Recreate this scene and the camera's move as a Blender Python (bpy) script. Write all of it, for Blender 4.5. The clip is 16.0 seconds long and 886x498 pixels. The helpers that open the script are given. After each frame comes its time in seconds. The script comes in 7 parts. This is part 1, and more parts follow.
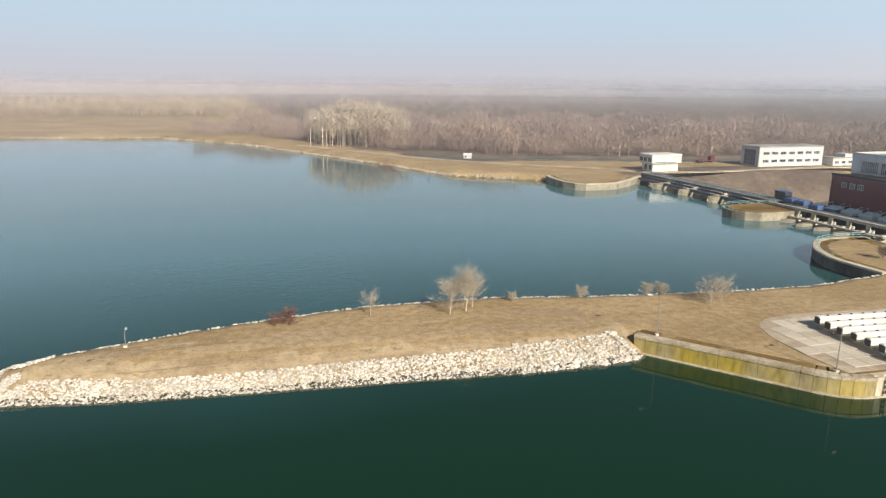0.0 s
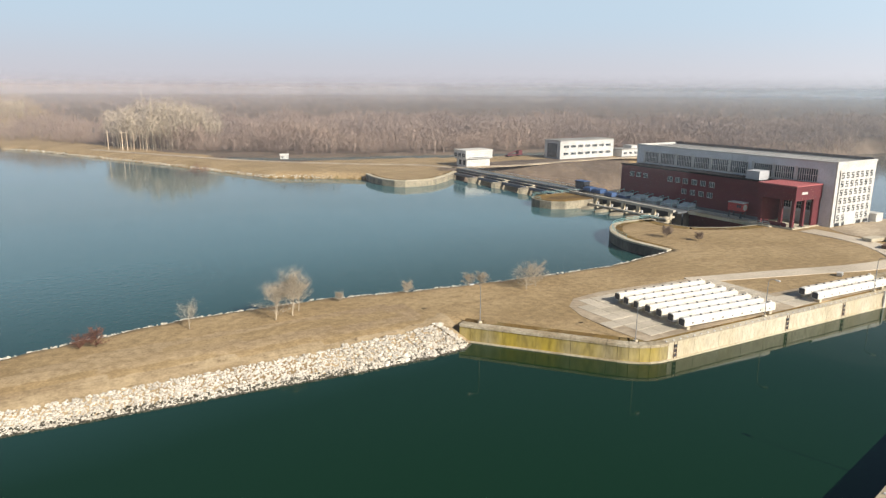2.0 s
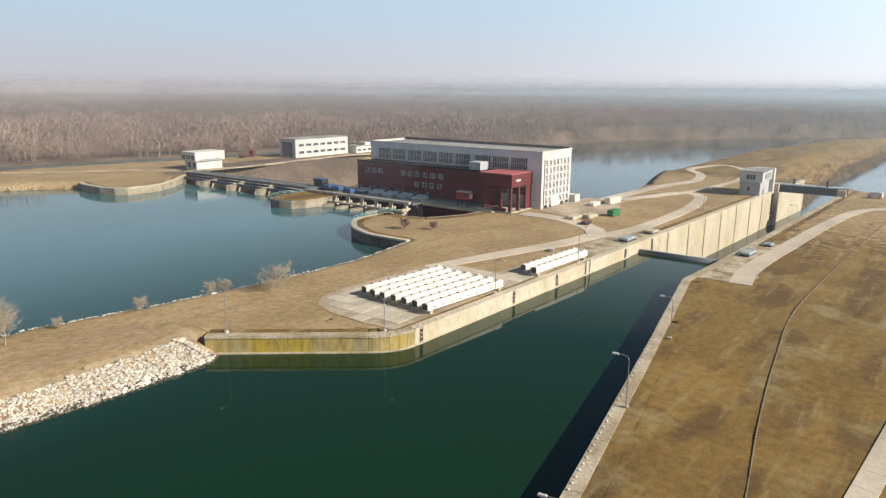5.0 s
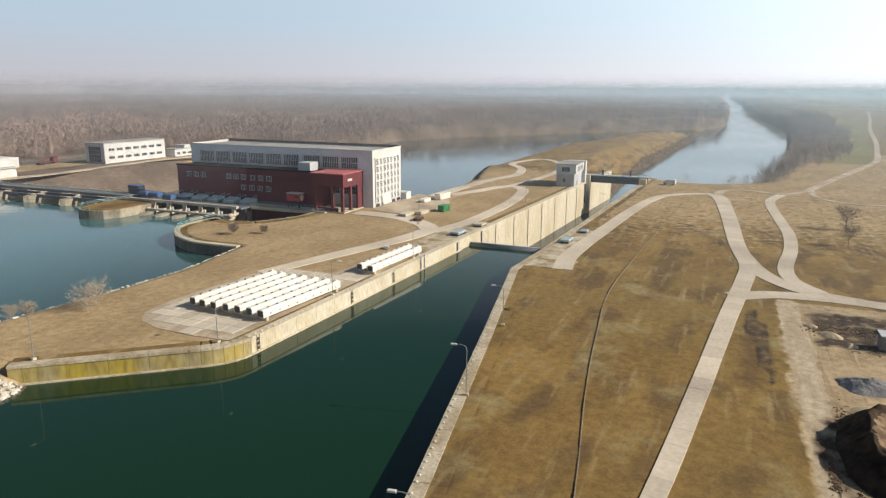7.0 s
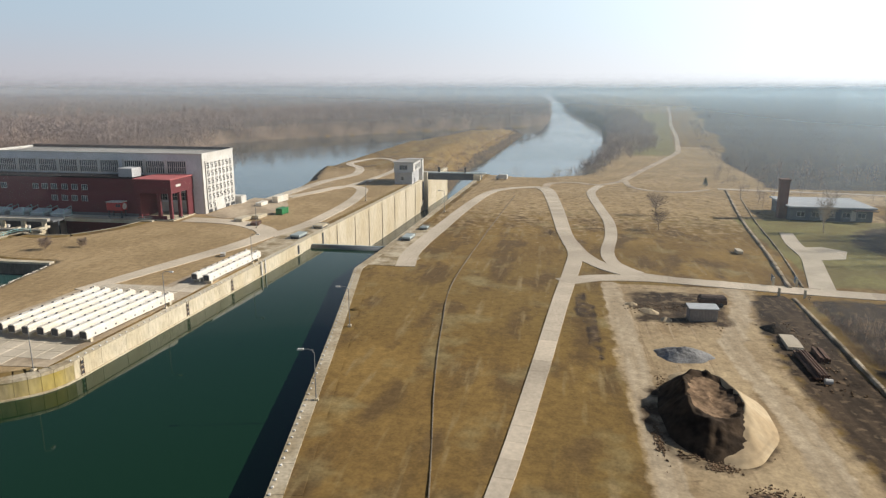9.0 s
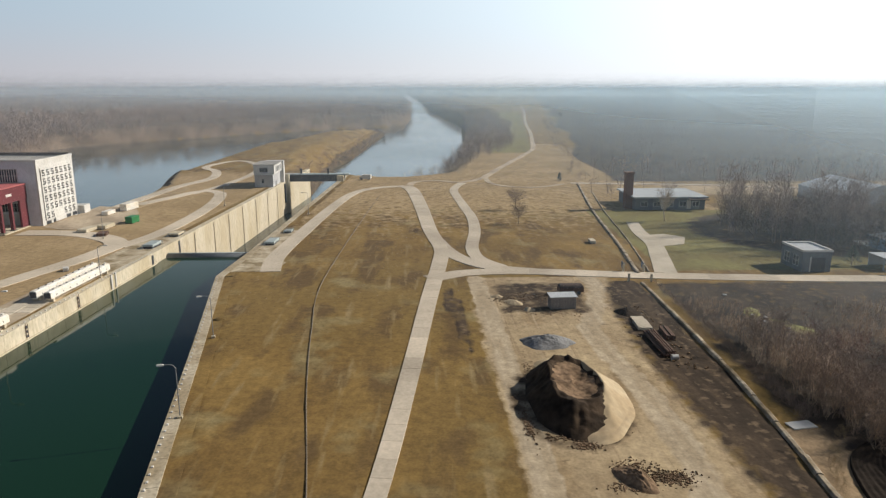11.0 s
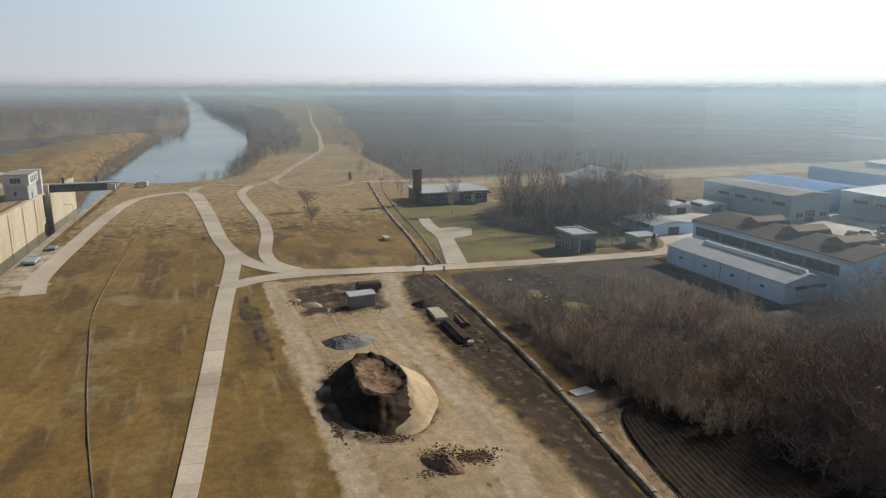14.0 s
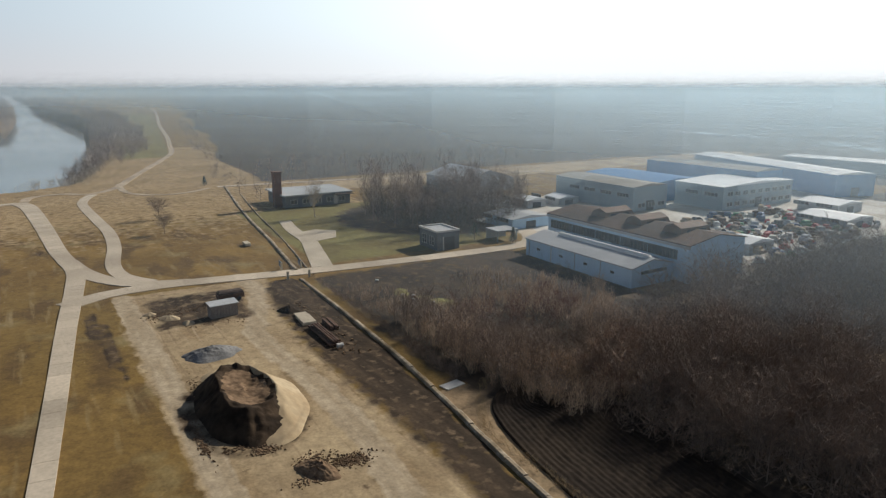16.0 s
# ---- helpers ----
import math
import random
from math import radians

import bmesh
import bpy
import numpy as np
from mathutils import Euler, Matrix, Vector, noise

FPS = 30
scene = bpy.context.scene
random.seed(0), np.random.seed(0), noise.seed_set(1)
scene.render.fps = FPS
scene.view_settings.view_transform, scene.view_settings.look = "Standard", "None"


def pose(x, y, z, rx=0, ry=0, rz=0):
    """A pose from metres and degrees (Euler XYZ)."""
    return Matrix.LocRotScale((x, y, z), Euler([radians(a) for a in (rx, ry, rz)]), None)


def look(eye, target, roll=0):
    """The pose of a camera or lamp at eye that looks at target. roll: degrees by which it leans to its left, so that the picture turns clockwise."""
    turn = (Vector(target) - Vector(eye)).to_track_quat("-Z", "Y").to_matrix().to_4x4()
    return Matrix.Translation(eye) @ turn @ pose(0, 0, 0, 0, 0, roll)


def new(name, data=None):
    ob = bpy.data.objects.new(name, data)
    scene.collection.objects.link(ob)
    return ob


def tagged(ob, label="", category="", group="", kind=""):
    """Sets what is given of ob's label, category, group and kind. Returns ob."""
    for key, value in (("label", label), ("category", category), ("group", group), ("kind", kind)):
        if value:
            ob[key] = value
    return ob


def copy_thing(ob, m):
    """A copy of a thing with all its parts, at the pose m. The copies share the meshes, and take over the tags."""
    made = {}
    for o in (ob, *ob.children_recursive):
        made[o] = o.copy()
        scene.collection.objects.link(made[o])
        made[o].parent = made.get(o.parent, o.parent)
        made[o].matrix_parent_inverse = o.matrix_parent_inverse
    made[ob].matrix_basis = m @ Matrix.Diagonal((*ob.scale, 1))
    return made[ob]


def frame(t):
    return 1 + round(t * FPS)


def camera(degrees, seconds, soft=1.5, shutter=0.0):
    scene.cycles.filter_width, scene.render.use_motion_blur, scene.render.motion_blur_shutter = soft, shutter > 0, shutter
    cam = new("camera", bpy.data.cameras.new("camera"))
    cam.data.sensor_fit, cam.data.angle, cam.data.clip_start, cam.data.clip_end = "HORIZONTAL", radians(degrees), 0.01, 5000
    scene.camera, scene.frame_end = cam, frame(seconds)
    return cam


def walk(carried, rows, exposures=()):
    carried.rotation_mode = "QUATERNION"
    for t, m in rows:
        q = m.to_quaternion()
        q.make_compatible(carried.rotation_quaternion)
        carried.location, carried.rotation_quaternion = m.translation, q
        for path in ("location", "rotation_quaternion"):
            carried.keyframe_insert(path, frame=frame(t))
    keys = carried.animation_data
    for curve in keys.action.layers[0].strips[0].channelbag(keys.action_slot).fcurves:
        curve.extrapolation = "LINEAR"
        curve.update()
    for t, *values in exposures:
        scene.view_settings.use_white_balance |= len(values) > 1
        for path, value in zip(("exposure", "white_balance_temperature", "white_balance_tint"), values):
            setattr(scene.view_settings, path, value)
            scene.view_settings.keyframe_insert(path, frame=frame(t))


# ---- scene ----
cam = camera(65.7, 16.0, soft=1.3)
EYE = 40.0
# seconds, degrees turned to the right, roll
TURNS = [
    (0.0, 0.0, 0.457), (0.5, 3.992, 0.439), (1.0, 7.813, 0.466), (1.5, 11.376, 0.44), (2.0, 14.992, 0.36),
    (2.5, 18.599, 0.365), (3.0, 21.95, 0.404), (3.5, 25.789, 0.4), (4.0, 29.394, 0.377), (6.5, 47.409, 0.324),
    (7.0, 50.743, 0.253), (7.5, 54.295, 0.205), (8.0, 57.837, 0.159), (10.5, 72.679, 0.073), (11.0, 75.533, 0.036),
    (11.5, 78.443, 0.037), (12.0, 81.268, 0.053), (12.5, 83.941, 0.055), (13.0, 86.987, 0.069), (13.5, 90.048, 0.074),
    (14.0, 92.922, 0.053), (14.5, 95.832, 0.005), (15.0, 98.722, -0.014), (15.5, 101.611, -0.026), (16.0, 104.421, -0.081),
]
EXPOSE = [(0.0, 0.52), (4.0, 0.49), (7.0, 0.36), (10.5, 0.14), (12.5, 0.0), (16.0, -0.16)]
walk(cam, [(t, pose(0, 0, EYE, 0, 0, -16.5 - a) @ pose(0, 0, 0, 76.83) @ pose(0, 0, 0, 0, 0, r)) for t, a, r in TURNS], EXPOSE)

# ---- sky and sun ----
SUN_AZ, SUN_EL = -76.5, 31.0   # degrees from +x towards +y, and above the horizon
world = bpy.data.worlds.new("sky")
scene.world = world
world.use_nodes = True
wn = world.node_tree
sky = wn.nodes.new("ShaderNodeTexSky")
sky.sky_type = "NISHITA"
sky.sun_disc = False
sky.sun_elevation = radians(SUN_EL)
sky.sun_rotation = radians(90 - SUN_AZ)
sky.air_density, sky.dust_density, sky.ozone_density = 1.0, 1.5, 1.5
tc = wn.nodes.new("ShaderNodeTexCoord")
sp = wn.nodes.new("ShaderNodeSeparateXYZ")
wn.links.new(tc.outputs["Generated"], sp.inputs[0])
low = wn.nodes.new("ShaderNodeMapRange")      # the haze thickens towards the horizon
low.interpolation_type = "SMOOTHSTEP"
low.inputs["From Min"].default_value, low.inputs["From Max"].default_value = 0.12, 0.34
low.inputs["To Min"].default_value, low.inputs["To Max"].default_value = 0.97, 0.0
wn.links.new(sp.outputs["Z"], low.inputs["Value"])
dot = wn.nodes.new("ShaderNodeVectorMath")
dot.operation = "DOT_PRODUCT"
dot.inputs[1].default_value = (math.cos(radians(SUN_AZ)), math.sin(radians(SUN_AZ)), 0.25)
wn.links.new(tc.outputs["Generated"], dot.inputs[0])
glow = wn.nodes.new("ShaderNodeMapRange")      # and is brighter towards the sun
glow.inputs["From Min"].default_value, glow.inputs["From Max"].default_value = -0.92, 0.75
wn.links.new(dot.outputs["Value"], glow.inputs["Value"])
hz = wn.nodes.new("ShaderNodeMix")
hz.data_type = "RGBA"
hz.inputs["A"].default_value, hz.inputs["B"].default_value = (0.43, 0.42, 0.46, 1), (1.1, 1.15, 1.19, 1)
hp = wn.nodes.new("ShaderNodeMath")
hp.operation = "POWER"
hp.inputs[1].default_value = 2.2
wn.links.new(glow.outputs[0], hp.inputs[0])
wn.links.new(hp.outputs[0], hz.inputs["Factor"])
upper = wn.nodes.new("ShaderNodeMix")          # clearer and bluer above the haze bank
upper.data_type = "RGBA"
upper.inputs["A"].default_value, upper.inputs["B"].default_value = (0.38, 0.475, 0.565, 1), (1.2, 1.34, 1.42, 1)
sq = wn.nodes.new("ShaderNodeMath")
sq.operation = "POWER"
sq.inputs[1].default_value = 3.0
wn.links.new(glow.outputs[0], sq.inputs[0])
wn.links.new(sq.outputs[0], upper.inputs["Factor"])
bank = wn.nodes.new("ShaderNodeMapRange")
bank.interpolation_type = "SMOOTHSTEP"
bank.inputs["From Min"].default_value, bank.inputs["From Max"].default_value = 0.0, 0.105
wn.links.new(sp.outputs["Z"], bank.inputs["Value"])
layer = wn.nodes.new("ShaderNodeMix")
layer.data_type = "RGBA"
wn.links.new(bank.outputs[0], layer.inputs["Factor"])
wn.links.new(hz.outputs["Result"], layer.inputs["A"])
wn.links.new(upper.outputs["Result"], layer.inputs["B"])
dim = wn.nodes.new("ShaderNodeVectorMath")
dim.operation = "SCALE"
dim.inputs["Scale"].default_value = 0.052
wn.links.new(sky.outputs[0], dim.inputs[0])
mixed = wn.nodes.new("ShaderNodeMix")
mixed.data_type = "RGBA"
wn.links.new(low.outputs[0], mixed.inputs["Factor"])
wn.links.new(dim.outputs[0], mixed.inputs["A"])
wn.links.new(layer.outputs["Result"], mixed.inputs["B"])
wn.nodes["Background"].inputs["Strength"].default_value = 1.0
wn.links.new(mixed.outputs["Result"], wn.nodes["Background"].inputs["Color"])
sun = new("sun", bpy.data.lights.new("sun", "SUN"))
sun.data.energy, sun.data.angle, sun.data.color = 4.8, radians(0.6), (1.0, 0.925, 0.81)
sun.matrix_world = look((0, 0, 200), (-200 * math.cos(radians(SUN_AZ)), -200 * math.sin(radians(SUN_AZ)), 200 - 200 * math.tan(radians(SUN_EL))))

# ---- materials ----
def material(name, base, rough=0.8, vary=0.25, fine=3.0, coarse=0.08, bump=0.0, metal=0.0, second=None, by_piece=0.0, spec=0.5, stretch=(1, 1, 1)):
    """A surface with variation at two scales; second is the colour of its stains."""
    m = bpy.data.materials.new(name)
    m.use_nodes = True
    n, l = m.node_tree.nodes, m.node_tree.links
    b = n["Principled BSDF"]
    b.inputs["Roughness"].default_value, b.inputs["Metallic"].default_value = rough, metal
    b.inputs["Specular IOR Level"].default_value = spec
    geo = n.new("ShaderNodeNewGeometry")
    mp = n.new("ShaderNodeMapping")
    mp.inputs["Scale"].default_value = stretch
    l.new(geo.outputs["Position"], mp.inputs["Vector"])
    n1, n2 = n.new("ShaderNodeTexNoise"), n.new("ShaderNodeTexNoise")
    for k, s in ((n1, fine), (n2, coarse)):
        k.inputs["Scale"].default_value, k.inputs["Detail"].default_value = s, 6
        l.new(mp.outputs[0], k.inputs["Vector"])
    r1 = n.new("ShaderNodeMapRange")
    r1.inputs["From Min"].default_value, r1.inputs["From Max"].default_value = 0.3, 0.7
    r1.inputs["To Min"].default_value, r1.inputs["To Max"].default_value = 1 - vary, 1 + vary
    l.new(n1.outputs["Fac"], r1.inputs["Value"])
    r2 = n.new("ShaderNodeMapRange")
    r2.inputs["From Min"].default_value, r2.inputs["From Max"].default_value = 0.4, 0.62
    l.new(n2.outputs["Fac"], r2.inputs["Value"])
    mx = n.new("ShaderNodeMix")
    mx.data_type = "RGBA"
    mx.inputs["A"].default_value = (*base, 1)
    mx.inputs["B"].default_value = (*(second or [c * (1 - vary) for c in base]), 1)
    l.new(r2.outputs[0], mx.inputs["Factor"])
    mu = n.new("ShaderNodeVectorMath")
    mu.operation = "SCALE"
    l.new(mx.outputs["Result"], mu.inputs[0])
    fac = r1.outputs[0]
    if by_piece:
        oi = n.new("ShaderNodeObjectInfo")
        gi = n.new("ShaderNodeNewGeometry")
        ad = n.new("ShaderNodeMath")
        l.new(oi.outputs["Random"], ad.inputs[0])
        l.new(gi.outputs["Random Per Island"], ad.inputs[1])
        fr = n.new("ShaderNodeMath")
        fr.operation = "FRACT"
        l.new(ad.outputs[0], fr.inputs[0])
        rr = n.new("ShaderNodeMapRange")
        rr.inputs["To Min"].default_value, rr.inputs["To Max"].default_value = 1 - by_piece, 1 + by_piece
        l.new(fr.outputs[0], rr.inputs["Value"])
        mm = n.new("ShaderNodeMath")
        mm.operation = "MULTIPLY"
        l.new(rr.outputs[0], mm.inputs[0])
        l.new(fac, mm.inputs[1])
        fac = mm.outputs[0]
    l.new(fac, mu.inputs["Scale"])
    l.new(mu.outputs[0], b.inputs["Base Color"])
    if bump:
        bp = n.new("ShaderNodeBump")
        bp.inputs["Strength"].default_value, bp.inputs["Distance"].default_value = bump, 0.3
        l.new(n1.outputs["Fac"], bp.inputs["Height"])
        l.new(bp.outputs[0], b.inputs["Normal"])
    return m


CONCRETE = material("concrete", (0.5, 0.445, 0.34), 0.9, 0.18, 2.0, 0.12, 0.1, second=(0.43, 0.365, 0.25), stretch=(1, 1, 0.35))
AGED = material("aged_concrete", (0.33, 0.285, 0.205), 0.9, 0.25, 1.5, 0.2, 0.1, second=(0.19, 0.165, 0.12), stretch=(1, 1, 0.4))
DECK = material("dark_deck_steel", (0.12, 0.13, 0.14), 0.6, 0.2, 1.0, 0.2)
MOSSY = material("lichen_concrete", (0.3, 0.25, 0.145), 0.9, 0.3, 1.2, 0.13, 0.1, second=(0.33, 0.245, 0.035), stretch=(1, 1, 0.3))
DARK_CONCRETE = material("dark_toned_concrete", (0.16, 0.15, 0.12), 0.85, 0.25, 2.0, 0.2, 0.1, second=(0.09, 0.085, 0.07), stretch=(1, 1, 0.3))
PAVING = material("paving", (0.52, 0.455, 0.36), 0.9, 0.12, 2.5, 0.1, 0.05, second=(0.40, 0.35, 0.27), by_piece=0.1)
ROAD = material("road_concrete", (0.53, 0.455, 0.355), 0.9, 0.12, 1.5, 0.06, 0.05, second=(0.40, 0.34, 0.26), by_piece=0.12)
TRACK = material("sand_track", (0.43, 0.35, 0.25), 0.95, 0.2, 0.9, 0.1, 0.1, second=(0.28, 0.22, 0.15))
WHITE = material("white_paint", (0.55, 0.54, 0.515), 0.7, 0.08, 1.2, 0.2, second=(0.48, 0.465, 0.435))
WHITE_METAL = material("white_steel", (0.66, 0.645, 0.605), 0.5, 0.08, 1.5, 0.3, second=(0.68, 0.62, 0.52))
# white long wall, its shade put in as a cool grey tint
LONG_WALL = material("shade_tinted_white", (0.58, 0.6, 0.63), 0.8, 0.08, 1.0, 0.15, second=(0.5, 0.52, 0.55))
GREY_WALL = material("grey_render", (0.42, 0.43, 0.44), 0.8, 0.08, 1.0, 0.15, second=(0.36, 0.36, 0.37))
RED = material("red_cladding", (0.118, 0.017, 0.024), 0.75, 0.12, 0.8, 0.1, second=(0.095, 0.015, 0.02), stretch=(1, 1, 3))
RED_ROOF = material("red_roof", (0.45, 0.13, 0.13), 0.6, 0.1, 1.0, 0.1)
GLASS = material("window_glass", (0.03, 0.045, 0.06), 0.12, 0.3, 0.6, 0.2)
ROOF_GREY = material("roof_felt", (0.34, 0.33, 0.31), 0.9, 0.12, 1.0, 0.08, second=(0.26, 0.25, 0.23), spec=0.1)
BITUMEN = material("bitumen", (0.022, 0.021, 0.023), 0.95, 0.25, 1.0, 0.1, spec=0.05)
DARK_ROOF = material("dark_roof", (0.075, 0.062, 0.058), 0.9, 0.25, 1.0, 0.1, second=(0.115, 0.08, 0.065), spec=0.1)
LIGHT_ROOF = material("pale_sheet_roof", (0.44, 0.46, 0.48), 0.7, 0.1, 0.8, 0.1, second=(0.35, 0.37, 0.39), spec=0.1)
BLUE_WALL = material("pale_blue_sheet", (0.46, 0.66, 0.85), 0.6, 0.06, 0.8, 0.1, stretch=(6, 6, 0.2))
BLUE = material("blue_steel", (0.05, 0.10, 0.22), 0.5, 0.15, 1.0, 0.2)
STEEL = material("grey_green_steel", (0.33, 0.38, 0.38), 0.5, 0.12, 1.5, 0.2)
DARK_STEEL = material("dark_steel", (0.035, 0.04, 0.05), 0.5, 0.2, 1.0, 0.2)
TEAL = material("teal_rail", (0.25, 0.45, 0.45), 0.5, 0.1, 1.0, 0.2)
RUST = material("rusty_steel", (0.13, 0.07, 0.045), 0.8, 0.3, 2.0, 0.3)
BRICK = material("dark_brick", (0.16, 0.075, 0.055), 0.9, 0.2, 2.0, 0.3)
STONE = material("white_riprap", (0.53, 0.49, 0.42), 0.9, 0.15, 2.0, 0.1, second=(0.44, 0.395, 0.325), by_piece=0.3)
WET_STONE = material("wet_riprap", (0.07, 0.062, 0.045), 0.5, 0.3, 2.0, 0.2, second=(0.04, 0.04, 0.025), by_piece=0.3)
BARK = material("bark", (0.225, 0.168, 0.142), 0.9, 0.2, 1.0, 0.012, second=(0.3, 0.222, 0.178), by_piece=0.15)
PALE_BARK = material("pale_bark", (0.42, 0.35, 0.26), 0.9, 0.2, 1.0, 0.05, by_piece=0.2)
TWIGS = material("dark_twigs", (0.25, 0.192, 0.155), 0.95, 0.2, 1.0, 0.05, second=(0.18, 0.132, 0.1), by_piece=0.18)
RED_TWIGS = material("red_twigs", (0.17, 0.075, 0.05), 0.95, 0.2, 1.0, 0.1, by_piece=0.2)
SAPLING = material("pale_saplings", (0.6, 0.47, 0.34), 0.95, 0.2, 1.0, 0.08, second=(0.4, 0.29, 0.2), by_piece=0.3)
STRAW = material("dry_reed", (0.36, 0.27, 0.15), 0.95, 0.2, 1.0, 0.1, by_piece=0.3)
NEEDLES = material("conifer_needles", (0.035, 0.05, 0.03), 0.9, 0.3, 1.0, 0.3, by_piece=0.3)
# dark soil, with the tree shade on the ploughed patch in its colour
SOIL = material("dark_soil", (0.024, 0.018, 0.014), 0.95, 0.3, 1.2, 0.1, 0.3, second=(0.038, 0.028, 0.02), spec=0.1)
SANDPILE = material("sand", (0.43, 0.345, 0.225), 0.95, 0.15, 1.0, 0.2, 0.2, second=(0.36, 0.27, 0.16))
# mound flanks: near-black, so that their shade is in the colour
EARTH_SHADED = material("shaded_earth", (0.03, 0.022, 0.016), 0.95, 0.4, 0.9, 0.35, 0.5, second=(0.055, 0.038, 0.025), spec=0.1)
DUCT = material("weathered_duct", (0.36, 0.30, 0.22), 0.95, 0.3, 1.5, 0.3, 0.2, second=(0.2, 0.15, 0.09), by_piece=0.2)
SCRUB = material("dark_scrub", (0.085, 0.07, 0.058), 0.95, 0.2, 1.0, 0.01, second=(0.11, 0.088, 0.07), by_piece=0.2)
APRON = material("worn_apron", (0.46, 0.39, 0.28), 0.95, 0.2, 1.2, 0.25, 0.1, second=(0.22, 0.165, 0.085))
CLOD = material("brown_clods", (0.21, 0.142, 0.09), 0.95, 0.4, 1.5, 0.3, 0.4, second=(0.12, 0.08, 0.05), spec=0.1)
MOSS = material("bright_moss", (0.2, 0.2, 0.05), 0.95, 0.3, 1.5, 0.3, 0.3, second=(0.14, 0.11, 0.05))
LAMP_STEEL = material("lamp_steel", (0.2, 0.2, 0.2), 0.6, 0.1)
COPING = material("weathered_coping", (0.43, 0.37, 0.27), 0.9, 0.25, 2.0, 0.2, second=(0.3, 0.24, 0.15))
# kerb tone darkened to read as a thin shadow line
KERB = material("shadow_dark_kerb", (0.2, 0.16, 0.11), 0.9, 0.3, 2.0, 0.2)
GRAVEL = material("grey_gravel", (0.22, 0.22, 0.22), 0.95, 0.3, 4.0, 0.3, 0.3)
GREEN = material("green_paint", (0.03, 0.2, 0.07), 0.5, 0.1, 1.0, 0.2)
RED_PAINT = material("red_paint", (0.4, 0.04, 0.04), 0.45, 0.1, 1.0, 0.2)


def ground_material():
    """Dry winter grass, with bare soil, sand and shade-darkened woodland floor where the ground's own zones say."""
    m = bpy.data.materials.new("winter_ground")
    m.use_nodes = True
    n, l = m.node_tree.nodes, m.node_tree.links
    b = n["Principled BSDF"]
    b.inputs["Roughness"].default_value = 0.95
    b.inputs["Specular IOR Level"].default_value = 0.2
    geo = n.new("ShaderNodeNewGeometry")

    def noise_at(scale, detail=6, stretch=None):
        k = n.new("ShaderNodeTexNoise")
        k.inputs["Scale"].default_value, k.inputs["Detail"].default_value = scale, detail
        src = geo.outputs["Position"]
        if stretch:
            mp = n.new("ShaderNodeMapping")
            mp.inputs["Scale"].default_value = stretch
            l.new(src, mp.inputs["Vector"])
            src = mp.outputs[0]
        l.new(src, k.inputs["Vector"])
        return k.outputs["Fac"]

    def ramp(value, a, b2):
        r = n.new("ShaderNodeMapRange")
        r.inputs["From Min"].default_value, r.inputs["From Max"].default_value = a, b2
        l.new(value, r.inputs["Value"])
        return r.outputs[0]

    def mix(fac, a, b2):
        x = n.new("ShaderNodeMix")
        x.data_type = "RGBA"
        for key, v in (("A", a), ("B", b2)):
            if isinstance(v, tuple):
                x.inputs[key].default_value = (*v, 1)
            else:
                l.new(v, x.inputs[key])
        l.new(fac, x.inputs["Factor"])
        return x.outputs["Result"]

    def zone(name):
        a = n.new("ShaderNodeAttribute")
        a.attribute_name = name
        s = n.new("ShaderNodeMath")
        s.operation = "ADD"
        w = n.new("ShaderNodeMath")
        w.operation = "MULTIPLY_ADD"
        l.new(edge, w.inputs[0])
        w.inputs[1].default_value, w.inputs[2].default_value = 0.9, -0.45
        l.new(a.outputs["Fac"], s.inputs[0])
        l.new(w.outputs[0], s.inputs[1])
        return ramp(s.outputs[0], 0.4, 0.62)

    edge = noise_at(0.35, 8)
    grass = mix(ramp(noise_at(0.05), 0.4, 0.62), (0.226, 0.144, 0.047), (0.158, 0.097, 0.032))
    grass = mix(ramp(noise_at(0.012, 3), 0.45, 0.62), grass, (0.182, 0.12, 0.04))
    grass = mix(ramp(noise_at(0.13, 8, (0.45, 1, 1)), 0.5, 0.62), grass, (0.118, 0.075, 0.031))
    grass = mix(ramp(noise_at(0.09, 7), 0.56, 0.7), grass, (0.235, 0.182, 0.085))
    streak = ramp(noise_at(0.5, 4, (0.12, 1.0, 1.0)), 0.58, 0.75)
    grass = mix(streak, grass, (0.25, 0.185, 0.09))
    bare = mix(ramp(noise_at(0.09, 7), 0.4, 0.62), (0.405, 0.312, 0.19), (0.3, 0.225, 0.135))
    bare = mix(ramp(noise_at(0.12, 8, (0.35, 1, 1)), 0.54, 0.7), bare, (0.235, 0.165, 0.09))
    bare = mix(ramp(noise_at(1.1, 4, (0.04, 1.0, 1.0)), 0.58, 0.72), bare, (0.24, 0.175, 0.107))
    bare = mix(ramp(noise_at(0.9, 4, (0.05, 1.0, 1.0)), 0.6, 0.75), bare, (0.4, 0.315, 0.21))
    bare = mix(ramp(noise_at(0.45, 9), 0.63, 0.72), bare, (0.14, 0.098, 0.06))
    # floor under trees and scrub, darkened to carry their shade
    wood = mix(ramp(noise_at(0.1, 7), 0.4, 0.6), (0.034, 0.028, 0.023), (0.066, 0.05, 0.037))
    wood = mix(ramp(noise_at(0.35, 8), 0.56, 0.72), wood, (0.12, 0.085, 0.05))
    # bare soil, darkened further for the tree shadows beside the duct
    soil = mix(ramp(noise_at(0.5, 5, (0.15, 1.0, 1.0)), 0.4, 0.6), (0.036, 0.025, 0.016), (0.07, 0.048, 0.03))
    soil = mix(ramp(noise_at(0.6, 8), 0.55, 0.7), soil, (0.155, 0.11, 0.069))
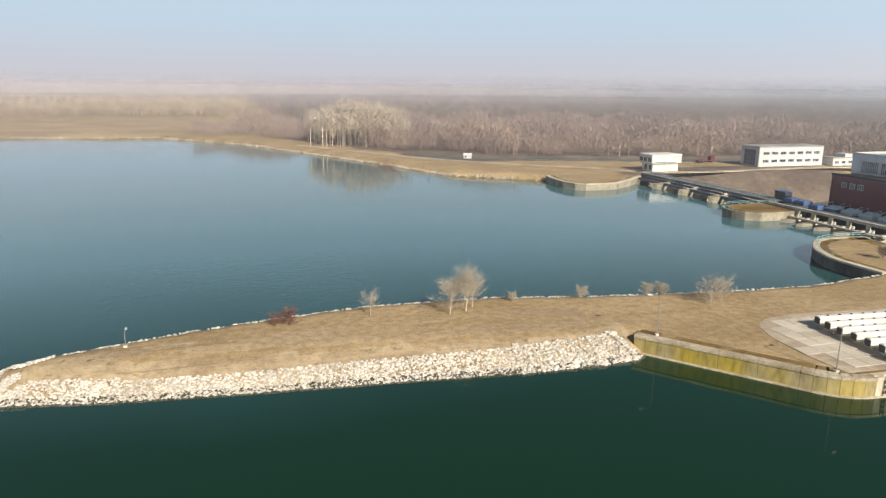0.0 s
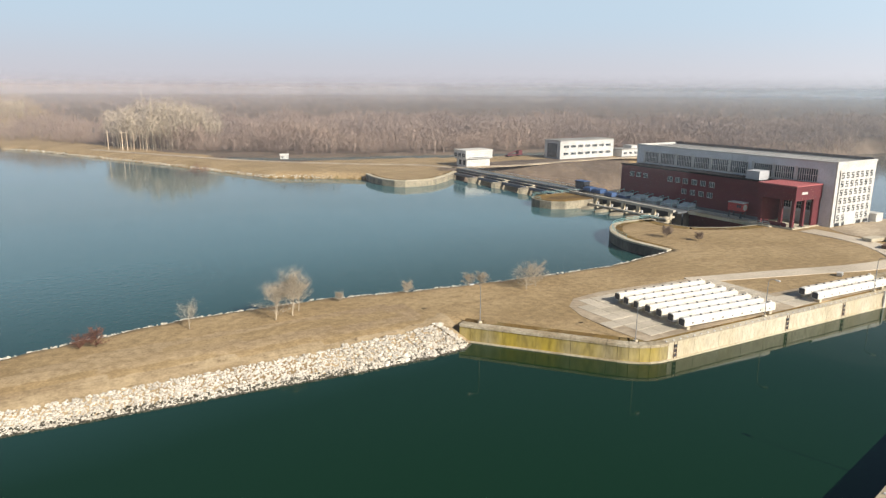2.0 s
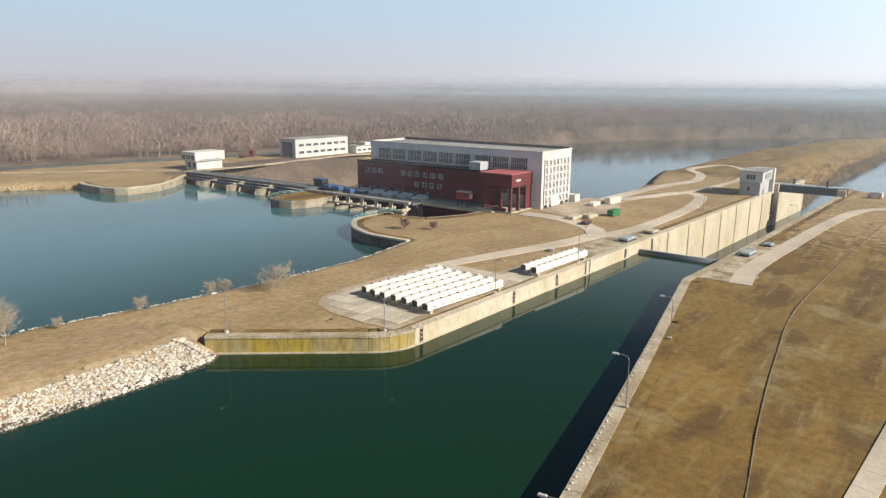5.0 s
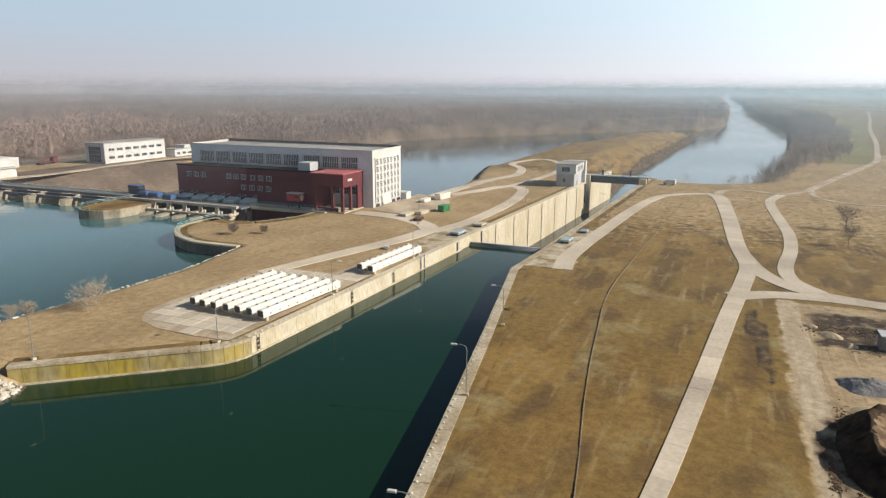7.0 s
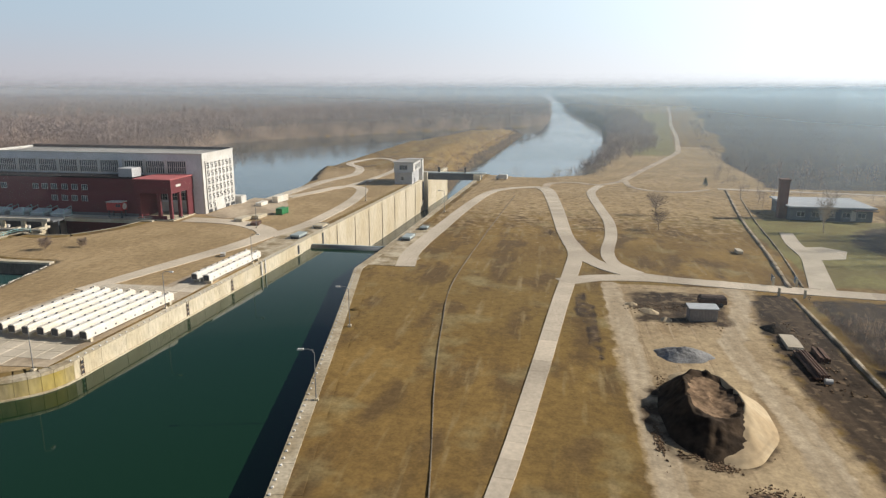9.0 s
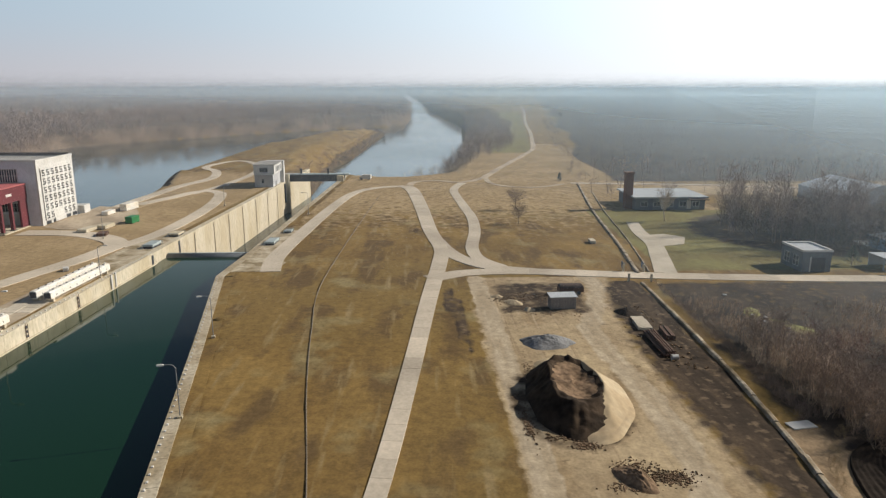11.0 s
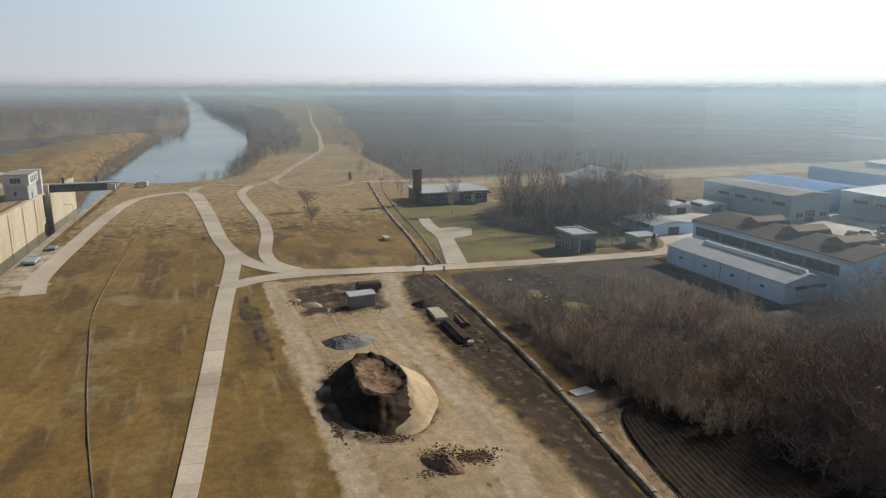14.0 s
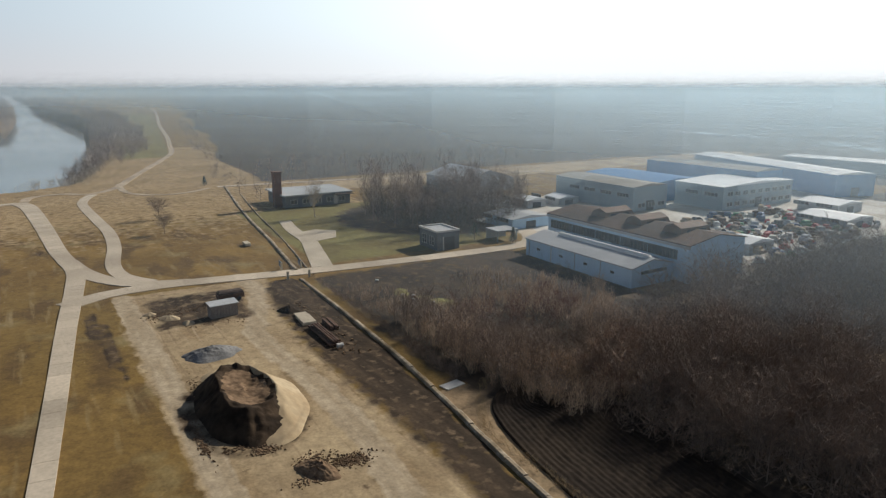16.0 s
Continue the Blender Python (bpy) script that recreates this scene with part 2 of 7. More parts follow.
    field = mix(ramp(noise_at(0.02, 6), 0.4, 0.6), (0.36, 0.27, 0.16), (0.28, 0.2, 0.12))
    lawn = mix(ramp(noise_at(0.06, 6), 0.4, 0.6), (0.19, 0.17, 0.065), (0.15, 0.125, 0.05))
    pale = mix(ramp(noise_at(0.06), 0.4, 0.62), (0.35, 0.255, 0.14), (0.28, 0.2, 0.105))
    pale = mix(ramp(noise_at(0.3, 8, (0.3, 1, 1)), 0.52, 0.72), pale, (0.27, 0.19, 0.1))
    c = mix(zone("pale"), grass, pale)
    c = mix(zone("lawn"), c, lawn)
    c = mix(zone("field"), c, field)
    litter = mix(ramp(noise_at(0.05, 7), 0.4, 0.6), (0.105, 0.08, 0.062), (0.155, 0.118, 0.09))
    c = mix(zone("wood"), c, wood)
    c = mix(zone("litter"), c, litter)
    c = mix(zone("bare"), c, bare)
    worn = mix(ramp(noise_at(0.6, 6, (0.1, 1, 1)), 0.42, 0.6), (0.41, 0.335, 0.235), (0.34, 0.27, 0.18))
    c = mix(zone("worn"), c, worn)
    hard = mix(ramp(noise_at(0.08, 7), 0.4, 0.6), (0.56, 0.54, 0.5), (0.4, 0.37, 0.32))
    c = mix(zone("hard"), c, hard)
    c = mix(zone("soil"), c, soil)
    fine = n.new("ShaderNodeVectorMath")
    fine.operation = "SCALE"
    l.new(c, fine.inputs[0])
    r = n.new("ShaderNodeMapRange")
    r.inputs["From Min"].default_value, r.inputs["From Max"].default_value = 0.3, 0.7
    r.inputs["To Min"].default_value, r.inputs["To Max"].default_value = 0.8, 1.2
    l.new(noise_at(0.7, 9), r.inputs["Value"])
    grain = n.new("ShaderNodeMapRange")
    grain.inputs["From Min"].default_value, grain.inputs["From Max"].default_value = 0.3, 0.7
    grain.inputs["To Min"].default_value, grain.inputs["To Max"].default_value = 0.85, 1.15
    l.new(noise_at(2.6, 5), grain.inputs["Value"])
    both = n.new("ShaderNodeMath")
    both.operation = "MULTIPLY"
    l.new(r.outputs[0], both.inputs[0])
    l.new(grain.outputs[0], both.inputs[1])
    l.new(both.outputs[0], fine.inputs["Scale"])
    l.new(fine.outputs[0], b.inputs["Base Color"])
    bp = n.new("ShaderNodeBump")
    bp.inputs["Strength"].default_value, bp.inputs["Distance"].default_value = 0.2, 0.3
    l.new(noise_at(1.2, 7), bp.inputs["Height"])
    l.new(bp.outputs[0], b.inputs["Normal"])
    return m


GROUND = ground_material()


def water_material(name, open_color, lee_color, rough, ripple, size):
    """Water that is dark green near the spit's lee and paler blue out in the open."""
    m = bpy.data.materials.new(name)
    m.use_nodes = True
    n, l = m.node_tree.nodes, m.node_tree.links
    b = n["Principled BSDF"]
    b.inputs["Roughness"].default_value, b.inputs["IOR"].default_value = rough, 1.33
    geo = n.new("ShaderNodeNewGeometry")
    sep = n.new("ShaderNodeSeparateXYZ")
    l.new(geo.outputs["Position"], sep.inputs[0])
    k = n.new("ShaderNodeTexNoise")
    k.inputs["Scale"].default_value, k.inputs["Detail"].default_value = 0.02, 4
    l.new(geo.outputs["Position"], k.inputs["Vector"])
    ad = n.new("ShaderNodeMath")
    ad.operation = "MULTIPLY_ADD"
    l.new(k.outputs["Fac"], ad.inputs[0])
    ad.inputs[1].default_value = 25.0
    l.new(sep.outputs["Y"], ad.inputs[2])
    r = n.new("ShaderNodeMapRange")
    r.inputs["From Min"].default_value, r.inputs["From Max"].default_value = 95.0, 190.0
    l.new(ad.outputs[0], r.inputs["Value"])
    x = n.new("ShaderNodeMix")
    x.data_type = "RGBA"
    x.inputs["A"].default_value, x.inputs["B"].default_value = (*lee_color, 1), (*open_color, 1)
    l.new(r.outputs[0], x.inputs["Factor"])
    l.new(x.outputs["Result"], b.inputs["Base Color"])
    w = n.new("ShaderNodeTexNoise")
    w.inputs["Scale"].default_value, w.inputs["Detail"].default_value = size, 3
    l.new(geo.outputs["Position"], w.inputs["Vector"])
    bp = n.new("ShaderNodeBump")
    bp.inputs["Strength"].default_value, bp.inputs["Distance"].default_value = ripple, 0.1
    l.new(w.outputs["Fac"], bp.inputs["Height"])
    l.new(bp.outputs[0], b.inputs["Normal"])
    chop = n.new("ShaderNodeMapRange")        # open water is more ruffled than the lee
    chop.inputs["To Min"].default_value, chop.inputs["To Max"].default_value = ripple, ripple * 5
    l.new(r.outputs[0], chop.inputs["Value"])
    l.new(chop.outputs[0], bp.inputs["Strength"])
    return m


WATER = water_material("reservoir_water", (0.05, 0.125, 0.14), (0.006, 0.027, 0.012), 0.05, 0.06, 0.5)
RIVER = water_material("river_water", (0.04, 0.07, 0.075), (0.04, 0.07, 0.075), 0.06, 0.035, 0.4)


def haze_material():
    """Gauze for the rings that stand in for winter haze: lets most light through and scatters the rest."""
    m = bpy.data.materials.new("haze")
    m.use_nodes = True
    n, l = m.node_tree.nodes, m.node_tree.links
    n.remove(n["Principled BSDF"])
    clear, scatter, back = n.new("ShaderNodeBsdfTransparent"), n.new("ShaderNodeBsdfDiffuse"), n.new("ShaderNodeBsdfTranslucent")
    # tint painted paler and bluer towards the sun, standing in for forward scattering
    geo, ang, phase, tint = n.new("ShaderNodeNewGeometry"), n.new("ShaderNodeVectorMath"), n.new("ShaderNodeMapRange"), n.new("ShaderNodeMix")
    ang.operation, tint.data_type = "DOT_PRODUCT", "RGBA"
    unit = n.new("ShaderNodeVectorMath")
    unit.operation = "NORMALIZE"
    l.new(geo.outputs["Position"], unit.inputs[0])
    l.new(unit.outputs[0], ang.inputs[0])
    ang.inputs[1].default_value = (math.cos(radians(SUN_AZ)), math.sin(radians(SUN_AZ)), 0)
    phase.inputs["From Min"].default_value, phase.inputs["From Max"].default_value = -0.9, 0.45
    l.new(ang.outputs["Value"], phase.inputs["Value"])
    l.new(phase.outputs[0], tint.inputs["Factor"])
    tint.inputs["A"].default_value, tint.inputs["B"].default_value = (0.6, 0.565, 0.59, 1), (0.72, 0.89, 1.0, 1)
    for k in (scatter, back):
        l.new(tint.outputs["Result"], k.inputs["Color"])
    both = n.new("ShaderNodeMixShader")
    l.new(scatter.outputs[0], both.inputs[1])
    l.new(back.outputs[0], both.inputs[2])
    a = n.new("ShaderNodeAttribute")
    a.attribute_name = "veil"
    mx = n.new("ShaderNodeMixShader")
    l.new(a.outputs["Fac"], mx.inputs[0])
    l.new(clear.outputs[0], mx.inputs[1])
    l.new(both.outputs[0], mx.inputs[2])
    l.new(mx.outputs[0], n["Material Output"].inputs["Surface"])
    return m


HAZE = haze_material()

# ---- mesh tools ----
class Shape:
    """Collects vertices and faces of one mesh."""

    def __init__(self):
        self.v, self.f = [], []

    def add(self, verts, faces):
        k = len(self.v)
        self.v += [tuple(p) for p in verts]
        self.f += [tuple(k + i for i in f) for f in faces]
        return self

    def box(self, x0, y0, z0, x1, y1, z1):
        return self.add([(x, y, z) for z in (z0, z1) for x, y in ((x0, y0), (x1, y0), (x1, y1), (x0, y1))],
                        [(0, 3, 2, 1), (4, 5, 6, 7), (0, 1, 5, 4), (1, 2, 6, 5), (2, 3, 7, 6), (3, 0, 4, 7)])

    def chamfered(self, x0, y0, z0, x1, y1, z1, c):
        """A box whose top edges are worn off by c."""
        lo = [(x0, y0), (x1, y0), (x1, y1), (x0, y1)]
        up = [(x0 + c, y0 + c), (x1 - c, y0 + c), (x1 - c, y1 - c), (x0 + c, y1 - c)]
        self.add([(x, y, z0) for x, y in lo] + [(x, y, z1 - c) for x, y in lo] + [(x, y, z1) for x, y in up],
                 [(0, 3, 2, 1), (8, 9, 10, 11)] + [(i + o, (i + 1) % 4 + o, (i + 1) % 4 + o + 4, i + o + 4) for o in (0, 4) for i in range(4)])
        return self

    def tube(self, a, b, r0, r1=None, sides=6, caps=True):
        a, b = Vector(a), Vector(b)
        d = (b - a).normalized()
        s = d.cross((0, 0, 1) if abs(d.z) < 0.9 else (1, 0, 0)).normalized()
        u = s.cross(d)
        ring = [(math.cos(2 * math.pi * i / sides), math.sin(2 * math.pi * i / sides)) for i in range(sides)]
        vs = [p + r * (c * s + q * u) for p, r in ((a, r0), (b, r0 if r1 is None else r1)) for c, q in ring]
        fs = [(i, i + sides, (i + 1) % sides + sides, (i + 1) % sides) for i in range(sides)]
        if caps:
            fs += [tuple(range(sides)), tuple(reversed(range(sides, 2 * sides)))]
        return self.add(vs, fs)

    def prism(self, pts, z0, z1):
        """An upright prism over a plan given counter-clockwise."""
        k = len(pts)
        return self.add([(x, y, z0) for x, y in pts] + [(x, y, z1) for x, y in pts],
                        [tuple(reversed(range(k))), tuple(range(k, 2 * k))] + [(i, (i + 1) % k, (i + 1) % k + k, i + k) for i in range(k)])

    def mesh(self, name, mat, smooth=False):
        me = bpy.data.meshes.new(name)
        me.from_pydata(self.v, [], self.f)
        me.materials.append(mat)
        if smooth:
            me.shade_smooth()
        me.update()
        return me


def part(name, shape, mat, parent=None, label="", smooth=False):
    ob = new(name, shape if isinstance(shape, bpy.types.Mesh) else shape.mesh(name, mat, smooth))
    ob.parent = parent
    if label:
        ob["label"] = label
    return ob


def thing(name, label, category, at=(0, 0, 0), turn=0.0, group="", kind=""):
    ob = new(name)
    ob.empty_display_size = 0.3
    ob.matrix_basis = pose(*at, 0, 0, turn)
    return tagged(ob, label, category, group, kind)


def smooth_line(pts, step=3.0):
    """A Catmull-Rom line through plan points."""
    p = [Vector(q).to_2d() if len(q) > 2 else Vector(q) for q in pts]
    p = [p[0] * 2 - p[1]] + p + [p[-1] * 2 - p[-2]]
    out = []
    for i in range(1, len(p) - 2):
        k = max(1, int((p[i + 1] - p[i]).length / step))
        for j in range(k):
            t = j / k
            out.append(0.5 * (2 * p[i] + (p[i + 1] - p[i - 1]) * t + (2 * p[i - 1] - 5 * p[i] + 4 * p[i + 1] - p[i + 2]) * t * t + (3 * p[i] - p[i - 1] - 3 * p[i + 1] + p[i + 2]) * t ** 3))
    return out + [p[-2]]


def sides_of(line, widths):
    """Left and right edges of a ribbon along a plan line."""
    left, right = [], []
    for i, p in enumerate(line):
        d = (line[min(i + 1, len(line) - 1)] - line[max(i - 1, 0)]).normalized()
        w = widths if isinstance(widths, (int, float)) else widths[0] + (widths[1] - widths[0]) * i / (len(line) - 1)
        s = Vector((-d.y, d.x)) * w / 2
        left.append(p + s)
        right.append(p - s)
    return left, right


def ribbon(shape, line, width, z0, z1):
    a, b = sides_of(line, width)
    k = len(line)
    vs = [(p.x, p.y, z) for z in (z0, z1) for e in (a, b) for p in e]
    fs = []
    for i in range(k - 1):
        fs += [(2 * k + i, 3 * k + i, 3 * k + i + 1, 2 * k + i + 1), (i, 2 * k + i, 2 * k + i + 1, i + 1), (k + i, k + i + 1, 3 * k + i + 1, 3 * k + i)]
    fs += [(0, k, 3 * k, 2 * k), (k - 1, 3 * k - 1, 4 * k - 1, 2 * k - 1)]
    return shape.add(vs, fs)


# ---- the lie of the land ----
POOL, TAIL = -3.0, -14.0     # water above and below the dam
# Shores: plan points, each with the width of the bank that rises from the water there (a quay: under 2).
LOCK_SHORE = [(-37, 108, 6), (-35, 100.5, 9), (-19, 97.4, 12), (2, 95.2, 12), (25, 93.2, 12), (40, 91.6, 11), (54, 91, 9), (60.5, 91.6, 7), (63, 93.6, 1.5),
          (78.6, 74.3, 1.5), (80.3, 72.5, 1.5), (82.6, 71.0, 1.5), (86, 70.2, 1.5), (190, 65.2, 1.5), (304, 58.6, 1.5), (352, 55.5, 14),
          (410, 57.5, 22), (475, 58.5, 24), (556, 50.5, 30), (716, 44.5, 34), (805, 40, 40)]
ISLAND = LOCK_SHORE + [(868, 42, 55), (800, 82, 45), (690, 108, 26), (551, 130, 18), (421, 133, 18),
          (351, 134, 14), (290, 119, 12), (240, 112, 1.5), (226, 112, 1.5), (226, 125, 1.5), (190, 125.6, 1.5), (182, 126.6, 1.5), (176.6, 128.4, 1.5), (168.7, 133.5, 1.5), (166.6, 139, 1.5), (167, 144.5, 1.5), (168.5, 148.5, 1.5),
          (163, 150, 1.5), (156, 150, 1.5), (147, 145, 1.5), (141, 137, 1.5), (138.3, 128, 1.5), (138.5, 117.5, 2.5),
          (114, 114, 2.5), (90, 116, 2.5), (66, 119.5, 2.5), (45, 124.2, 2.5), (21, 124.6, 2.5), (5, 122, 2.5), (-9, 119, 2.5), (-20, 115.6, 2.5), (-29.5, 112.6, 2.5)]
RIGHT_BANK = [(-5000, -1000, 8), (-5000, -500, 8), (-80, 3.2, 1.5), (58, 27.5, 1.5), (104, 36.1, 1.5), (146, 44.3, 1.5), (168, 42.8, 1.5), (304, 36.0, 1.5),
              (328, 34.7, 10), (337, 28, 16), (336, 10, 16), (345, -2, 18), (395, -12, 18), (500, -25, 18), (640, -42, 18), (1060, -65, 18), (1430, -50, 18), (2110, -20, 20), (2990, -5, 20), (5000, 60, 30), (5000, -5000, 20), (-5000, -5000, 20)]
LEFT_BANK = [(-5000, 760, 10), (-900, 720, 10), (-187, 645, 10), (-61, 622, 10), (5, 543, 9), (72, 400, 7), (101, 328, 6), (128, 310, 5), (140, 300, 2), (138, 278, 1.5), (144, 267.5, 1.5),
             (160, 268.5, 1.5), (184, 288, 1.5), (200, 290, 20), (262, 270, 26), (420, 300, 16), (645, 328, 14), (725, 290, 14), (870, 185, 14), (975, 95, 14), (1002, 48, 14), (1085, 17, 14), (1315, 13, 14), (1790, 17, 14), (2750, 27, 20), (5000, 100, 20), (5000, 5000, 20), (-5000, 5000, 20)]


def shore_distance(px, py, shore):
    """Signed distance into the land, and the bank width of the nearest stretch."""
    best, width, inside = np.full(px.shape, 1e9), np.ones(px.shape), np.zeros(px.shape, bool)
    for (x0, y0, w), (x1, y1, _) in zip(shore, shore[1:] + shore[:1]):
        dx, dy = x1 - x0, y1 - y0
        t = np.clip(((px - x0) * dx + (py - y0) * dy) / (dx * dx + dy * dy), 0, 1)
        d = np.hypot(px - x0 - t * dx, py - y0 - t * dy)
        m = d < best
        best[m], width[m] = d[m], w
        if y0 != y1:
            inside ^= ((y0 > py) != (y1 > py)) & (px < dx * (py - y0) / dy + x0)
    return np.where(inside, best, -best), width


ARM = [(100, 416), (118, 400), (134, 391), (149, 384), (168, 379), (193, 374), (224, 363), (262, 354), (300, 350)]


def arm_distance(px, py):
    """Distance from the middle of the river's side arm."""
    best = np.full(np.shape(px), 1e9)
    for (x0, y0), (x1, y1) in zip(ARM, ARM[1:]):
        t = np.clip(((px - x0) * (x1 - x0) + (py - y0) * (y1 - y0)) / ((x1 - x0) ** 2 + (y1 - y0) ** 2), 0, 1)
        best = np.minimum(best, np.hypot(px - x0 - t * (x1 - x0), py - y0 - t * (y1 - y0)))
    return best


def land_height(px, py):
    z = np.full(px.shape, -30.0)
    for shore in (ISLAND, RIGHT_BANK, LEFT_BANK):
        d, w = shore_distance(px, py, shore)
        level = np.where(px > 177, TAIL, POOL)
        t = np.clip(d / w, 0, 1)
        rise = np.where(w < 2, np.where(d > 1.45, 0.0, level - 3), level * (1 - t * (1.6 - 0.6 * t)))
        z = np.maximum(z, np.where(d > 0, rise, np.maximum(level - 4, level + d * 0.6)))
    near = arm_distance(px, py)
    return np.where(near < 14, np.minimum(z, -3.5 + 3.5 * np.clip((near - 7) / 6, 0, 1)), z)


def blob(px, py, x, y, rx, ry, turn=0.0, soft=0.25):
    c, s = math.cos(radians(turn)), math.sin(radians(turn))
    a, b = ((px - x) * c + (py - y) * s) / rx, (-(px - x) * s + (py - y) * c) / ry
    return np.clip((1 - np.hypot(a, b)) / soft + 0.5, 0, 1)


def near_line(px, py, line, half):
    """How far inside a strip along a plan line a place lies, from 0 to 1."""
    best = np.full(px.shape, 1e9)
    for (x0, y0), (x1, y1) in zip(line, line[1:]):
        t = np.clip(((px - x0) * (x1 - x0) + (py - y0) * (y1 - y0)) / ((x1 - x0) ** 2 + (y1 - y0) ** 2), 0, 1)
        best = np.minimum(best, np.hypot(px - x0 - t * (x1 - x0), py - y0 - t * (y1 - y0)))
    return np.clip((half - best) / 1.5 + 0.5, 0, 1)


def rect(px, py, x0, y0, x1, y1, soft=2.0):
    return np.clip(np.minimum(np.minimum(px - x0, x1 - px), np.minimum(py - y0, y1 - py)) / soft + 0.5, 0, 1)


def axis(lo, hi, a, b, fine):
    """Coordinates, fine from a to b and ever wider beyond."""
    mid = list(np.arange(a, b + fine / 2, fine))
    up, down, s = [b], [a], fine
    while up[-1] < hi:
        s *= 1.06
        up.append(min(hi, up[-1] + s))
    s = fine
    while down[-1] > lo:
        s *= 1.06
        down.append(max(lo, down[-1] - s))
    return np.array(down[:0:-1] + mid + up[1:])


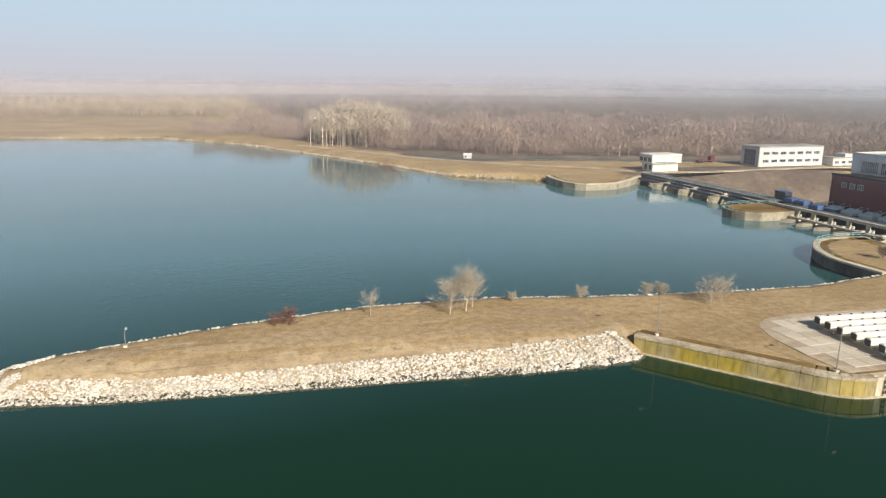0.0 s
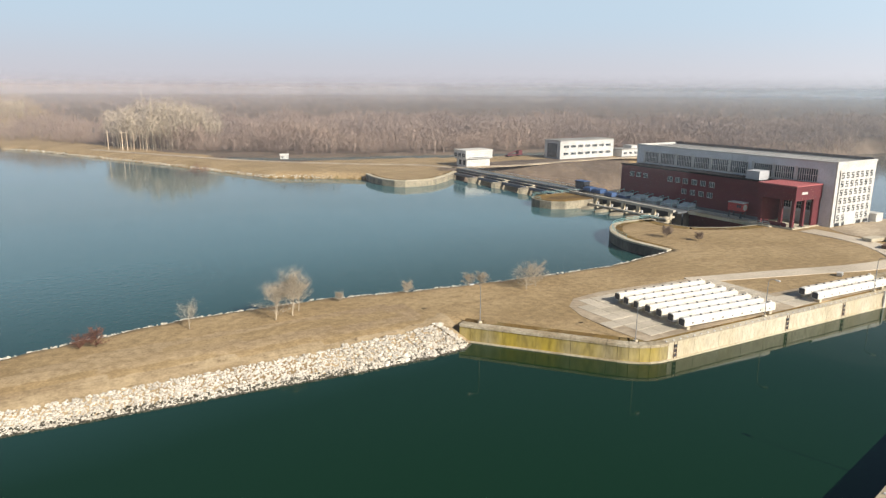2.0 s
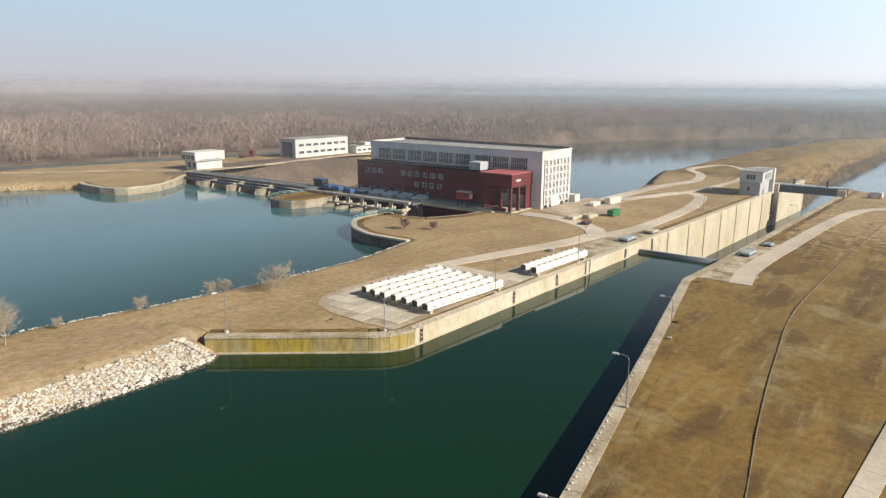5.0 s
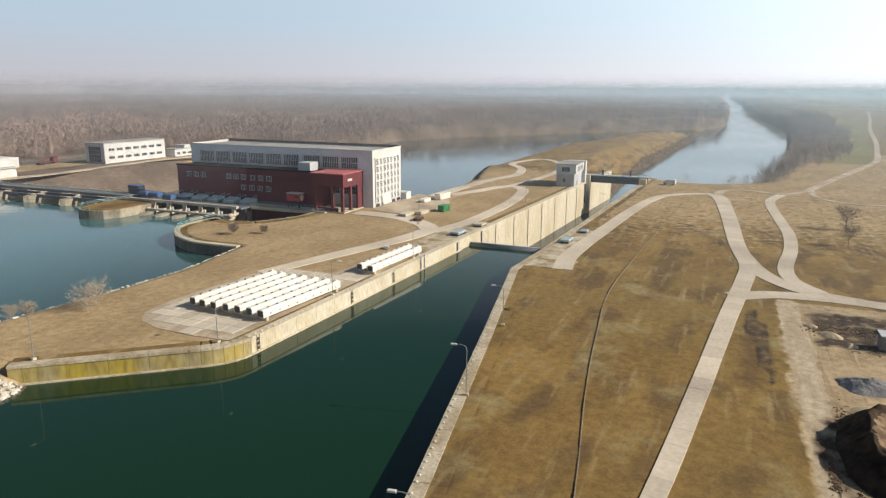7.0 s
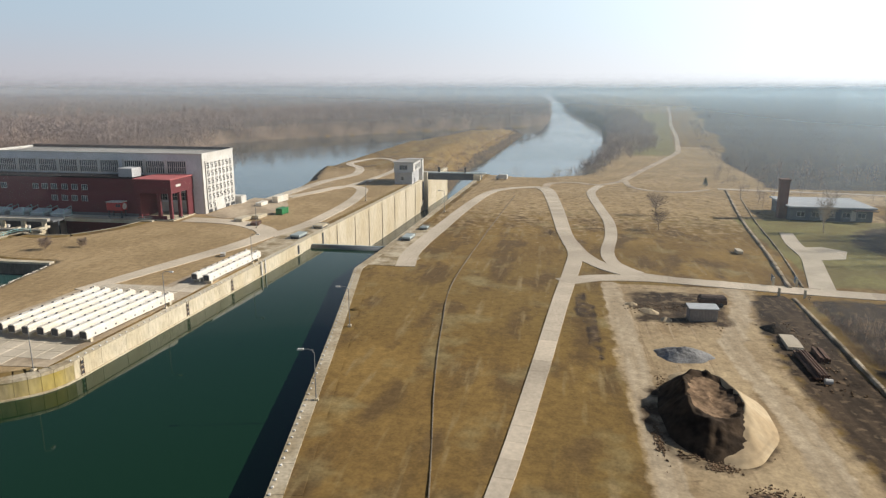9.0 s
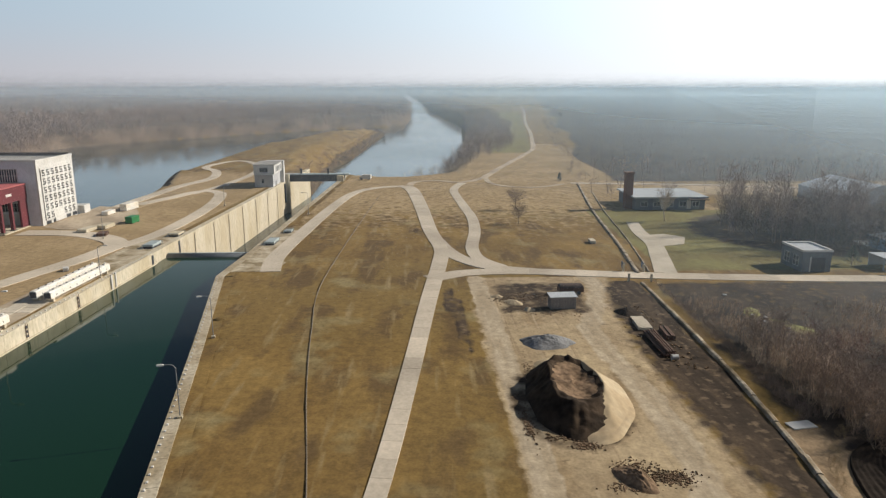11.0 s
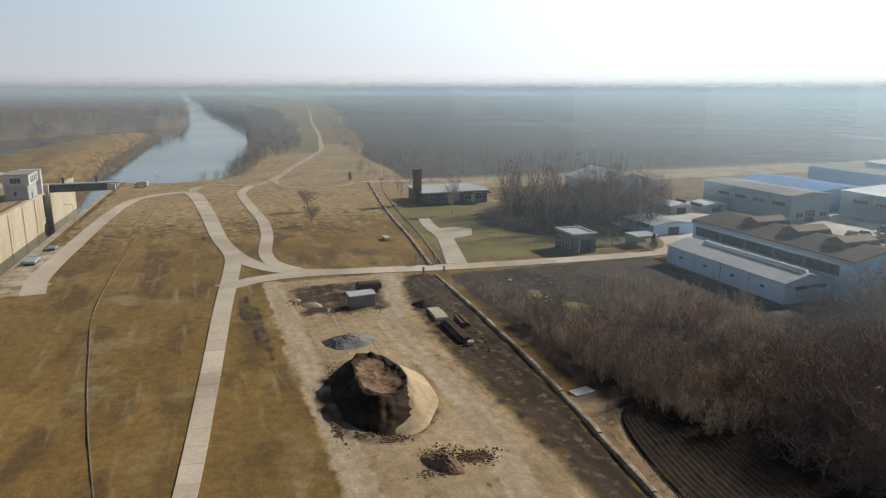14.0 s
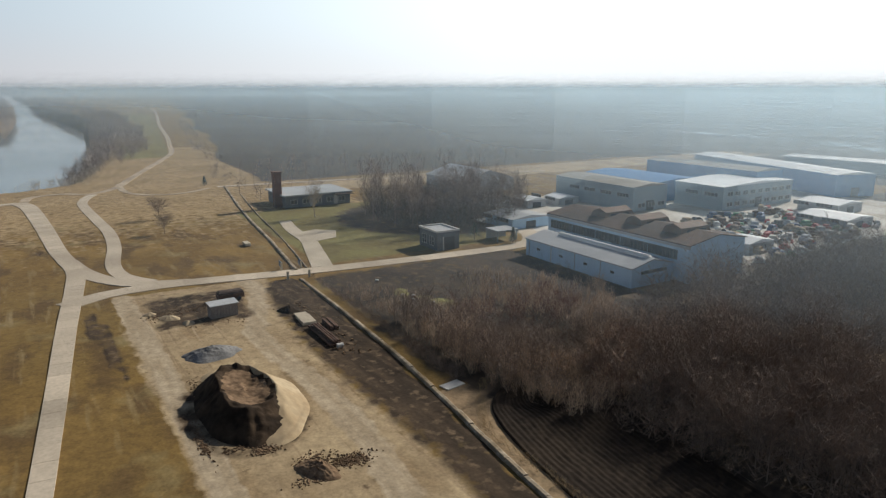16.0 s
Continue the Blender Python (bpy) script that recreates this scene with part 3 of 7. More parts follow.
def build_ground():
    xs, ys = axis(-4800, 4900, -45, 320, 1.5), axis(-4800, 4900, -125, 300, 1.5)
    gx, gy = np.meshgrid(xs, ys, indexing="ij")
    z = land_height(gx, gy)
    wave = 0.05 * np.sin(gx * 0.31 + 2 * np.sin(gy * 0.17)) * np.cos(gy * 0.27) - 0.07
    z = z + np.where(z > -0.01, wave, 0.0)
    nx, ny = gx.shape
    idx = np.arange(nx * ny).reshape(nx, ny)
    quads = np.stack([idx[:-1, :-1], idx[1:, :-1], idx[1:, 1:], idx[:-1, 1:]], -1).reshape(-1, 4)
    me = bpy.data.meshes.new("ground")
    me.from_pydata(np.stack([gx, gy, z], -1).reshape(-1, 3).tolist(), [], quads.tolist())
    x, y = gx.ravel(), gy.ravel()
    duct_y = np.interp(x, [30, 55, 72, 92, 125, 138], [-39, -41.2, -43.2, -45, -46.6, -47])
    yard_edge = np.interp(x, [30, 50, 60, 72, 97, 120, 142], [-33, -34, -35, -34.8, -34.7, -36, -40.5])
    wig = 6 * np.sin(x * 0.021 + y * 0.013) + 4 * np.sin(y * 0.05 - x * 0.03)
    zones = {
        "bare": np.maximum.reduce([
            np.clip(np.minimum(np.minimum((y - yard_edge - 0.12 * wig) * 0.3 + 0.4, -11.2 - y + 0.08 * wig), np.minimum(x - 30, 143.5 - x)) / 2 + 0.5, 0, 1) * 0.95,
            (np.abs(shore_distance(x, y, ISLAND)[0] - 2.0) < 6.2) * (x < 62) * (y < 112) * 1.3, 
            rect(x, y, 260, -400, 292, -100, 4) * 0.8,
            blob(x, y, 255, 100, 40, 7, -3) * 0.6,
            blob(x, y, 112, -12, 26, 5, 5) * 0.3]),
        # where the floor's colour includes the shade of trees and scrub
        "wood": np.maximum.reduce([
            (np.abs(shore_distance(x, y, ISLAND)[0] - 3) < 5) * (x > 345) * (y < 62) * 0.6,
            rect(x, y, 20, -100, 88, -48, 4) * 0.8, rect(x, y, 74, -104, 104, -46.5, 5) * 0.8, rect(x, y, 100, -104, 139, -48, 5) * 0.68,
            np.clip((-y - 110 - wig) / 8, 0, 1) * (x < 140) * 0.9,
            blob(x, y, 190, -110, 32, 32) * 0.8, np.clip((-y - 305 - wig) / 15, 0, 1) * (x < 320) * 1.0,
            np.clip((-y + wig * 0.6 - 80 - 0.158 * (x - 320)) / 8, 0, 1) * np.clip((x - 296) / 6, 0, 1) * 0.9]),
        "hard": np.maximum.reduce([rect(x, y, 96, -262, 205, -134, 6) * 0.8, rect(x, y, 139, -140, 178, -116, 5) * 0.75]),
        "worn": np.maximum(near_line(x, y, [(36, -12.8), (60, -13.2), (90, -13), (120, -12.6), (143, -12)], 1.8), near_line(x, y, [(148, -36), (136, -36.8), (122, -33), (110, -29), (98, -29.5), (84, -30.5), (66, -30), (45, -27)], 2.2) * 0.8),
        "litter": np.maximum.reduce([(shore_distance(x, y, ISLAND)[0] > 0) * np.clip((x - 330) / 40, 0, 1) * 0.3, blob(x, y, 250, 292, 75, 26, -4) * 0.7, (shore_distance(x, y, LEFT_BANK)[0] > -6) * (x > 330) * 1.5, np.clip((shore_distance(x, y, LEFT_BANK)[0] + wig - 34) / 14, 0, 1) * np.clip((x - 30 + wig) / 30, 0, 1) * np.clip((y - 350 - wig) / 15, 0, 1)]),
        # the strip along the duct mixes real soil with painted tree shade
        "soil": np.maximum.reduce([blob(x, y, 284, 113, 12, 2.2, 8) * 1.2, blob(x, y, 306, 112, 13, 2.0, 25) * 1.2, blob(x, y, 326, 118, 15, 2.4, 22) * 1.2, blob(x, y, 352, 122, 20, 2.0, 15) * 1.1, rect(x + 0.3 * wig, y, 121, -33, 141.5, -14.5, 4) * 0.66, np.clip(np.minimum((yard_edge + 1.0 - y) / 7 + 0.45, (y - duct_y) / 0.6), 0, 1) * (x > 28) * (x < 141) * np.interp(x, [60, 80, 95], [0.74, 0.84, 0.86]), blob(x, y, 83, -19.5, 14, 8.5) * 0.56, blob(x, y, 118, -7, 20, 2.0, 4) * 0.6, rect(x, y, 60, -12.4, 139, -10.9, 1) * 0.5]),
        # the meadow pales with x: partly paler grass, partly haze in the colour
        "pale": np.maximum.reduce([np.clip((x - 130) / 110, 0, 1) * (y > -104) * (y < 60) * (x < 520) * 0.62, (shore_distance(x, y, ISLAND)[0] > 0) * (1.0 - 0.62 * np.clip((x - 290) / 60, 0, 1)), (shore_distance(x, y, LEFT_BANK)[0] > 0) * (x < 330) * np.where((x > 190) & (y < 330), 0.7, 0.8)]),
        "field": np.maximum.reduce([np.clip(np.minimum(duct_y - y, y - duct_y + 3.4 + 6 * np.clip((x - 62) / 9, 0, 1)) + 0.3, 0, 1) * (x > 30) * (x < 74) * 1.15, blob(x, y, 910, 1310, 300, 330, -39) * 1.3, blob(x, y, -120, 800, 190, 160, 15) * 1.3, (np.abs(shore_distance(x, y, ISLAND)[0] - 12.0) < 2.5) * (x < 60) * (y < 113) * 0.6, blob(x, y, 1500, 700, 900, 60, -25) * 0.8]),
        "lawn": np.maximum.reduce([rect(x, y, 148, -112, 226, -56, 4), np.clip(np.minimum(-y - 54 - 0.092 * (x - 538), y + 86 + 0.137 * (x - 538)) / 5 + 0.5, 0, 1) * (x > 440) * (x < 1250)]),
    }
    for name, value in zones.items():
        me.attributes.new(name, "FLOAT", "POINT").data.foreach_set("value", np.asarray(value, np.float32))
    me.materials.append(GROUND)
    me.shade_smooth()
    return tagged(new("ground", me), "dry winter grassland, banks, bare yards and shade-darkened woodland floor", "ground", kind="structure")


build_ground()


def sheet(name, label, x0, x1, level, mat):
    s = Shape().add([(x0, -4800, level), (x1, -4800, level), (x1, 4800, level), (x0, 4800, level)], [(0, 1, 2, 3)])
    return tagged(part(name, s, mat), label, "water", kind="structure")


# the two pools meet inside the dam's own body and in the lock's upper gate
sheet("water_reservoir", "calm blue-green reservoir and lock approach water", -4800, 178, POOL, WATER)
sheet("water_river", "calm pale river water below the dam", 178.5, 4800, TAIL, RIVER)

tagged(part("water_arm", ribbon(Shape(), smooth_line(ARM, 6.0), 25.0, -4.0, -1.3), WATER), "dark green still side arm behind the weir bank", "water", kind="structure")

# ---- quays, lock and dam ----
def quay(name, label, pts, mat, z0, z1=0.08, thick=1.6, cap=CONCRETE, piece=6.0, ledge=False):
    """A quay wall along plan points, its water face on the left of the line, in panels under a coping."""
    base = thing(name, label, "quay wall", kind="structure")
    for (x0, y0), (x1, y1) in zip(pts, pts[1:]):
        d = Vector((x1 - x0, y1 - y0))
        n = max(1, round(d.length / piece))
        u = d.normalized()
        s = Vector((-u.y, u.x))
        for k in range(n):
            a, b = Vector((x0, y0)) + d * k / n, Vector((x0, y0)) + d * (k + 1) / n - u * 0.05
            p = [a, a + s * thick, b + s * thick, b]
            q = [(v.x, v.y) for v in p]
            part("panel", Shape().prism(q[::-1], z0, z1 - 0.45), mat, base)
            o = s * -0.12
            q2 = [(v.x, v.y) for v in (a + o, a + s * thick, b + s * thick, b + o)]
            part("coping", Shape().prism(q2[::-1], z1 - 0.45, z1), cap, base)
            q3 = [(v.x, v.y) for v in (a + s * thick, a + s * 3.6, b + s * 3.6 + u * 0.05, b + s * thick + u * 0.05)]
            part("verge", Shape().prism(q3[::-1], -1.2, -0.03), GROUND, base)
            if ledge:
                q4 = [(v.x, v.y) for v in (a - s * 0.35, a, b + u * 0.05, b - s * 0.35 + u * 0.05)]
                part("ledge", Shape().prism(q4[::-1], -4.4, -2.78), cap, base)
    return base


quay("quay_wall_1", "lichen-yellow concrete quay wall at the spit", [(61.8, 95.2), (63, 93.6), (77.6, 75.6), (78.7, 74.2), (79.9, 72.9), (81.2, 71.8), (82.7, 70.95), (84.3, 70.45), (86, 70.2)], MOSSY, -9, ledge=True, cap=COPING)
quay("quay_wall_2", "pale concrete lock approach wall with stained joints", [(86, 70.2), (170, 66.2)], CONCRETE, -9, ledge=True)
quay("quay_wall_3", "tall pale concrete lock chamber wall with vertical joints", [(170, 66.2), (190, 65.2), (304, 58.6), (352, 55.5)], CONCRETE, -19, piece=9.0)
quay("quay_wall_4", "weathered concrete quay wall on the meadow bank", [(328, 34.7), (304, 36.0), (168, 42.8), (146, 44.3), (104, 36.1), (58, 27.5), (-80, 3.2)], CONCRETE, -19, thick=1.7, cap=COPING)
quay("quay_wall_5", "dark rounded concrete quay wall beside the intake", [(163, 150), (156, 150), (151, 148.3), (147, 145), (143, 140.5), (141, 137), (139, 132), (138.3, 128), (138.6, 116)], DARK_CONCRETE, -9)
quay("quay_wall_7", "dark concrete wall of the turbine forebay beside the lawn", [(195, 125.3), (190, 125.6), (182, 126.6), (176.6, 128.4), (172, 131), (168.7, 133.5), (166.6, 139), (167, 144.5), (168.5, 148.5), (163, 150)], DARK_CONCRETE, -9, thick=0.5, cap=AGED)
quay("quay_wall_6", "curved concrete abutment wall of the weir", [(140, 300), (138, 290), (138, 278), (140.5, 271), (144, 267.5), (152, 267), (160, 268.5), (172, 277), (184, 288)], AGED, -9)

# ---- roads and paving ----
def road(name, label, pts, width, mat=ROAD, slab=0.0, z=0.05, step=3.0, category="road"):
    line = smooth_line(pts, step)
    s = Shape()
    ribbon(s, line, width, -0.4, z - (0.03 if slab else 0.0))
    base = tagged(part(name, s, mat), label, category, kind="structure")
    if slab:
        cuts = smooth_line(pts, slab)
        a, b = sides_of(cuts, width)
        for i in range(len(cuts) - 1):
            g = (cuts[i + 1] - cuts[i]).normalized() * 0.018
            lift = z + random.uniform(-0.012, 0.012)
            quad = [a[i] + g, b[i] + g, b[i + 1] - g, a[i + 1] - g]
            part("slab", Shape().prism([(q.x, q.y) for q in quad], -0.1, lift), mat, base)
    return base


MAIN = [(40, 7.6), (65, 4.2), (94, 1.3), (129, -1.9), (157, -4.8), (172, -5.6), (195, -3.2), (235, -0.8), (275, 2.5), (287, 5.8)]
road_main = road("road_1", "pale concrete slab service road through the meadow", MAIN, (2.05, 5.5), z=0.06, slab=4.0)
road("road_2", "pale concrete access road to the gate", [(143, -2.2), (147, -9), (148.5, -20), (146.5, -35), (144, -50), (141, -78), (140, -106), (146, -116), (165, -125)], 5.0, z=0.05, slab=4.5)
road("road_15", "pale curved junction leg of the access road", [(182, -4.6), (169, -7), (159, -11), (152, -17), (148.5, -26)], 4.4, z=0.045)
road("road_3", "curving pale path across the meadow", [(152.5, -19), (160, -14.6), (172, -13.6), (193, -16.0), (214, -16.8), (237, -15.6), (270, -14), (285, -15.5), (297, -19)], 3.4, z=0.04)
road("road_4", "pale dyke road along the river", [(287, 4), (300, 2), (305, -8), (299, -18), (313, -29), (345, -39), (381, -50.7), (425, -65), (472, -78.5), (540, -89), (638, -103.5), (862, -132.5), (1223, -186), (1600, -236)], (3.2, 4.0), TRACK, z=0.04)
road("road_5", "narrow pale track looping across the dyke meadow", [(325, -31.5), (306, -30.5), (292, -32.5), (284, -40), (283, -50), (292, -62)], 2.4, TRACK, z=0.03)
road("road_6", "pale lockside service road", [(150, 33.5), (165, 34.8), (195, 33), (240, 29.5), (270, 25), (283, 17), (288, 6)], (4.6, 3.6), z=0.03)
road("road_7", "pale road from the paved yard to the power house", [(120, 94), (145, 86.8), (165, 81), (180, 80), (190, 90), (194, 100), (195, 113)], (4.0, 7.0), z=0.05)
road("road_8", "pale road along the lock to the control tower", [(176, 78), (190, 74), (210, 72.5), (235, 72.6), (255, 74.5), (270, 78), (276, 84), (272, 89), (262, 92), (243, 99)], 4.6, z=0.04)
road("road_9", "pale track winding over the river tongue", [(238, 104), (262, 102.5), (290, 100.3), (312, 95), (328, 96), (345, 101), (362, 111), (384, 108), (394, 101), (376, 88), (340, 80), (300, 82), (268, 88)], (5.0, 3.0), z=0.03)
road("road_10", "white far road behind the meadow", [(294.7, -66), (292.5, -84), (288, -119), (280, -144), (268, -220)], 3.2, z=0.04)
road("road_11", "pale drive and turning area by the low house", [(146, -55), (160, -58.5), (175, -62), (190, -63), (205, -65.5)], (5.0, 3.6), PAVING, z=0.03)
road("road_12", "pale track on the far bank to the weir", [(40, 500), (75, 440), (110, 385), (150, 345), (180, 322), (192, 300)], 5.0, TRACK, z=0.05)
road("road_13", "pale road past the workshop building", [(190, 302), (230, 296), (290, 300), (340, 296)], 4.5, TRACK, z=0.05)
tagged(part("pavement_1", Shape().prism([(171.5, -61), (186, -63.5), (187.5, -69), (183, -73.5), (174.5, -70)][::-1], -0.3, 0.035), PAVING), "pale paved turning place by the drive", "pavement", kind="structure")
tagged(part("pavement_2", Shape().prism([(200, 91), (226, 92), (236, 97), (240, 111), (203, 111), (199, 104)], -0.3, 0.03), TRACK), "grey hardstanding in front of the power house", "pavement", kind="structure")
tagged(part("pavement_3", Shape().prism([(150, 44.2), (150, 33), (158, 31.5), (162, 34), (196, 33.5), (196, 41)][::-1], -0.3, 0.02), APRON), "worn concrete apron beside the lock gate", "pavement", kind="structure")
tagged(part("pavement_4", Shape().prism([(150, 68), (150, 76.5), (172, 76), (196, 73), (196, 65.5)][::-1], -0.3, 0.02), APRON), "worn concrete lock head with hatches", "pavement", kind="structure")


def inside(x, y, poly):
    hit = False
    for (x0, y0), (x1, y1) in zip(poly, poly[1:] + poly[:1]):
        if (y0 > y) != (y1 > y) and x < (x1 - x0) * (y - y0) / (y1 - y0) + x0:
            hit = not hit
    return hit


def paved_yard():
    """Concrete slabs under the stop logs, with open joints."""
    yard = [(83.5, 72.8), (118, 71.2), (152, 69.5), (153, 77), (126, 79), (125, 94.4), (97, 97.4), (89, 96.4), (85.2, 93.2), (83.4, 88), (82.9, 80)]
    base = tagged(part("pavement_5", Shape().prism(yard, -0.35, 0.01), TRACK), "paved yard of pale concrete slabs under white beams", "pavement", kind="structure")
    slab = Shape().chamfered(-1.46, -1.46, -0.2, 1.46, 1.46, 0.06, 0.04).mesh("slab", PAVING)
    for i in range(24):
        for j in range(9):
            x, y = 84.6 + 3 * i, 72.6 + 3 * j
            if all(inside(x + a, y + b, yard) for a in (-1.5, 1.5) for b in (-1.5, 1.5)):
                ob = part("slab", slab, PAVING, base)
                ob.matrix_basis = pose(x, y, random.uniform(-0.015, 0.015), 0, 0, random.uniform(-0.4, 0.4))


paved_yard()


def kerb_line():
    line = smooth_line([(40, 8.5), (65, 12), (88, 15.6), (111, 18.4), (137, 20.6), (178, 19.4), (220, 17.4), (262, 15.1)], 2.2)
    base = thing("kerb", "low concrete kerb across the meadow, darkened like its shadow line", "kerb", kind="structure")
    for a, b in zip(line, line[1:]):
        m = (a + b) / 2
        d = b - a
        ob = part("kerb_stone", Shape().chamfered(-d.length / 2 + 0.03, -0.08, -0.3, d.length / 2 - 0.03, 0.08, 0.08, 0.03), KERB, base)
        ob.matrix_basis = pose(m.x, m.y, random.uniform(-0.04, 0.02), 0, 0, math.degrees(math.atan2(d.y, d.x)) + random.uniform(-0.8, 0.8))


kerb_line()


def duct(name, label, pts, width, high, step):
    line = smooth_line(pts, step)
    base = thing(name, label, "pipe duct", kind="structure")
    for a, b in zip(line, line[1:]):
        m, d = (a + b) / 2, b - a
        h = d.length / 2 - 0.04
        s = Shape()
        prof = [(-width / 2, -0.3), (width / 2, -0.3), (width / 2, high * 0.6), (width * 0.25, high), (-width * 0.25, high), (-width / 2, high * 0.6)]
        s.add([(x, y, z) for x in (-h, h) for y, z in prof], [tuple(range(5, -1, -1)), tuple(range(6, 12))] + [(i, (i + 1) % 6, (i + 1) % 6 + 6, i + 6) for i in range(6)])
        ob = part("segment", s, DUCT, base)
        ob.matrix_basis = pose(m.x, m.y, random.uniform(-0.16, 0.0), 0, 0, random.uniform(-1, 1) + math.degrees(math.atan2(d.y, d.x)))


duct("duct_1", "long weathered concrete duct beside the works yard", [(30, -39), (55, -41.2), (72, -43.2), (92, -45), (125, -46.6), (138, -47)], 0.85, 0.4, 3.6)
duct("duct_2", "long weathered concrete duct across the meadow", [(146, -48.6), (179, -53), (224, -58.2), (292, -68.5)], 0.95, 0.4, 4.5)
duct("duct_3", "thin concrete edging beside the duct", [(147, -51.5), (180, -56.6), (224, -62), (270, -69)], 0.4, 0.25, 6.0)


# ---- stone ----
def stone_mesh(k):
    rng = random.Random(k)
    bm = bmesh.new()
    bmesh.ops.create_icosphere(bm, subdivisions=1, radius=0.5)
    for v in bm.verts:
        v.co = Vector((v.co.x * 1.25, v.co.y * 0.95, v.co.z * 0.8)) * rng.uniform(0.72, 1.22)
    me = bpy.data.meshes.new("stone")
    bm.to_mesh(me)
    bm.free()
    me.materials.append(STONE)
    return me


STONES = [stone_mesh(k) for k in range(8)]
STONE_DATA = [(np.array([v.co[:] for v in m.vertices]), [tuple(p.vertices) for p in m.polygons]) for m in STONES]


def along(pts, s):
    """The plan point and direction at a share s of a polyline."""
    seg = [(Vector(a), Vector(b)) for a, b in zip(pts, pts[1:])]
    total = sum((b - a).length for a, b in seg)
    d = s * total
    for a, b in seg:
        if d <= (b - a).length:
            return a + (b - a).normalized() * d, (b - a).normalized()
        d -= (b - a).length
    return seg[-1][1], (seg[-1][1] - seg[-1][0]).normalized()


def riprap(name, label, pts, wide, count, size, singles, z_of, mat=STONE):
    base = thing(name, label, "riprap", kind="structure")
    rest = Shape()
    rng = random.Random(5)
    spots = []
    for k in range(count):
        p, d = along(pts, rng.random())
        spots.append(p + Vector((-d.y, d.x)) * rng.random() ** 1.4 * wide(p.x))
    heights = z_of(np.array([q.x for q in spots]), np.array([q.y for q in spots]))
    for k, q in enumerate(spots):
        r = rng.uniform(0.6, 1.3) * size
        z = float(heights[k]) + r * 0.12
        m = pose(q.x, q.y, z, rng.uniform(-30, 30), rng.uniform(-30, 30), rng.uniform(0, 360)) @ Matrix.Diagonal((r, r, r, 1))
        which = rng.randrange(8)
        if k < singles:
            ob = part("stone", STONES[which], STONE, base)
            ob.matrix_basis = m
        else:
            v, f = STONE_DATA[which]
            mm = np.array(m)
            rest.add((v @ mm[:3, :3].T + mm[:3, 3]).tolist(), f)
    ob = part("stones", rest, mat, base)
    tagged(ob, kind="stuff")
    return base


riprap("riprap_1", "bright white broken stone along the spit's waterline", [(62.4, 92.8), (60.5, 91.6), (54, 91), (40, 91.6), (25, 93.2), (2, 95.2), (-19, 97.4), (-35, 100.5), (-37.5, 108), (-31, 113)][::-1],
       lambda x: 4.2 + 2.4 * max(0.0, min(1.0, (x + 5) / 55)), 8800, 0.4, 0, land_height)
riprap("riprap_2", "bright white broken stone beside the quay wall", [(40, 91.6), (54, 91), (60.5, 91.6), (62.2, 93.2)], lambda x: 6.8, 300, 0.72, 300, land_height)
riprap("riprap_5", "dark wet stone at the spit's waterline", [(62.4, 92.6), (60.5, 91.2), (54, 90.6), (40, 91.2), (25, 92.8), (2, 94.8), (-19, 97), (-35, 100)][::-1], lambda x: 1.5, 2300, 0.42, 0, lambda x, y: np.maximum(land_height(x, y), POOL - 0.05), WET_STONE)
riprap("riprap_3", "thin line of pale stone along the reservoir shore", [(138, 116.6), (114, 113.2), (90, 115.2), (66, 118.7), (45, 123.4), (21, 123.8), (5, 121.2), (-9, 118.2), (-20, 114.8), (-30, 111.8)],
       lambda x: 1.2, 2800, 0.42, 0, lambda x, y: np.maximum(land_height(x, y), -1.2) + 0.12)
riprap("riprap_4", "pale stone along the far reservoir shore", [(-420, 668), (-187, 646), (-61, 623), (5, 544), (72, 401), (101, 329), (127, 311)], lambda x: 1.6, 1700, 0.6, 0, land_height)


# ---- lock ----
def bollard_line(name, label, pts, gap):
    base = thing(name, label, "edge blocks", kind="structure")
    block = Shape().chamfered(-0.16, -0.11, 0, 0.16, 0.11, 0.15, 0.03).mesh("edge_block", WHITE)
    line = smooth_line(pts, gap)
    for a, b in zip(line, line[1:]):
        ob = part("edge_block", block, WHITE, base)
        ob.matrix_basis = pose(a.x, a.y, 0.08, 0, 0, math.degrees(math.atan2(b.y - a.y, b.x - a.x)))


bollard_line("edge_blocks_1", "row of small white blocks along the quay edge", [(86, 70.7), (170, 66.7)], 1.6)
bollard_line("edge_blocks_2", "row of small weathered white blocks along the meadow quay", [(30, 22.3), (58, 27.2), (104, 35.8), (146, 43.9)], 1.6)


def ladder(name, x, y, turn, low=-9.0):
    base = thing(name, "ladder with dark plates for recesses and fender strip", "ladder", at=(x, y, 0), turn=turn, group="quay ladders")
    # dark plates on the face stand in for the ladder's recesses
    for k in range(4):
        part("recess_plate", Shape().box(-0.24, -0.16, -0.85 - 0.8 * k, 0.24, -0.1, -0.4 - 0.8 * k), DARK_STEEL, base)
    for k in (-0.3, 0.3):
        part("stile", Shape().box(k - 0.03, -0.2, low, k + 0.03, -0.13, 0.1), RUST, base)
    for k in range(6):
        part("rung", Shape().box(-0.25, -0.18, -0.9 - 0.4 * k, 0.25, -0.13, -0.86 - 0.4 * k), RUST, base)
    return base


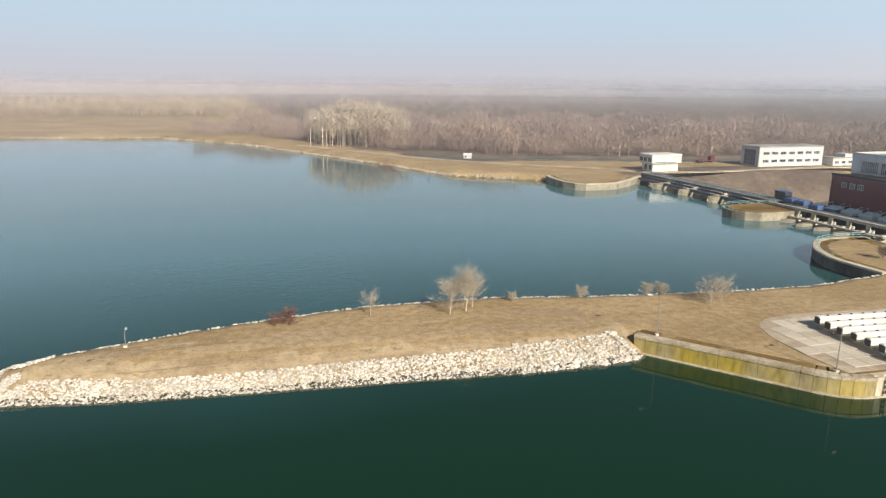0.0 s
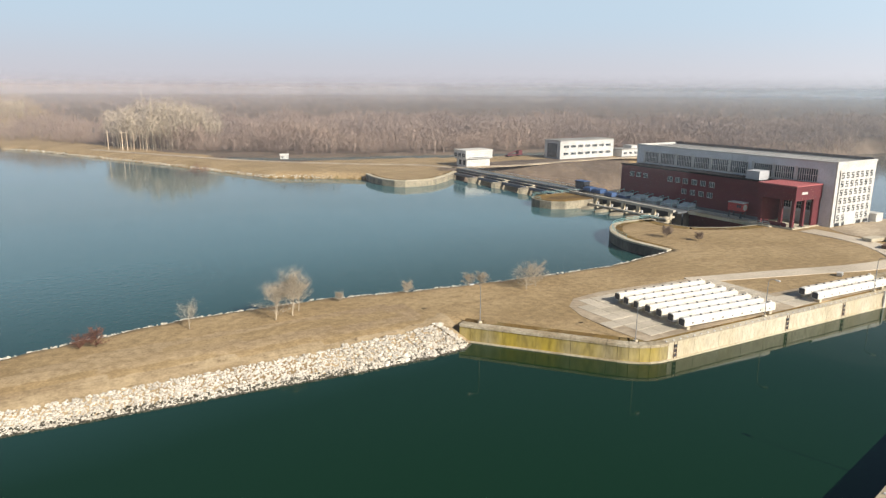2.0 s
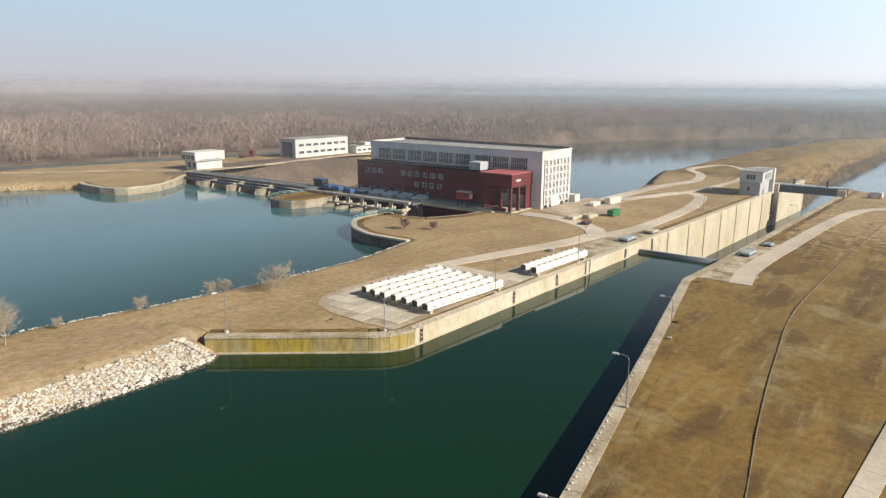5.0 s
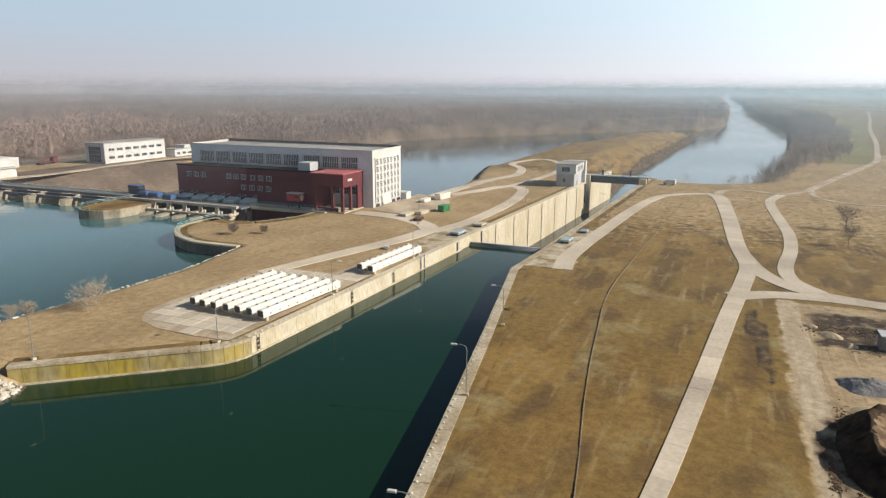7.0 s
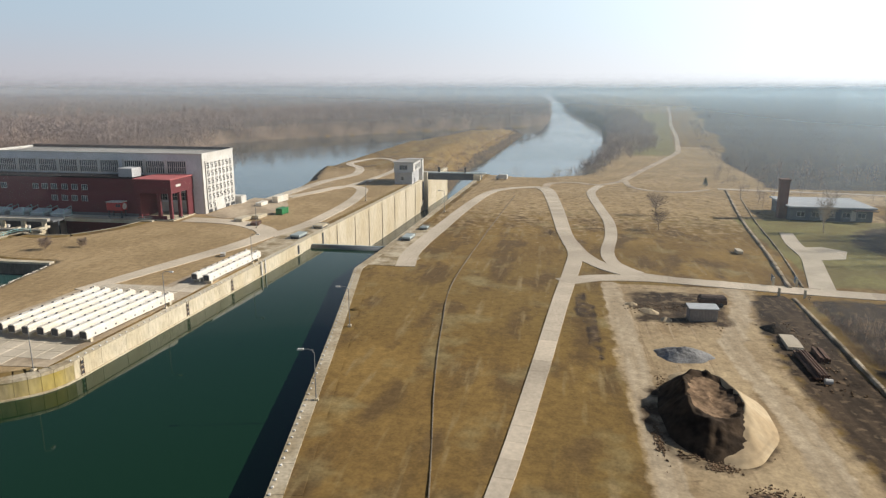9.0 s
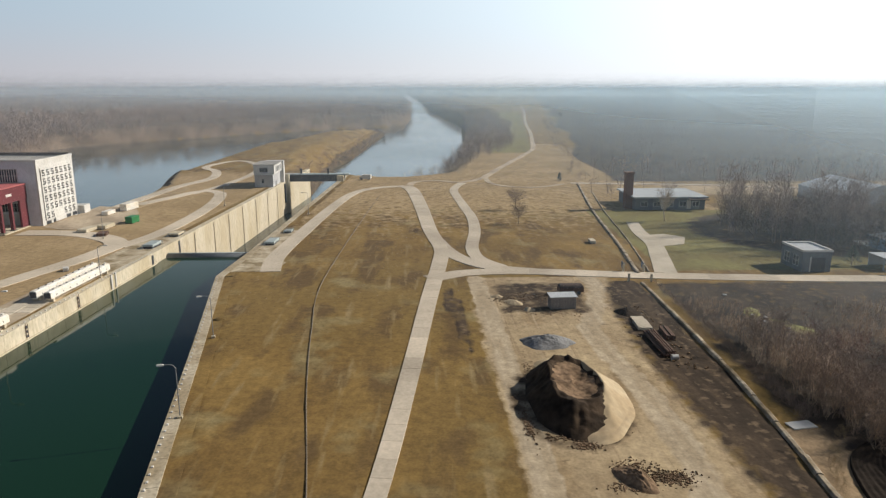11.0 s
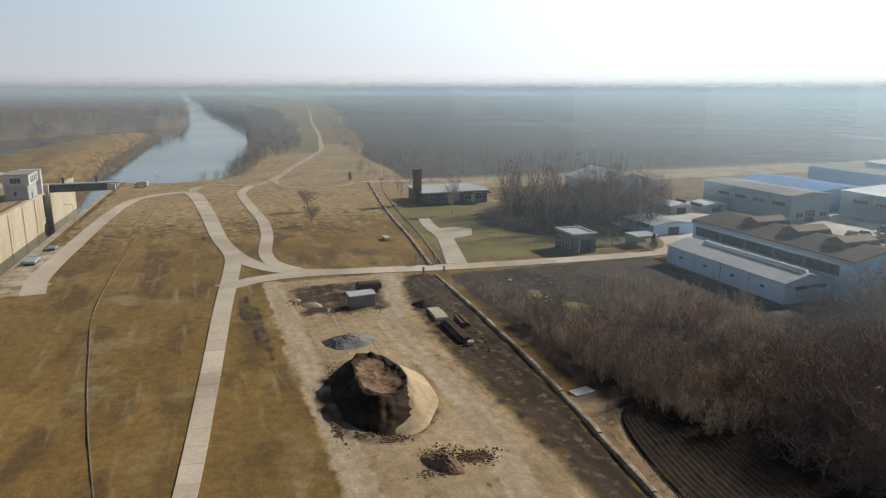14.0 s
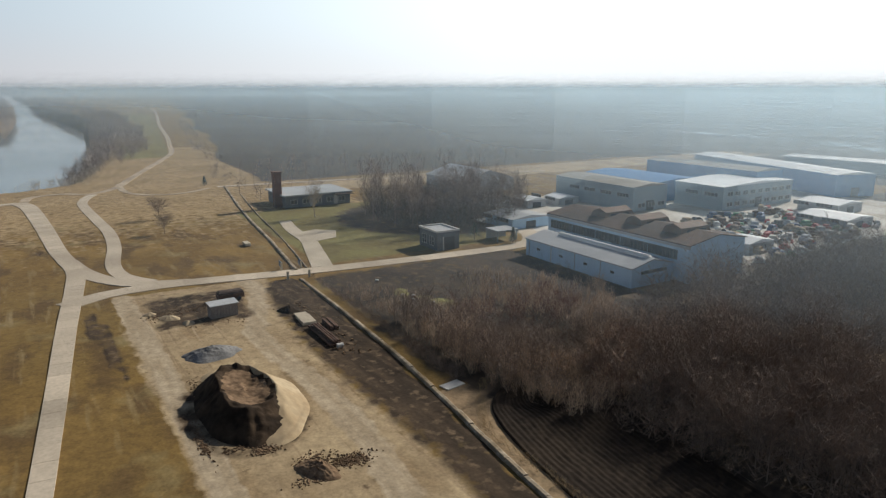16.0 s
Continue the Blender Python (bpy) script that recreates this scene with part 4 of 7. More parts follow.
for lx in (87.5, 116, 133):
    ladder("ladder", lx, 70.2 - (lx - 86) * 0.0476, -2.7)
for lx, lz in ((196, -16.0), (212, -16.0), (226, -16.0), (241, -16.0), (257, -16.0), (273, -16.0), (288, -16.0)):
    s = thing("fender_strip", "dark vertical joint strip on the lock wall", "fender strip", at=(lx, 65.2 - (lx - 190) * 0.0579, 0), turn=-3.3, group="lock wall strips")
    part("strip", Shape().box(-0.16, -0.14, lz, 0.3, -0.1, -0.5), AGED, s)
    for k in range(8):
        part("bolt", Shape().box(-0.15, -0.22, -1.5 - 1.3 * k, 0.15, -0.15, -1.2 - 1.3 * k), RUST, s)
for lx in (146.5, 148.6):
    s = thing("guide_post", "white painted guide post on the quay face", "guide post", at=(lx, 67.35, 0), turn=-2.7, group="guide posts")
    part("post", Shape().box(-0.22, -0.4, -7, 0.22, -0.12, 0.5), WHITE, s)
for lx in (168, 185):
    s = thing("gate_slot", "dark vertical gate slot in the lock wall", "gate slot", at=(lx, 66.3 - (lx - 170) * 0.05, 0), turn=-2.7, group="gate slots")
    part("lining", Shape().box(-0.5, -0.2, -9, 0.5, -0.1, 0.0), DARK_STEEL, s)


def upper_gate():
    g = thing("lock_gate", "dark steel upper lock gate with a rounded top", "lock gate")
    x, y0, y1 = 176.6, 43.0, 66.0
    part("gate_leaf", Shape().box(x - 0.5, y0, -16, x + 1.6, y1, -3.6), DARK_STEEL, g)
    part("top_tube", Shape().tube((x + 0.5, y0, -3.4), (x + 0.5, y1, -3.4), 1.35, sides=16), material("gate_steel", (0.10, 0.115, 0.13), 0.45, 0.15, 1.0, 0.2), g, smooth=True)
    for k in range(7):
        yy = y0 + 1.5 + k * 3.3
        part("stiffener", Shape().box(x - 0.75, yy, -7, x - 0.5, yy + 0.25, -3.8), DARK_STEEL, g)
    part("walkway", Shape().box(x + 0.2, y0 + 0.3, -2.1, x + 0.9, y1 - 0.3, -2.0), STEEL, g)


upper_gate()


def lower_gate():
    g = thing("lock_bridge", "dark steel lower lock gate frame with a walkway bridge", "lock bridge")
    part("girder", Shape().box(306.5, 33, -0.4, 309.5, 59.5, 2.6), DARK_STEEL, g)
    part("deck", Shape().box(305.8, 31, 2.6, 310.2, 60, 2.9), STEEL, g)
    for k in range(9):
        part("post", Shape().box(306, 33.5 + k * 3.2, 2.9, 306.12, 33.6 + k * 3.2, 4.0), DARK_STEEL, g)
    part("rail", Shape().box(306, 33, 3.95, 306.12, 59.5, 4.05), DARK_STEEL, g)
    part("pier", Shape().box(303.5, 57.2, -14, 306.2, 60.0, 3.2), CONCRETE, g)
    part("pier", Shape().box(303.5, 33.2, -14, 312, 36.2, 2.4), CONCRETE, g)
    part("slot", Shape().box(300.4, 58.2, -9, 302.0, 58.95, -0.6), DARK_STEEL, g)
    for yy in (40, 52):
        lamp = Shape().box(307.6, yy, 2.9, 308.4, yy + 0.8, 5.2)
        part("hoist", lamp, DARK_STEEL, g)


lower_gate()


def hatch(x, y, w, d, h, turn=-3, mat=STEEL):
    b = thing("winch_housing", "low grey steel winch housing on the lock head", "winch housing", at=(x, y, 0), turn=turn, group="lock winch housings")
    part("base", Shape().box(-w / 2, -d / 2, 0, w / 2, d / 2, h * 0.5), DARK_STEEL, b)
    part("lid", Shape().chamfered(-w / 2 - 0.15, -d / 2 - 0.15, h * 0.5, w / 2 + 0.15, d / 2 + 0.15, h, 0.12), mat, b)
    for s in (-1, 1):
        part("rail", Shape().tube((s * w * 0.6, -d * 0.6, 0), (s * w * 0.6, -d * 0.6, 1.0), 0.05).tube((s * w * 0.6, -d * 0.6, 1.0), (s * w * 0.6, d * 0.6, 1.0), 0.05).tube((s * w * 0.6, d * 0.6, 1.0), (s * w * 0.6, d * 0.6, 0), 0.05), STEEL, b)


hatch(176, 69.2, 5.0, 2.4, 1.1)
hatch(190, 67.8, 4.0, 2.6, 0.9, mat=CONCRETE)
hatch(179, 39.0, 5.0, 2.2, 1.0)
hatch(193, 37.2, 2.4, 1.8, 0.8)


def stop_log(x, y, length=22.2):
    b = thing("stop_log", "white painted steel stop log on low concrete supports", "stop log", at=(x, y, 0), group="stored stop logs")
    prof = [(-0.72, 0.75), (0.55, 0.75), (0.72, 0.95), (0.72, 1.85), (0.4, 2.15), (-0.4, 2.15), (-0.72, 1.9)]
    k = len(prof)
    part("beam", Shape().add([(xx, yy, z) for xx in (0, length) for yy, z in prof], [tuple(range(k - 1, -1, -1)), tuple(range(k, 2 * k))] + [(i, (i + 1) % k, (i + 1) % k + k, i + k) for i in range(k)]), WHITE_METAL, b)
    # dark plates put the shade of the beam ends into colour
    part("end_plate", Shape().box(-0.06, -0.6, 0.85, -0.01, 0.6, 1.95), DARK_STEEL, b, "dark plate standing in for the shaded beam end")
    part("end_plate", Shape().box(length + 0.01, -0.5, 0.7, length + 0.06, 0.5, 1.75), DARK_STEEL, b, "dark plate standing in for the shaded beam end")
    for s in (0.8, length - 1.3):
        part("support", Shape().box(s, -0.6, 0, s + 0.6, 0.6, 0.76), CONCRETE, b)
    for i in range(9):
        xx = 1.8 + i * (length - 3.4) / 8
        part("lug", Shape().box(xx, -0.12, 2.14, xx + 0.35, 0.12, 2.3), DARK_STEEL, b, "dark lifting lug")
        part("drain_hole", Shape().box(xx - 0.1, -0.735, 1.1, xx + 0.25, -0.715, 1.35), DARK_STEEL, b, "dark drain hole")
    part("lifting_eye", Shape().tube((length - 0.6, 0, 2.0), (length - 0.6, 0, 2.45), 0.25, sides=8), WHITE_METAL, b)
    return b


first_log = stop_log(93.0, 73.6)
for i in range(1, 7):
    copy_thing(first_log, pose(93.0 + random.uniform(-0.2, 0.3) + i * 0.2, 73.6 + 2.72 * i, 0, 0, 0, -5.4 + random.uniform(-0.4, 0.4)))
first_log.matrix_basis = pose(93.0, 73.6, 0, 0, 0, -5.6)
copy_thing(first_log, pose(128.6, 74.0, 0, 0, 0, -4.2))
copy_thing(first_log, pose(128.0, 71.0, 0, 0, 0, -4.0))


def street_lamp(x, y, turn, high=7.2, label="slim grey street lamp with a curved arm"):
    b = thing("street_lamp", label, "street lamp", at=(x, y, 0), turn=turn, group="quay lamps")
    part("base", Shape().box(-0.3, -0.3, 0, 0.3, 0.3, 0.35), CONCRETE, b)
    part("pole", Shape().tube((0, 0, 0), (0, 0, high - 0.6), 0.08, 0.055, 6), LAMP_STEEL, b)
    arm = Shape()
    p = [(0, 0, high - 0.6), (0.25, 0, high - 0.15), (0.8, 0, high), (1.5, 0, high - 0.02)]
    for a, c in zip(p, p[1:]):
        arm.tube(a, c, 0.05, sides=5)
    part("arm", arm, LAMP_STEEL, b)
    part("lantern", Shape().chamfered(1.35, -0.16, high - 0.12, 2.15, 0.16, high + 0.1, 0.06), WHITE, b, "pale lamp head")


for lx, ly, lt in ((79.5, 29.9, 100), (65.3, 94.0, 170), (82.0, 73.6, 0), (111.8, 70.6, -90), (145.8, 69, -90), (108, 34, 100), (222, 36, 90), (240, 68, -90), (186, 86, 0), (46, 22, 100)):
    street_lamp(lx, ly, lt)
street_lamp(-18.9, 111.4, 90, 2.5, "short grey post with a small lamp head")

# ---- buildings ----
def window(parent, x, y, z, w, h, face, cols=2, rows=1, frame_mat=WHITE, bar=0.1, depth=0.1, name="window"):
    """A window in an axis-aligned wall; (x, y, z) is its lower corner, face one of -x +x -y +y."""
    along_y = face[1] == "x"
    sgn = 1 if face[0] == "+" else -1

    def slab(a0, a1, z0, z1, d0, d1):
        lo, hi = sorted((sgn * d0, sgn * d1))
        return (x + lo, y + a0, z + z0, x + hi, y + a1, z + z1) if along_y else (x + a0, y + lo, z + z0, x + a1, y + hi, z + z1)

    win = part(name, Shape().box(*slab(0, w, 0, h, -0.02, 0.02)), GLASS, parent, "dark glass window")
    f = Shape()
    for a in range(cols + 1):
        c = a * (w - bar) / cols
        f.box(*slab(c, c + bar, 0, h, 0.02, depth))
    for b in range(rows + 1):
        c = b * (h - bar) / rows
        f.box(*slab(bar, w - bar, c, c + bar, 0.025, depth - 0.01))
    part("window_frame", f, frame_mat, win)
    return win


def power_house():
    b = thing("power_house", "long white power house with a dark red front block", "power house")
    x0, x1, y0, y1, top = 205.0, 226.5, 112.0, 190.0, 19.0
    part("wall", Shape().box(x0, y0, -14, x1, y0 + 0.5, top), WHITE, b, "white gable wall")
    part("wall", Shape().box(x0, y1 - 0.5, -14, x1, y1, top), WHITE, b)
    part("wall", Shape().box(x0, y0 + 0.5, -14, x0 + 0.5, y1 - 0.5, top), LONG_WALL, b, "white long wall tinted cool grey for shade")
    part("wall", Shape().box(x1 - 0.5, y0 + 0.5, -14, x1, y1 - 0.5, top), WHITE, b)
    roof = part("roof", Shape().box(x0 + 0.5, y0 + 0.5, top - 0.6, x1 - 0.5, y1 - 0.5, top - 0.2), ROOF_GREY, b)
    for q in ((x0 - 0.15, y0 - 0.15, x1 + 0.15, y0 + 0.6), (x0 - 0.15, y1 - 0.6, x1 + 0.15, y1 + 0.15), (x0 - 0.15, y0 + 0.6, x0 + 0.6, y1 - 0.6)):
        part("parapet", Shape().box(q[0], q[1], top, q[2], q[3], top + 0.55), WHITE, roof)
    part("parapet", Shape().box(x1 - 0.6, y0 + 0.6, top, x1 + 0.15, y1 - 0.6, top + 0.9), DARK_ROOF, roof, "dark roof edge")
    for i in range(9):
        yy = 185.8 - i * 7.55 - (1.2 if i > 5 else 0) - 6.6
        window(b, x0, yy, 12.9, 6.6, 4.1, "-x", 9, 2, WHITE, 0.16, 0.2)
        part("pilaster", Shape().box(x0 - 0.18, yy + 6.75, 12.6, x0, yy + 7.35, 17.4), WHITE, b)
    # gable lattice of pierced blocks
    grille = part("grille", Shape().box(x0 + 1.6, y0 - 0.05, 1.2, x1 - 1.4, y0 - 0.01, 16.8), GLASS, b, "dark openings behind the lattice")
    cols, rows = 7, 6
    cw, rh = (x1 - x0 - 3.2) / cols, 15.4 / rows
    for i in range(cols):
        for j in range(rows):
            cx, cz = x0 + 1.7 + i * cw, 1.3 + j * rh
            if j == 0 and 1 < i < 4:
                part("panel", Shape().box(cx, y0 - 0.3, cz - 1.2, cx + cw, y0 - 0.05, cz + rh), WHITE, grille)
                continue
            s = Shape()
            for q, line in enumerate(("#####", "#...#", "###.#", "#...#", "#.###", "#...#", "#####")):
                for k, mark in enumerate(line):
                    if mark == "#":
                        s.box(cx + k * cw / 5, y0 - 0.3, cz + q * rh / 7, cx + (k + 1) * cw / 5 + 0.002, y0 - 0.05, cz + (q + 1) * rh / 7 + 0.002)
            part("lattice_block", s, WHITE, grille)
    part("lattice_block", Shape().box(x0 + 1.4, y0 - 0.32, 16.4, x1 - 1.3, y0 - 0.05, 16.95), WHITE, grille)
    for k in range(5):
        part("door", Shape().box(x0 + 2 + k * 4.0, y0 - 0.1, 0, x0 + 4.6 + k * 4.0, y0 - 0.02, 1.0), DARK_STEEL, b)
    # red front block
    r = part("red_block", Shape().box(195, 128.0, -15, 204.9, 188, 12.3), RED, b, "dark red clad front block")
    part("parapet", Shape().box(194.8, 127.8, 12.3, 195.5, 188.2, 12.8), BITUMEN, r, "black roof edge")
    part("roof_deck", Shape().box(195.5, 128, 12.3, 204.9, 188, 12.4), BITUMEN, r)
    for yy in (181.5, 178.2, 175.0, 163.6, 160.3, 157, 153.2, 149.7, 146.2):
        window(r, 195, yy, 8.4, 2.1, 1.8, "-x", 3, 1)
    for yy in (157.2, 153.6, 150.1, 146.6):
        window(r, 195, yy, 4.8, 2.1, 1.8, "-x", 3, 1)
    part("roof_unit", Shape().chamfered(197.5, 132, 12.4, 202.5, 136.8, 15.2, 0.1), GREY_WALL, r, "pale grey roof plant box")
    # dark strip stands in for the deck's shade along the red wall
    part("shade_strip", Shape().box(194.85, 129.0, 0.32, 194.98, 187.0, 1.3), DECK, r, "dark grey strip standing in for shade along the deck")
    # canopy
    c = part("canopy", Shape().box(191.6, 115.6, 8.4, 192.1, 127.9, 12.6).box(192.1, 115.6, 8.4, 204.9, 116.1, 12.6).box(192.1, 116.1, 11.9, 204.9, 127.9, 12.6), RED, b, "dark red entrance canopy on columns")
    part("canopy_roof", Shape().box(191.4, 115.4, 12.6, 204.9, 128.1, 12.85), RED_ROOF, c, "paler red sheet roof")
    for cx, cy in ((192.3, 116.4), (192.3, 120.2), (192.3, 126.8), (197.0, 116.2)):
        col = part("column", Shape().box(cx - 0.45, cy - 0.45, 0.3, cx + 0.45, cy + 0.45, 8.4), RED, c)
        part("foot", Shape().chamfered(cx - 0.8, cy - 0.8, 0, cx + 0.8, cy + 0.8, 0.55, 0.1), DARK_CONCRETE, col)
    part("side_wall", Shape().box(201.2, 115.8, 0, 204.9, 116.4, 8.4), RED, c)
    part("loading_gate", Shape().box(192.1, 118.0, 0.3, 192.2, 126.0, 1.5), RED, c)
    part("inner_wall", Shape().box(204.6, 116.4, 0.3, 204.85, 127.9, 3.6), WHITE, c, "pale inner wall")
    part("plinth", Shape().box(191.2, 115.2, 0, 204.9, 128.2, 0.3), CONCRETE, b)
    for yy in (118, 121.5, 125):
        window(b, 204.9, yy, 4.2, 2.6, 2.6, "-x", 3, 2)
    part("sign", Shape().box(194.5, 115.52, 10.2, 197.2, 115.58, 10.9), WHITE, c, "pale name plate")
    part("annex", Shape().chamfered(226.5, 109.8, 0, 230.5, 114.2, 2.6, 0.1), WHITE, b, "low white annex")
    return b


power_house()


def service_cab():
    b = thing("service_cab", "red hoist cab with a white roof on the intake deck", "hoist cab", at=(192.9, 135.2, 0.35))
    part("body", Shape().chamfered(-1.4, -2.6, 2.4, 1.4, 2.6, 4.9, 0.35), RED_PAINT, b)
    part("roof_panel", Shape().chamfered(-1.5, -2.7, 4.9, 1.5, 2.7, 5.15, 0.1), WHITE, b)
    window(b, -1.4, -2.2, 3.4, 1.7, 1.1, "-x", 2, 1, RED_PAINT)
    part("end_disc", Shape().tube((0, -2.68, 3.6), (0, -2.6, 3.6), 1.0, sides=16), WHITE, b, "pale round end plate")
    for xx in (-1.1, 1.1):
        for yy in (-2.1, 2.1):
            part("leg", Shape().box(xx - 0.14, yy - 0.14, 0.4, xx + 0.14, yy + 0.14, 2.4), DARK_STEEL, b)
            part("wheel", Shape().tube((xx - 0.12, yy, 0.4), (xx + 0.12, yy, 0.4), 0.4, sides=12), DARK_STEEL, b)


def pier(name, label, x0, x1, y, w, top, group, nose=3.0):
    b = thing(name, label, "pier", at=(0, y, 0), group=group)
    h = w / 2
    pts = [(x0 - nose, 0), (x0 - nose * 0.55, -h * 0.75), (x0, -h), (x1, -h), (x1, h), (x0, h), (x0 - nose * 0.55, h * 0.75)]
    part("nose", Shape().prism(pts[:3] + [(x0 + 3.5, -h), (x0 + 3.5, h)] + pts[5:], -18, top - 0.15), AGED, b)
    part("shaft", Shape().box(x0 + 3.5, -h * 0.92, -18, x1, h * 0.92, top), CONCRETE, b)
    return b


def rail_run(name, label, pts, mat=TEAL, high=1.1, gap=2.2, z=0.0, group="railings"):
    b = thing(name, label, "railing", group=group)
    line = smooth_line(pts, gap)
    for p in line:
        part("post", Shape().tube((p.x, p.y, z), (p.x, p.y, z + high), 0.06, sides=4), mat, b)
    for hh in (high, high * 0.55):
        s = Shape()
        for a, c in zip(line, line[1:]):
            s.tube((a.x, a.y, z + hh), (c.x, c.y, z + hh), 0.06, sides=4)
        part("handrail", s, mat, b)


GATE_BLUE = material("gate_blue_grey", (0.07, 0.09, 0.125), 0.5, 0.15, 1.0, 0.2)


def weir():
    for yy in (266.5, 247.5, 228.0):
        pier("weir_pier", "pale concrete weir pier with a rounded nose", 179.5, 200, yy, 3.6, -0.6, "weir piers")
    pier("weir_pier", "pale concrete weir pier beside the island", 181, 200, 208.5, 3.6, -0.6, "weir piers")
    d = thing("weir_bridge", "grey road bridge deck over the weir", "bridge")
    part("deck", Shape().box(186, 203, 0.0, 192, 291, 0.9), DECK, d)
    for xx in (186.1, 191.7):
        part("parapet", Shape().box(xx, 203, 0.9, xx + 0.2, 291, 1.15), CONCRETE, d)
        for k in range(45):
            part("post", Shape().box(xx + 0.05, 203.5 + 1.95 * k, 1.15, xx + 0.13, 203.6 + 1.95 * k, 2.0), STEEL, d)
        part("handrail", Shape().box(xx + 0.04, 203, 1.95, xx + 0.14, 291, 2.05), STEEL, d)
    for y0, y1 in ((268.3, 288), (249.3, 264.7), (229.8, 245.7), (210.3, 226.2)):
        g = thing("weir_gate", "dark blue-grey steel weir gate between piers", "weir gate", group="weir gates")
        part("skin", Shape().add([(191 + 1.6 * math.sin(k / 6 * 1.4) - 1.2, y, -16 + k * 2.15) for y in (y0, y1) for k in range(7)], [(k, k + 1, k + 8, k + 7) for k in range(6)]), DARK_STEEL, g)
        part("top_beam", Shape().box(181.0, y0, -1.5, 182.0, y1, -0.4), GATE_BLUE, g)
        part("lower_beam", Shape().box(183.2, y0, -2.0, 184.0, y1, -1.2), DARK_STEEL, g)
        part("cross_beam", Shape().box(184.6, y0, -0.9, 185.4, y1, -0.1), DARK_STEEL, g)
        part("catwalk", Shape().box(185.5, y0, -0.3, 185.95, y1, -0.1), STEEL, g)
    # island between the weir and the turbine intakes
    isl = thing("divide_island", "rounded concrete divide island with dry grass on top", "island")
    out = [(189, 204.5), (176, 205.5), (170, 206.2), (165, 204.5), (162.4, 200.5), (162, 196), (163.8, 191.5), (168, 188.8), (174, 188), (189, 189)]
    part("wall", Shape().prism(out, -14, -0.15), AGED, isl)
    inner = [(188.9, 203.7), (176, 204.7), (170, 205.3), (165.6, 203.8), (163.3, 200.2), (163, 196.3), (164.5, 192), (168.3, 189.6), (174, 188.8), (188.9, 189.8)]
    part("grass_top", Shape().prism(inner, -0.15, 0.12), GROUND, isl)
    part("ledge", Shape().prism([(x + (175 - x) * -0.02, y + (197 - y) * -0.02) for x, y in out], -14, -3.6), DARK_CONCRETE, isl)
    rail_run("island_railing", "pale teal railing on the divide island", [(189, 204.2), (176, 205.2), (170, 205.8), (165.3, 204.2), (162.8, 200.4), (162.5, 196)])


weir()


HATCH = material("hatch_grey", (0.5, 0.6, 0.62), 0.5, 0.1)
PALE_BEAM = material("pale_beam", (0.44, 0.41, 0.35), 0.9, 0.15, 1.5, 0.2, second=(0.32, 0.29, 0.23))


